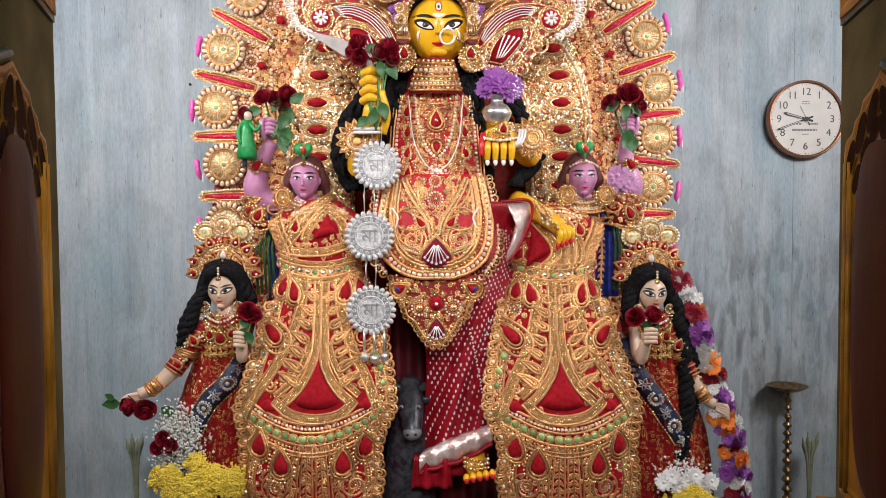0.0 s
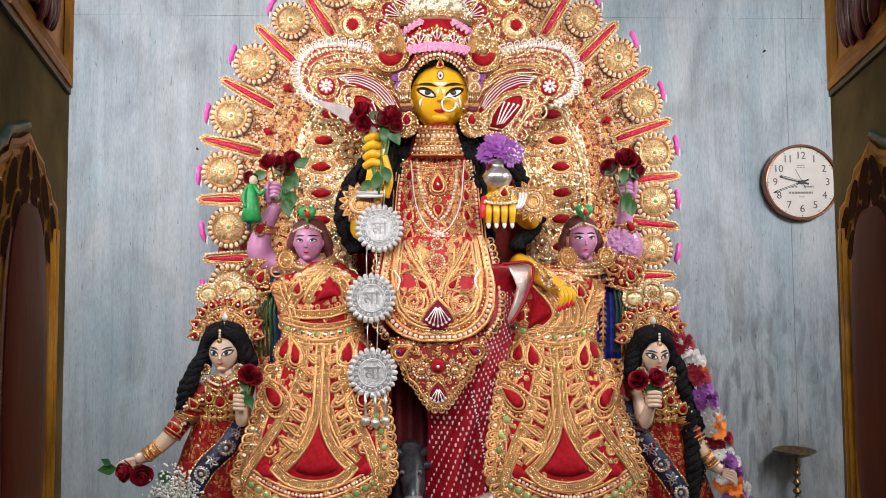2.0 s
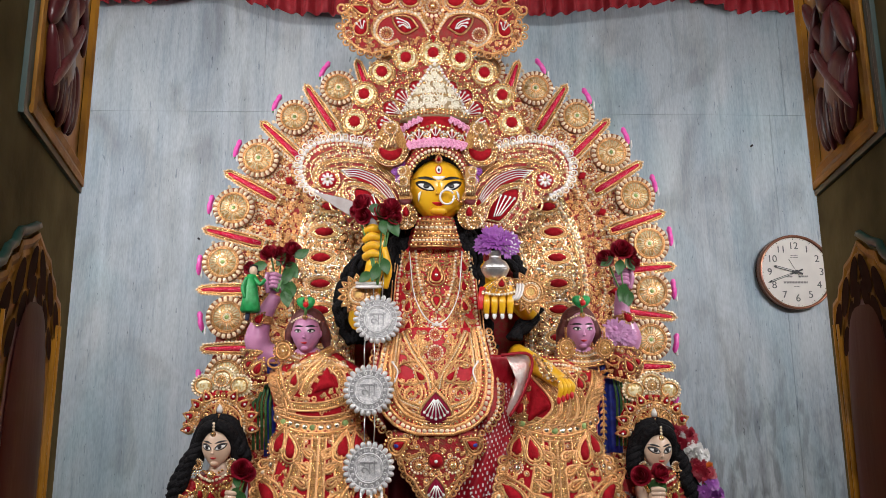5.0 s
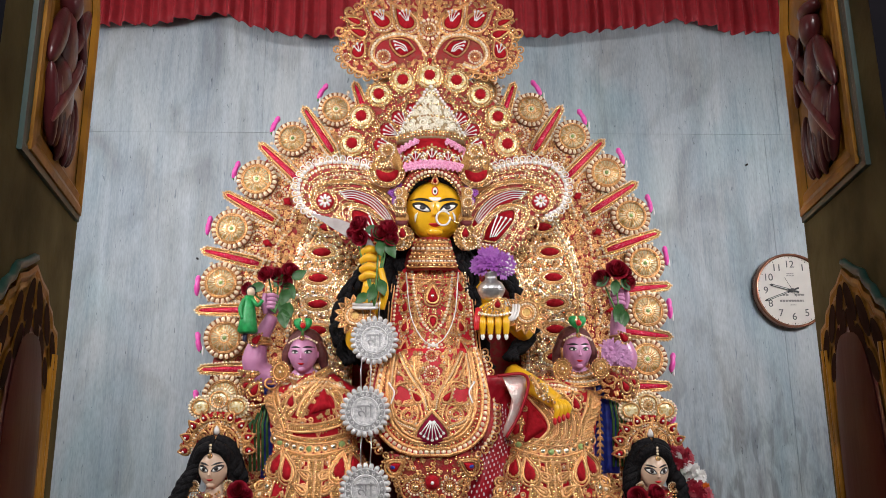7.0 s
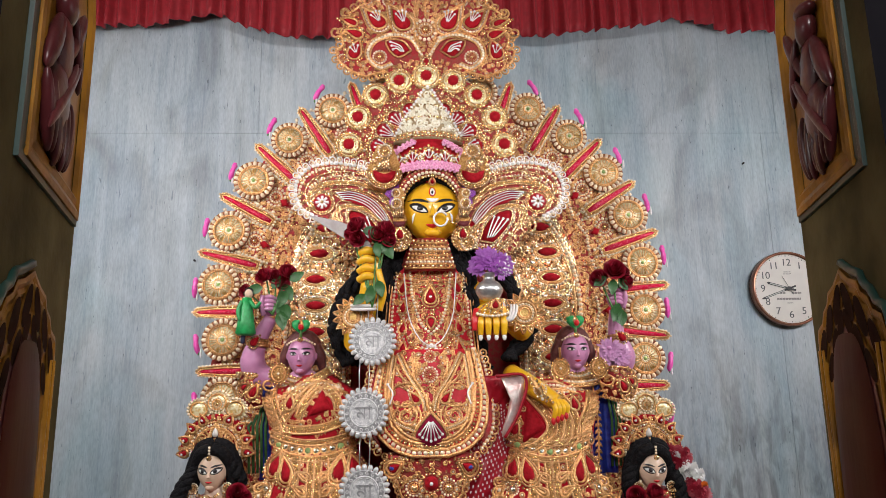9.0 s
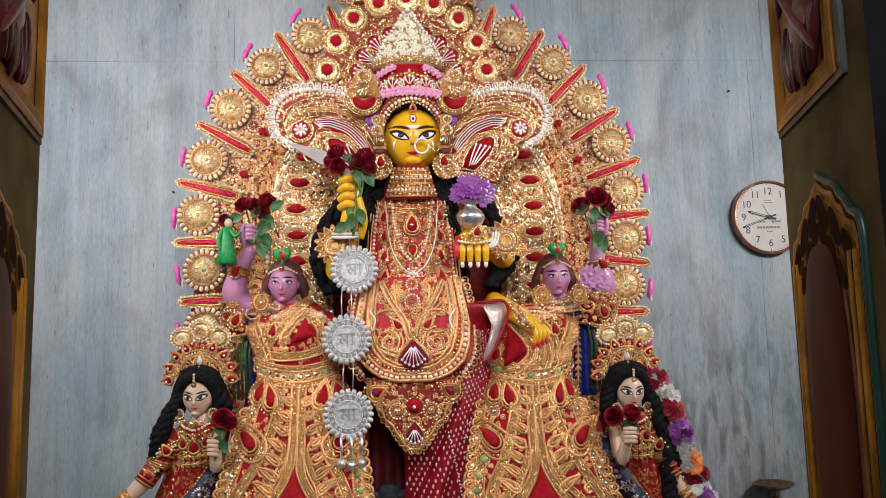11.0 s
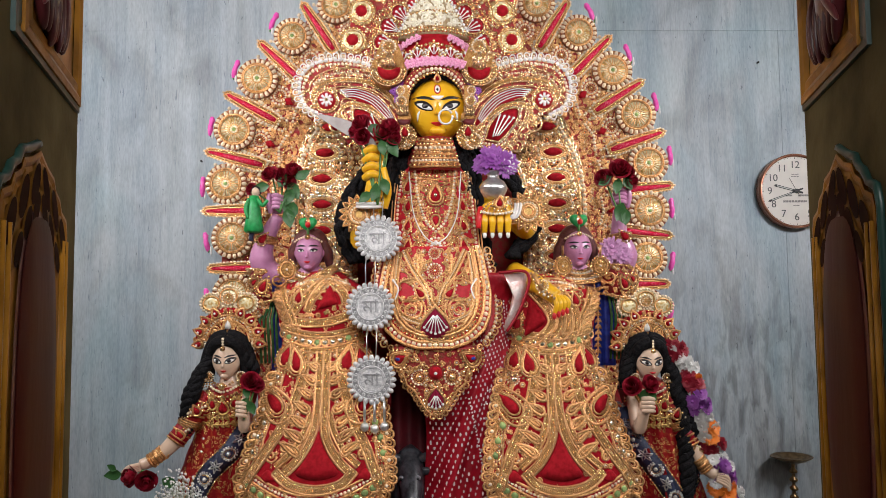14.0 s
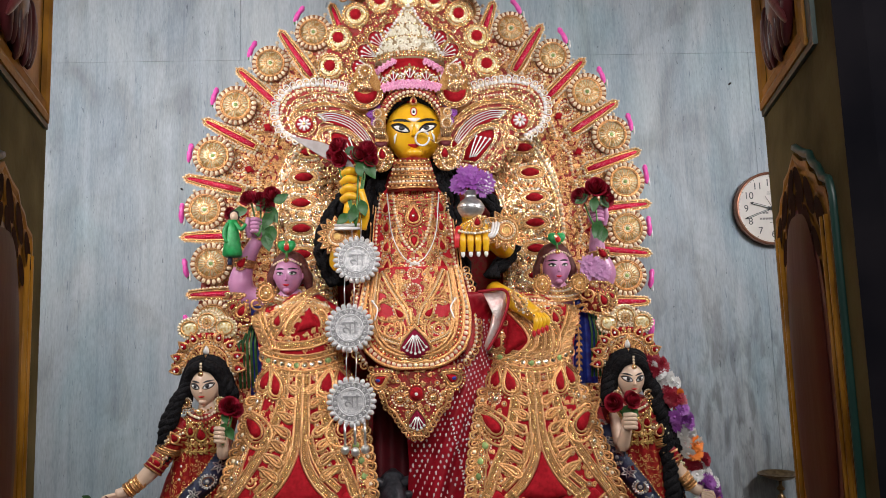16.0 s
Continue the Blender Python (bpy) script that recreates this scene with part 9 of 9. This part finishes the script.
    w = Work(root, lambda x_, z_: g(x_, z_) - 0.001)
    # necklace tiers
    for k in range(4):
        zz = z - 0.058 - 0.012 * k
        w.f = lambda x_, z_: g(x_, min(z_, 1.245)) - 0.006
        w.string(np.array([(x + u * (0.024 + 0.009 * k), zz - 0.010 * (1 - u * u) * (1 + 0.3 * k)) for u in np.linspace(-1, 1, 14)]), 0.0085, 0.0044, False, w.pale if k == 1 else None)
    w.f = lambda x_, z_: g(x_, z_) - 0.001
    w.dot(x, z - 0.066, 0.011, w.bead, 0.01)
    for u, dz, l in ((0, -0.125, 0.034), (-0.03, -0.115, 0.026), (0.03, -0.115, 0.026), (-0.05, -0.10, 0.02), (0.05, -0.10, 0.02)):
        w.gem(x + u, z + dz, l, l * 0.7, 0, 0, 1)
    for k in range(2):
        w.vine(np.array([(x + u, z - 0.145 - 0.02 * k - 0.01 * math.cos(u * 20)) for u in np.linspace(-0.06, 0.06, 16)]), 0.013, 0.012)
    # short sleeve on the outer arm
    b = Acc()
    if s < 0:
        q = path((x - 0.048, y + 0.01, z - 0.098), (-0.71, y + 0.002, 1.196), (-0.738, y - 0.006, 1.158), n=7)
    else:
        q = path((x + 0.048, y + 0.01, z - 0.098), (0.65, y + 0.002, 1.175), (0.672, y - 0.006, 1.135), n=7)
    tube(b, q, np.interp(np.linspace(0, 1, len(q)), [0, 0.5, 1], [0.030, 0.031, 0.029]), 12)
    part("sleeve", b, BROCADERED, root)
    b = Acc()
    for k in (3, 6, 9, 12, 13, 14):
        c = q[min(k, len(q) - 1)]
        tube(b, np.array([(c[0] + 0.0305 * math.cos(t), c[1] + 0.0305 * math.sin(t), c[2] + 0.012 * s * math.cos(t)) for t in np.linspace(0, 2 * math.pi, 18, endpoint=False)]), 0.0034, 5, True)
    part("sleeve_braid", b, GOLD, root, kind="stuff")
    # broad red and gold cuffs along the arm
    if s < 0:
        cuffs = [((-0.742, y - 0.006, 1.155), (-0.772, y - 0.022, 1.112), 0.0275), ((-0.802, y - 0.032, 1.084), (-0.832, y - 0.038, 1.062), 0.0205)]
    else:
        cuffs = [((0.676, y - 0.008, 1.125), (0.696, y - 0.018, 1.078), 0.0285), ((0.716, y - 0.026, 1.040), (0.738, y - 0.032, 1.012), 0.0205)]
    for c0, c1, rr in cuffs:
        c0, c1 = np.array(c0), np.array(c1)
        ax = (c1 - c0) / np.linalg.norm(c1 - c0)
        e1 = np.cross(ax, (0, 1, 0))
        e1 /= np.linalg.norm(e1)
        e2 = np.cross(ax, e1)
        b = Acc()
        tube(b, np.array([c0, (c0 + c1) / 2, c1]), rr, 14)
        part("cuff", b, CLOTHRED if rr > 0.025 else GOLD, root, "cuff with gold rings")
        b = Acc()
        for h, q in ((0.0, 0.003), (0.2, 0.0022), (0.5, 0.003), (0.8, 0.0022), (1.0, 0.003)):
            c = c0 + (c1 - c0) * h
            tube(b, np.array([c + (e1 * math.cos(t) + e2 * math.sin(t)) * rr for t in np.linspace(0, 2 * math.pi, 20, endpoint=False)]), q, 5, True)
        part("cuff_ring", b, GOLD, root, kind="stuff")
    # navy sash from shoulder side to hip
    p = path((0.505, 1.175), (0.542, 1.085), (0.600, 1.00), (0.665, 0.90), n=8)
    if s < 0:
        p = path((x + 0.065, 1.15), (x + 0.02, 1.08), (x - 0.04, 1.02), (x - 0.085, 0.93), n=8)
    b = Acc()
    m_ = len(p)
    tg = np.gradient(p, axis=0)
    tg /= np.linalg.norm(tg, axis=1)[:, None]
    side = np.stack([-tg[:, 1], tg[:, 0]], 1) * 0.028
    v, fc = [], []
    for i in range(m_):
        for q, o_ in ((p[i] - side[i], 0.004), (p[i], 0.009), (p[i] + side[i], 0.004), (p[i], -0.006)):
            v.append((q[0], g(q[0], q[1]) - o_, q[1]))
    for i in range(m_ - 1):
        for j in range(4):
            l = (j + 1) % 4
            fc.append((i * 4 + j, i * 4 + l, (i + 1) * 4 + l, (i + 1) * 4 + j))
    b.add(v, fc)
    part("sash", b, NAVY, root, "navy sash with silver and gold rosettes")
    w.f = lambda x_, z_: g(x_, z_) - 0.008
    for k in (-1, 1):
        w.string(p + side * k, 0.0085, 0.0036)
    silver_bits = Acc()
    for k, q in enumerate(even(p, 0.046)):
        if k % 2:
            for j in range(6):
                t = math.radians(60 * j + 20)
                w.line(tear(q[0] + 0.011 * math.cos(t), q[1] + 0.011 * math.sin(t), 0.016, 0.008, 60 * j - 70), 0.0020, acc=silver_bits, closed=True)
        else:
            w.string(arc(q[0], q[1], 0.019, 0, 360, 25)[:-1], 0.0075, 0.0034, True, silver_bits)
            w.string(arc(q[0], q[1], 0.012, 0, 360, 19)[:-1], 0.0065, 0.0026, True)
            w.line(arc(q[0], q[1], 0.0155, 0, 360, 21)[:-1], 0.0018, closed=True, acc=silver_bits)
            w.dot(q[0], q[1], 0.0068, silver_bits)
    part("silver_beading", silver_bits, SILVER, root, "silver beads and threads on the sash", kind="stuff")
    w.taken.append(np.vstack([p + side * 1.1, (p - side * 1.1)[::-1]]))
    w.f = lambda x_, z_: g(x_, z_) - 0.0002
    rnd = random.Random(81 if s < 0 else 82)
    z_ = 0.72
    while z_ < 1.165:
        x_ = x - 0.2 + rnd.uniform(0, 0.012)
        while x_ < x + 0.2:
            if rnd.random() < 0.6 and abs(x_ - cxs(z_)) < hw(z_) * 0.93 and not any(within(x_, z_, q) for q in w.taken):
                d = rnd.uniform(-60, 60)
                if rnd.random() < 0.55:
                    w.line(spiral(x_, z_, 0.0062, d, 0.9, rnd.choice((-1, 1)), 8), 0.0011, 0.0)
                else:
                    w.line(tear(x_, z_, 0.013, 0.006, d, n=8), 0.0011, 0.0, closed=True)
            x_ += 0.0125
        z_ += 0.0115
    w.done(OLDGOLD)
    # arm jewellery
    root = thing("arm_band", "gold arm bands with red stones on the side statue", "arm band", "arm bands")
    w = Work(root, lambda x_, z_: y - 0.035)
    if s < 0:
        spots = [(-0.71, 1.20, 30), (-0.755, 1.135, 30), (-0.80, 1.083, 40)]
    else:
        spots = [(0.655, 1.17, -20), (0.695, 1.085, -25), (0.735, 1.017, -35)]
    for xx, zz, d in spots:
        for k in range(3):
            dx, dzz = math.cos(math.radians(d + 90 - s * 90)) * 0, (k - 1) * 0.012
            w.string(np.array([(xx + u * 0.024 + dzz * (-s) * 0.6, zz + dzz + u * 0.010 * s * -1) for u in np.linspace(-1, 1, 7)]), 0.0085, 0.0044, False, w.pale if k == 1 else None)
        w.gem(xx, zz, 0.024, 0.017, d, 0, 1, None, False)
    w.f = lambda x_, z_: y - 0.02
    for k in (-1, 1):
        w.rosette(x + k * 0.046, z - 0.042, 0.013)
        for j in range(4):
            w.string(np.array([(x + k * (0.036 + 0.007 * j), z - 0.055), (x + k * (0.036 + 0.008 * j), z - 0.07)]), 0.007, 0.0032)
    w.done()


for s in (-1, 1):
    side_statue(s)


# ---- garland, bouquets below, and the bull's head ----
def garland():
    root = thing("flower_garland", "thick garland of purple, white, red and orange flowers", "garland")
    rnd = random.Random(7)
    p = even(path((0.672, 1.945, 1.355), (0.71, 1.93, 1.25), (0.742, 1.92, 1.13), (0.778, 1.915, 1.0), (0.815, 1.915, 0.86), (0.835, 1.92, 0.70), (0.83, 1.93, 0.52), n=14), 0.021)
    kinds = ["red", "white", "orange", "red", "purple", "purple", "white", "orange", "red", "white", "purple", "white", "orange", "purple", "red", "orange", "purple", "white", "red"]
    b = Acc()
    tube(b, p, 0.006, 6)
    part("cord", b, STEM, root)
    for k, q in enumerate(p):
        kind = kinds[(k * 3 // 5) % len(kinds)]
        for j in range(4):
            t = rnd.uniform(0, 6.28)
            w = rnd.uniform(0.006, 0.03)
            bloom(root, kind if rnd.random() < 0.85 else rnd.choice(["white", "purple", "red"]), q[0] + w * math.cos(t) * 1.1, q[1] - 0.012 - rnd.uniform(0, 0.018), q[2] + w * 0.6 * math.sin(t), rnd.uniform(0.017, 0.025), (math.cos(t) * 0.9, -1, math.sin(t) * 0.6), rnd.uniform(0, 360))
        if q[2] < 1.02:
            for j in range(2):
                bloom(root, "white" if k % 5 < 3 else "purple", q[0] + 0.036 + rnd.uniform(-0.006, 0.006), q[1] - 0.006, q[2] + rnd.uniform(-0.01, 0.01), rnd.uniform(0.014, 0.019), (0.6, -1, rnd.uniform(-0.4, 0.4)), rnd.uniform(0, 360))
    bits = thing("flower_sprig", "dark sprig and small blooms behind the crown", "flower")
    for k in range(5):
        bloom(bits, rnd.choice(["red", "white", "red"]), 0.62 + 0.02 * rnd.uniform(-1, 1) + 0.006 * k, 2.02, 1.49 - 0.018 * k, 0.017, (0.6, -1, 0.2), 60 * k)


garland()


def tuft_mesh(seed):
    """A crinkled, fluffy flower head of many small florets along curled ridges."""
    rnd = random.Random(seed)
    a = Acc()
    tv, tf = dome(5, 2)
    for ridge in range(4):
        ph, off = rnd.uniform(0, 6.28), (ridge - 1.5) * 0.42
        for i in range(26):
            t = i / 25 * 2 - 1
            x, y = t * 0.95, off + 0.22 * math.sin(t * 5 + ph)
            h = math.sqrt(max(0.0, 1.1 - x * x - y * y * 0.7))
            for j in range(4):
                p = np.array((x + rnd.gauss(0, 0.06), y + rnd.gauss(0, 0.09), h * rnd.uniform(0.55, 1.0)))
                a.add((tv * rnd.uniform(0.06, 0.11))[:, [0, 2, 1]] * np.array((1, 1, -1)) + p, tf)
    ellipsoid(a, (0, 0, 0), (0.85, 0.85, 0.7), 10, 8)
    return a.mesh("bloom", [YELLOW])


TUFTS = [tuft_mesh(k) for k in range(3)]


def foot_bouquets():
    rnd = random.Random(11)
    for cx, cz, r, n in ((-0.688, 0.825, 0.092, 19), (0.670, 0.716, 0.066, 13)):
        root = thing("yellow_bouquet", "bunch of bright yellow chrysanthemums at the statue's feet", "flowers", "yellow bouquets")
        for k in range(n):
            a_, b_ = math.acos(rnd.uniform(-0.2, 1)), rnd.uniform(0, 6.28)
            d = Vector((math.sin(a_) * math.cos(b_), -abs(math.sin(a_) * math.sin(b_)) - 0.25, math.cos(a_) * 0.9)).normalized()
            q = Vector((cx, 1.84, cz)) + Vector((d.x * r, d.y * r * 0.7, d.z * r * 0.75)) * rnd.uniform(0.75, 1.12)
            o = new("bloom", TUFTS[k % 3])
            o.parent = root
            o.matrix_basis = Matrix.Translation(q) @ d.to_track_quat("Z", "Y").to_matrix().to_4x4() @ pose(0, 0, 0, 0, 0, rnd.uniform(0, 360)) @ Matrix.Scale(rnd.uniform(0.026, 0.038), 4)
        b = Acc()
        lathe(b, (cx, 1.84, 0.42), [(0.02, 0), (0.03, cz - 0.42 - 0.06), (r * 0.6, cz - 0.42 - 0.03), (r * 0.5, cz - 0.42 + 0.0), (0.01, cz - 0.42 + 0.01)], 14)
        part("stems", b, LEAF, root)
    for cx, cz, w, h, n in ((-0.745, 0.925, 0.065, 0.10, 1300), (0.655, 0.80, 0.07, 0.055, 300)):
        root = thing("white_filler_flowers", "airy white filler flowers tucked among the blooms", "flowers", "filler flowers")
        b, st = Acc(), Acc()
        tv, tf = dome(5, 1, True)
        for k in range(n):
            q = np.array((cx + rnd.gauss(0, 0.45) * w, 1.86 + rnd.gauss(0, 0.4) * w * 0.6, cz + rnd.gauss(0, 0.45) * h))
            b.stamp(tv, tf, [(q, rnd.uniform(0.0022, 0.0048))])
            if k % 4 == 0:
                tube(st, np.array([q, (q + np.array((cx, 1.88, cz - h))) / 2, (cx, 1.88, cz - h * 1.2)]), 0.0008, 3)
        part("blossom", b, WHITEFLOWER, root, kind="stuff")
        part("stalk", st, PALEGREEN, root, kind="stuff")
        if cx < 0:
            for q in ((-0.775, 0.945), (-0.755, 0.925), (-0.79, 0.92)):
                o = new("bloom", ROSES[1])
                o.parent = root
                o.matrix_basis = Matrix.Translation((q[0], 1.83, q[1])) @ pose(0, 0, 0, 80, 0, 0) @ Matrix.Scale(0.018, 4)
        else:
            for k in range(7):
                bloom(root, "white", cx + 0.022 * (k - 3), 1.825, cz + 0.02 * math.sin(k * 2.1), 0.026, (0.1 * (k - 3), -1, 0.5), 40 * k)


foot_bouquets()


def bull_head():
    a = Acc()
    x, y, z = -0.112, 1.955, 0.985
    limb(a, [(x, y + 0.075, z + 0.075), (x, y + 0.05, z + 0.05), (x + 0.003, y, z), (x + 0.006, y - 0.045, z - 0.04), (x + 0.007, y - 0.06, z - 0.062)], (0.012, 0.040, 0.040, 0.03, 0.026), 0, 14)
    ellipsoid(a, (x + 0.007, y - 0.062, z - 0.055), (0.028, 0.024, 0.022), 12, 8, 2)
    for k in (-1, 1):
        limb(a, [(x + k * 0.03, y + 0.02, z + 0.05), (x + k * 0.06, y + 0.01, z + 0.07), (x + k * 0.055, y, z + 0.12)], (0.014, 0.011, 0.004), 0, 8)
        ellipsoid(a, (x + k * 0.045, y + 0.01, z + 0.018), (0.022, 0.008, 0.012), 8, 6, 0)
        ellipsoid(a, (x + k * 0.024, y - 0.03, z + 0.008), (0.009, 0.007, 0.008), 8, 6, 2)
        ellipsoid(a, (x + k * 0.024, y - 0.036, z + 0.007), (0.005, 0.004, 0.005), 8, 6, 1)
        ellipsoid(a, (x + k * 0.011 + 0.006, y - 0.082, z - 0.055), (0.005, 0.004, 0.004), 6, 5, 1)
    limb(a, [(x, y + 0.04, z - 0.02), (x - 0.005, y + 0.04, 0.8), (x - 0.01, y + 0.05, 0.42)], (0.05, 0.075, 0.10), 0, 14)
    solo("bull_statue", a, [GREYPAINT, BLACK, SNOUT, WHITE], "dark grey painted clay bull's head between the gowns", "statue")


bull_head()


def dry_stalks():
    for x, z, s in ((1.395, 0.70, 1), (-1.13, 0.74, -1)):
        root = thing("dry_stalk", "pale dried flower stalk standing by the marble wall", "plant", "dried stalks")
        for k in range(4):
            b = Acc()
            xx = x + 0.02 * (k - 1.5)
            p = path((x, 2.5, 0.0), (x + 0.004 * (k - 1.5), 2.5, z - 0.16), (xx, 2.495, z + 0.02 * (k % 2)), n=7)
            tube(b, p, np.interp(np.linspace(0, 1, len(p)), [0, 0.7, 0.85, 1], [0.004, 0.005, 0.011, 0.002]), 6)
            part("blade", b, PALEGREEN, root)


dry_stalks()
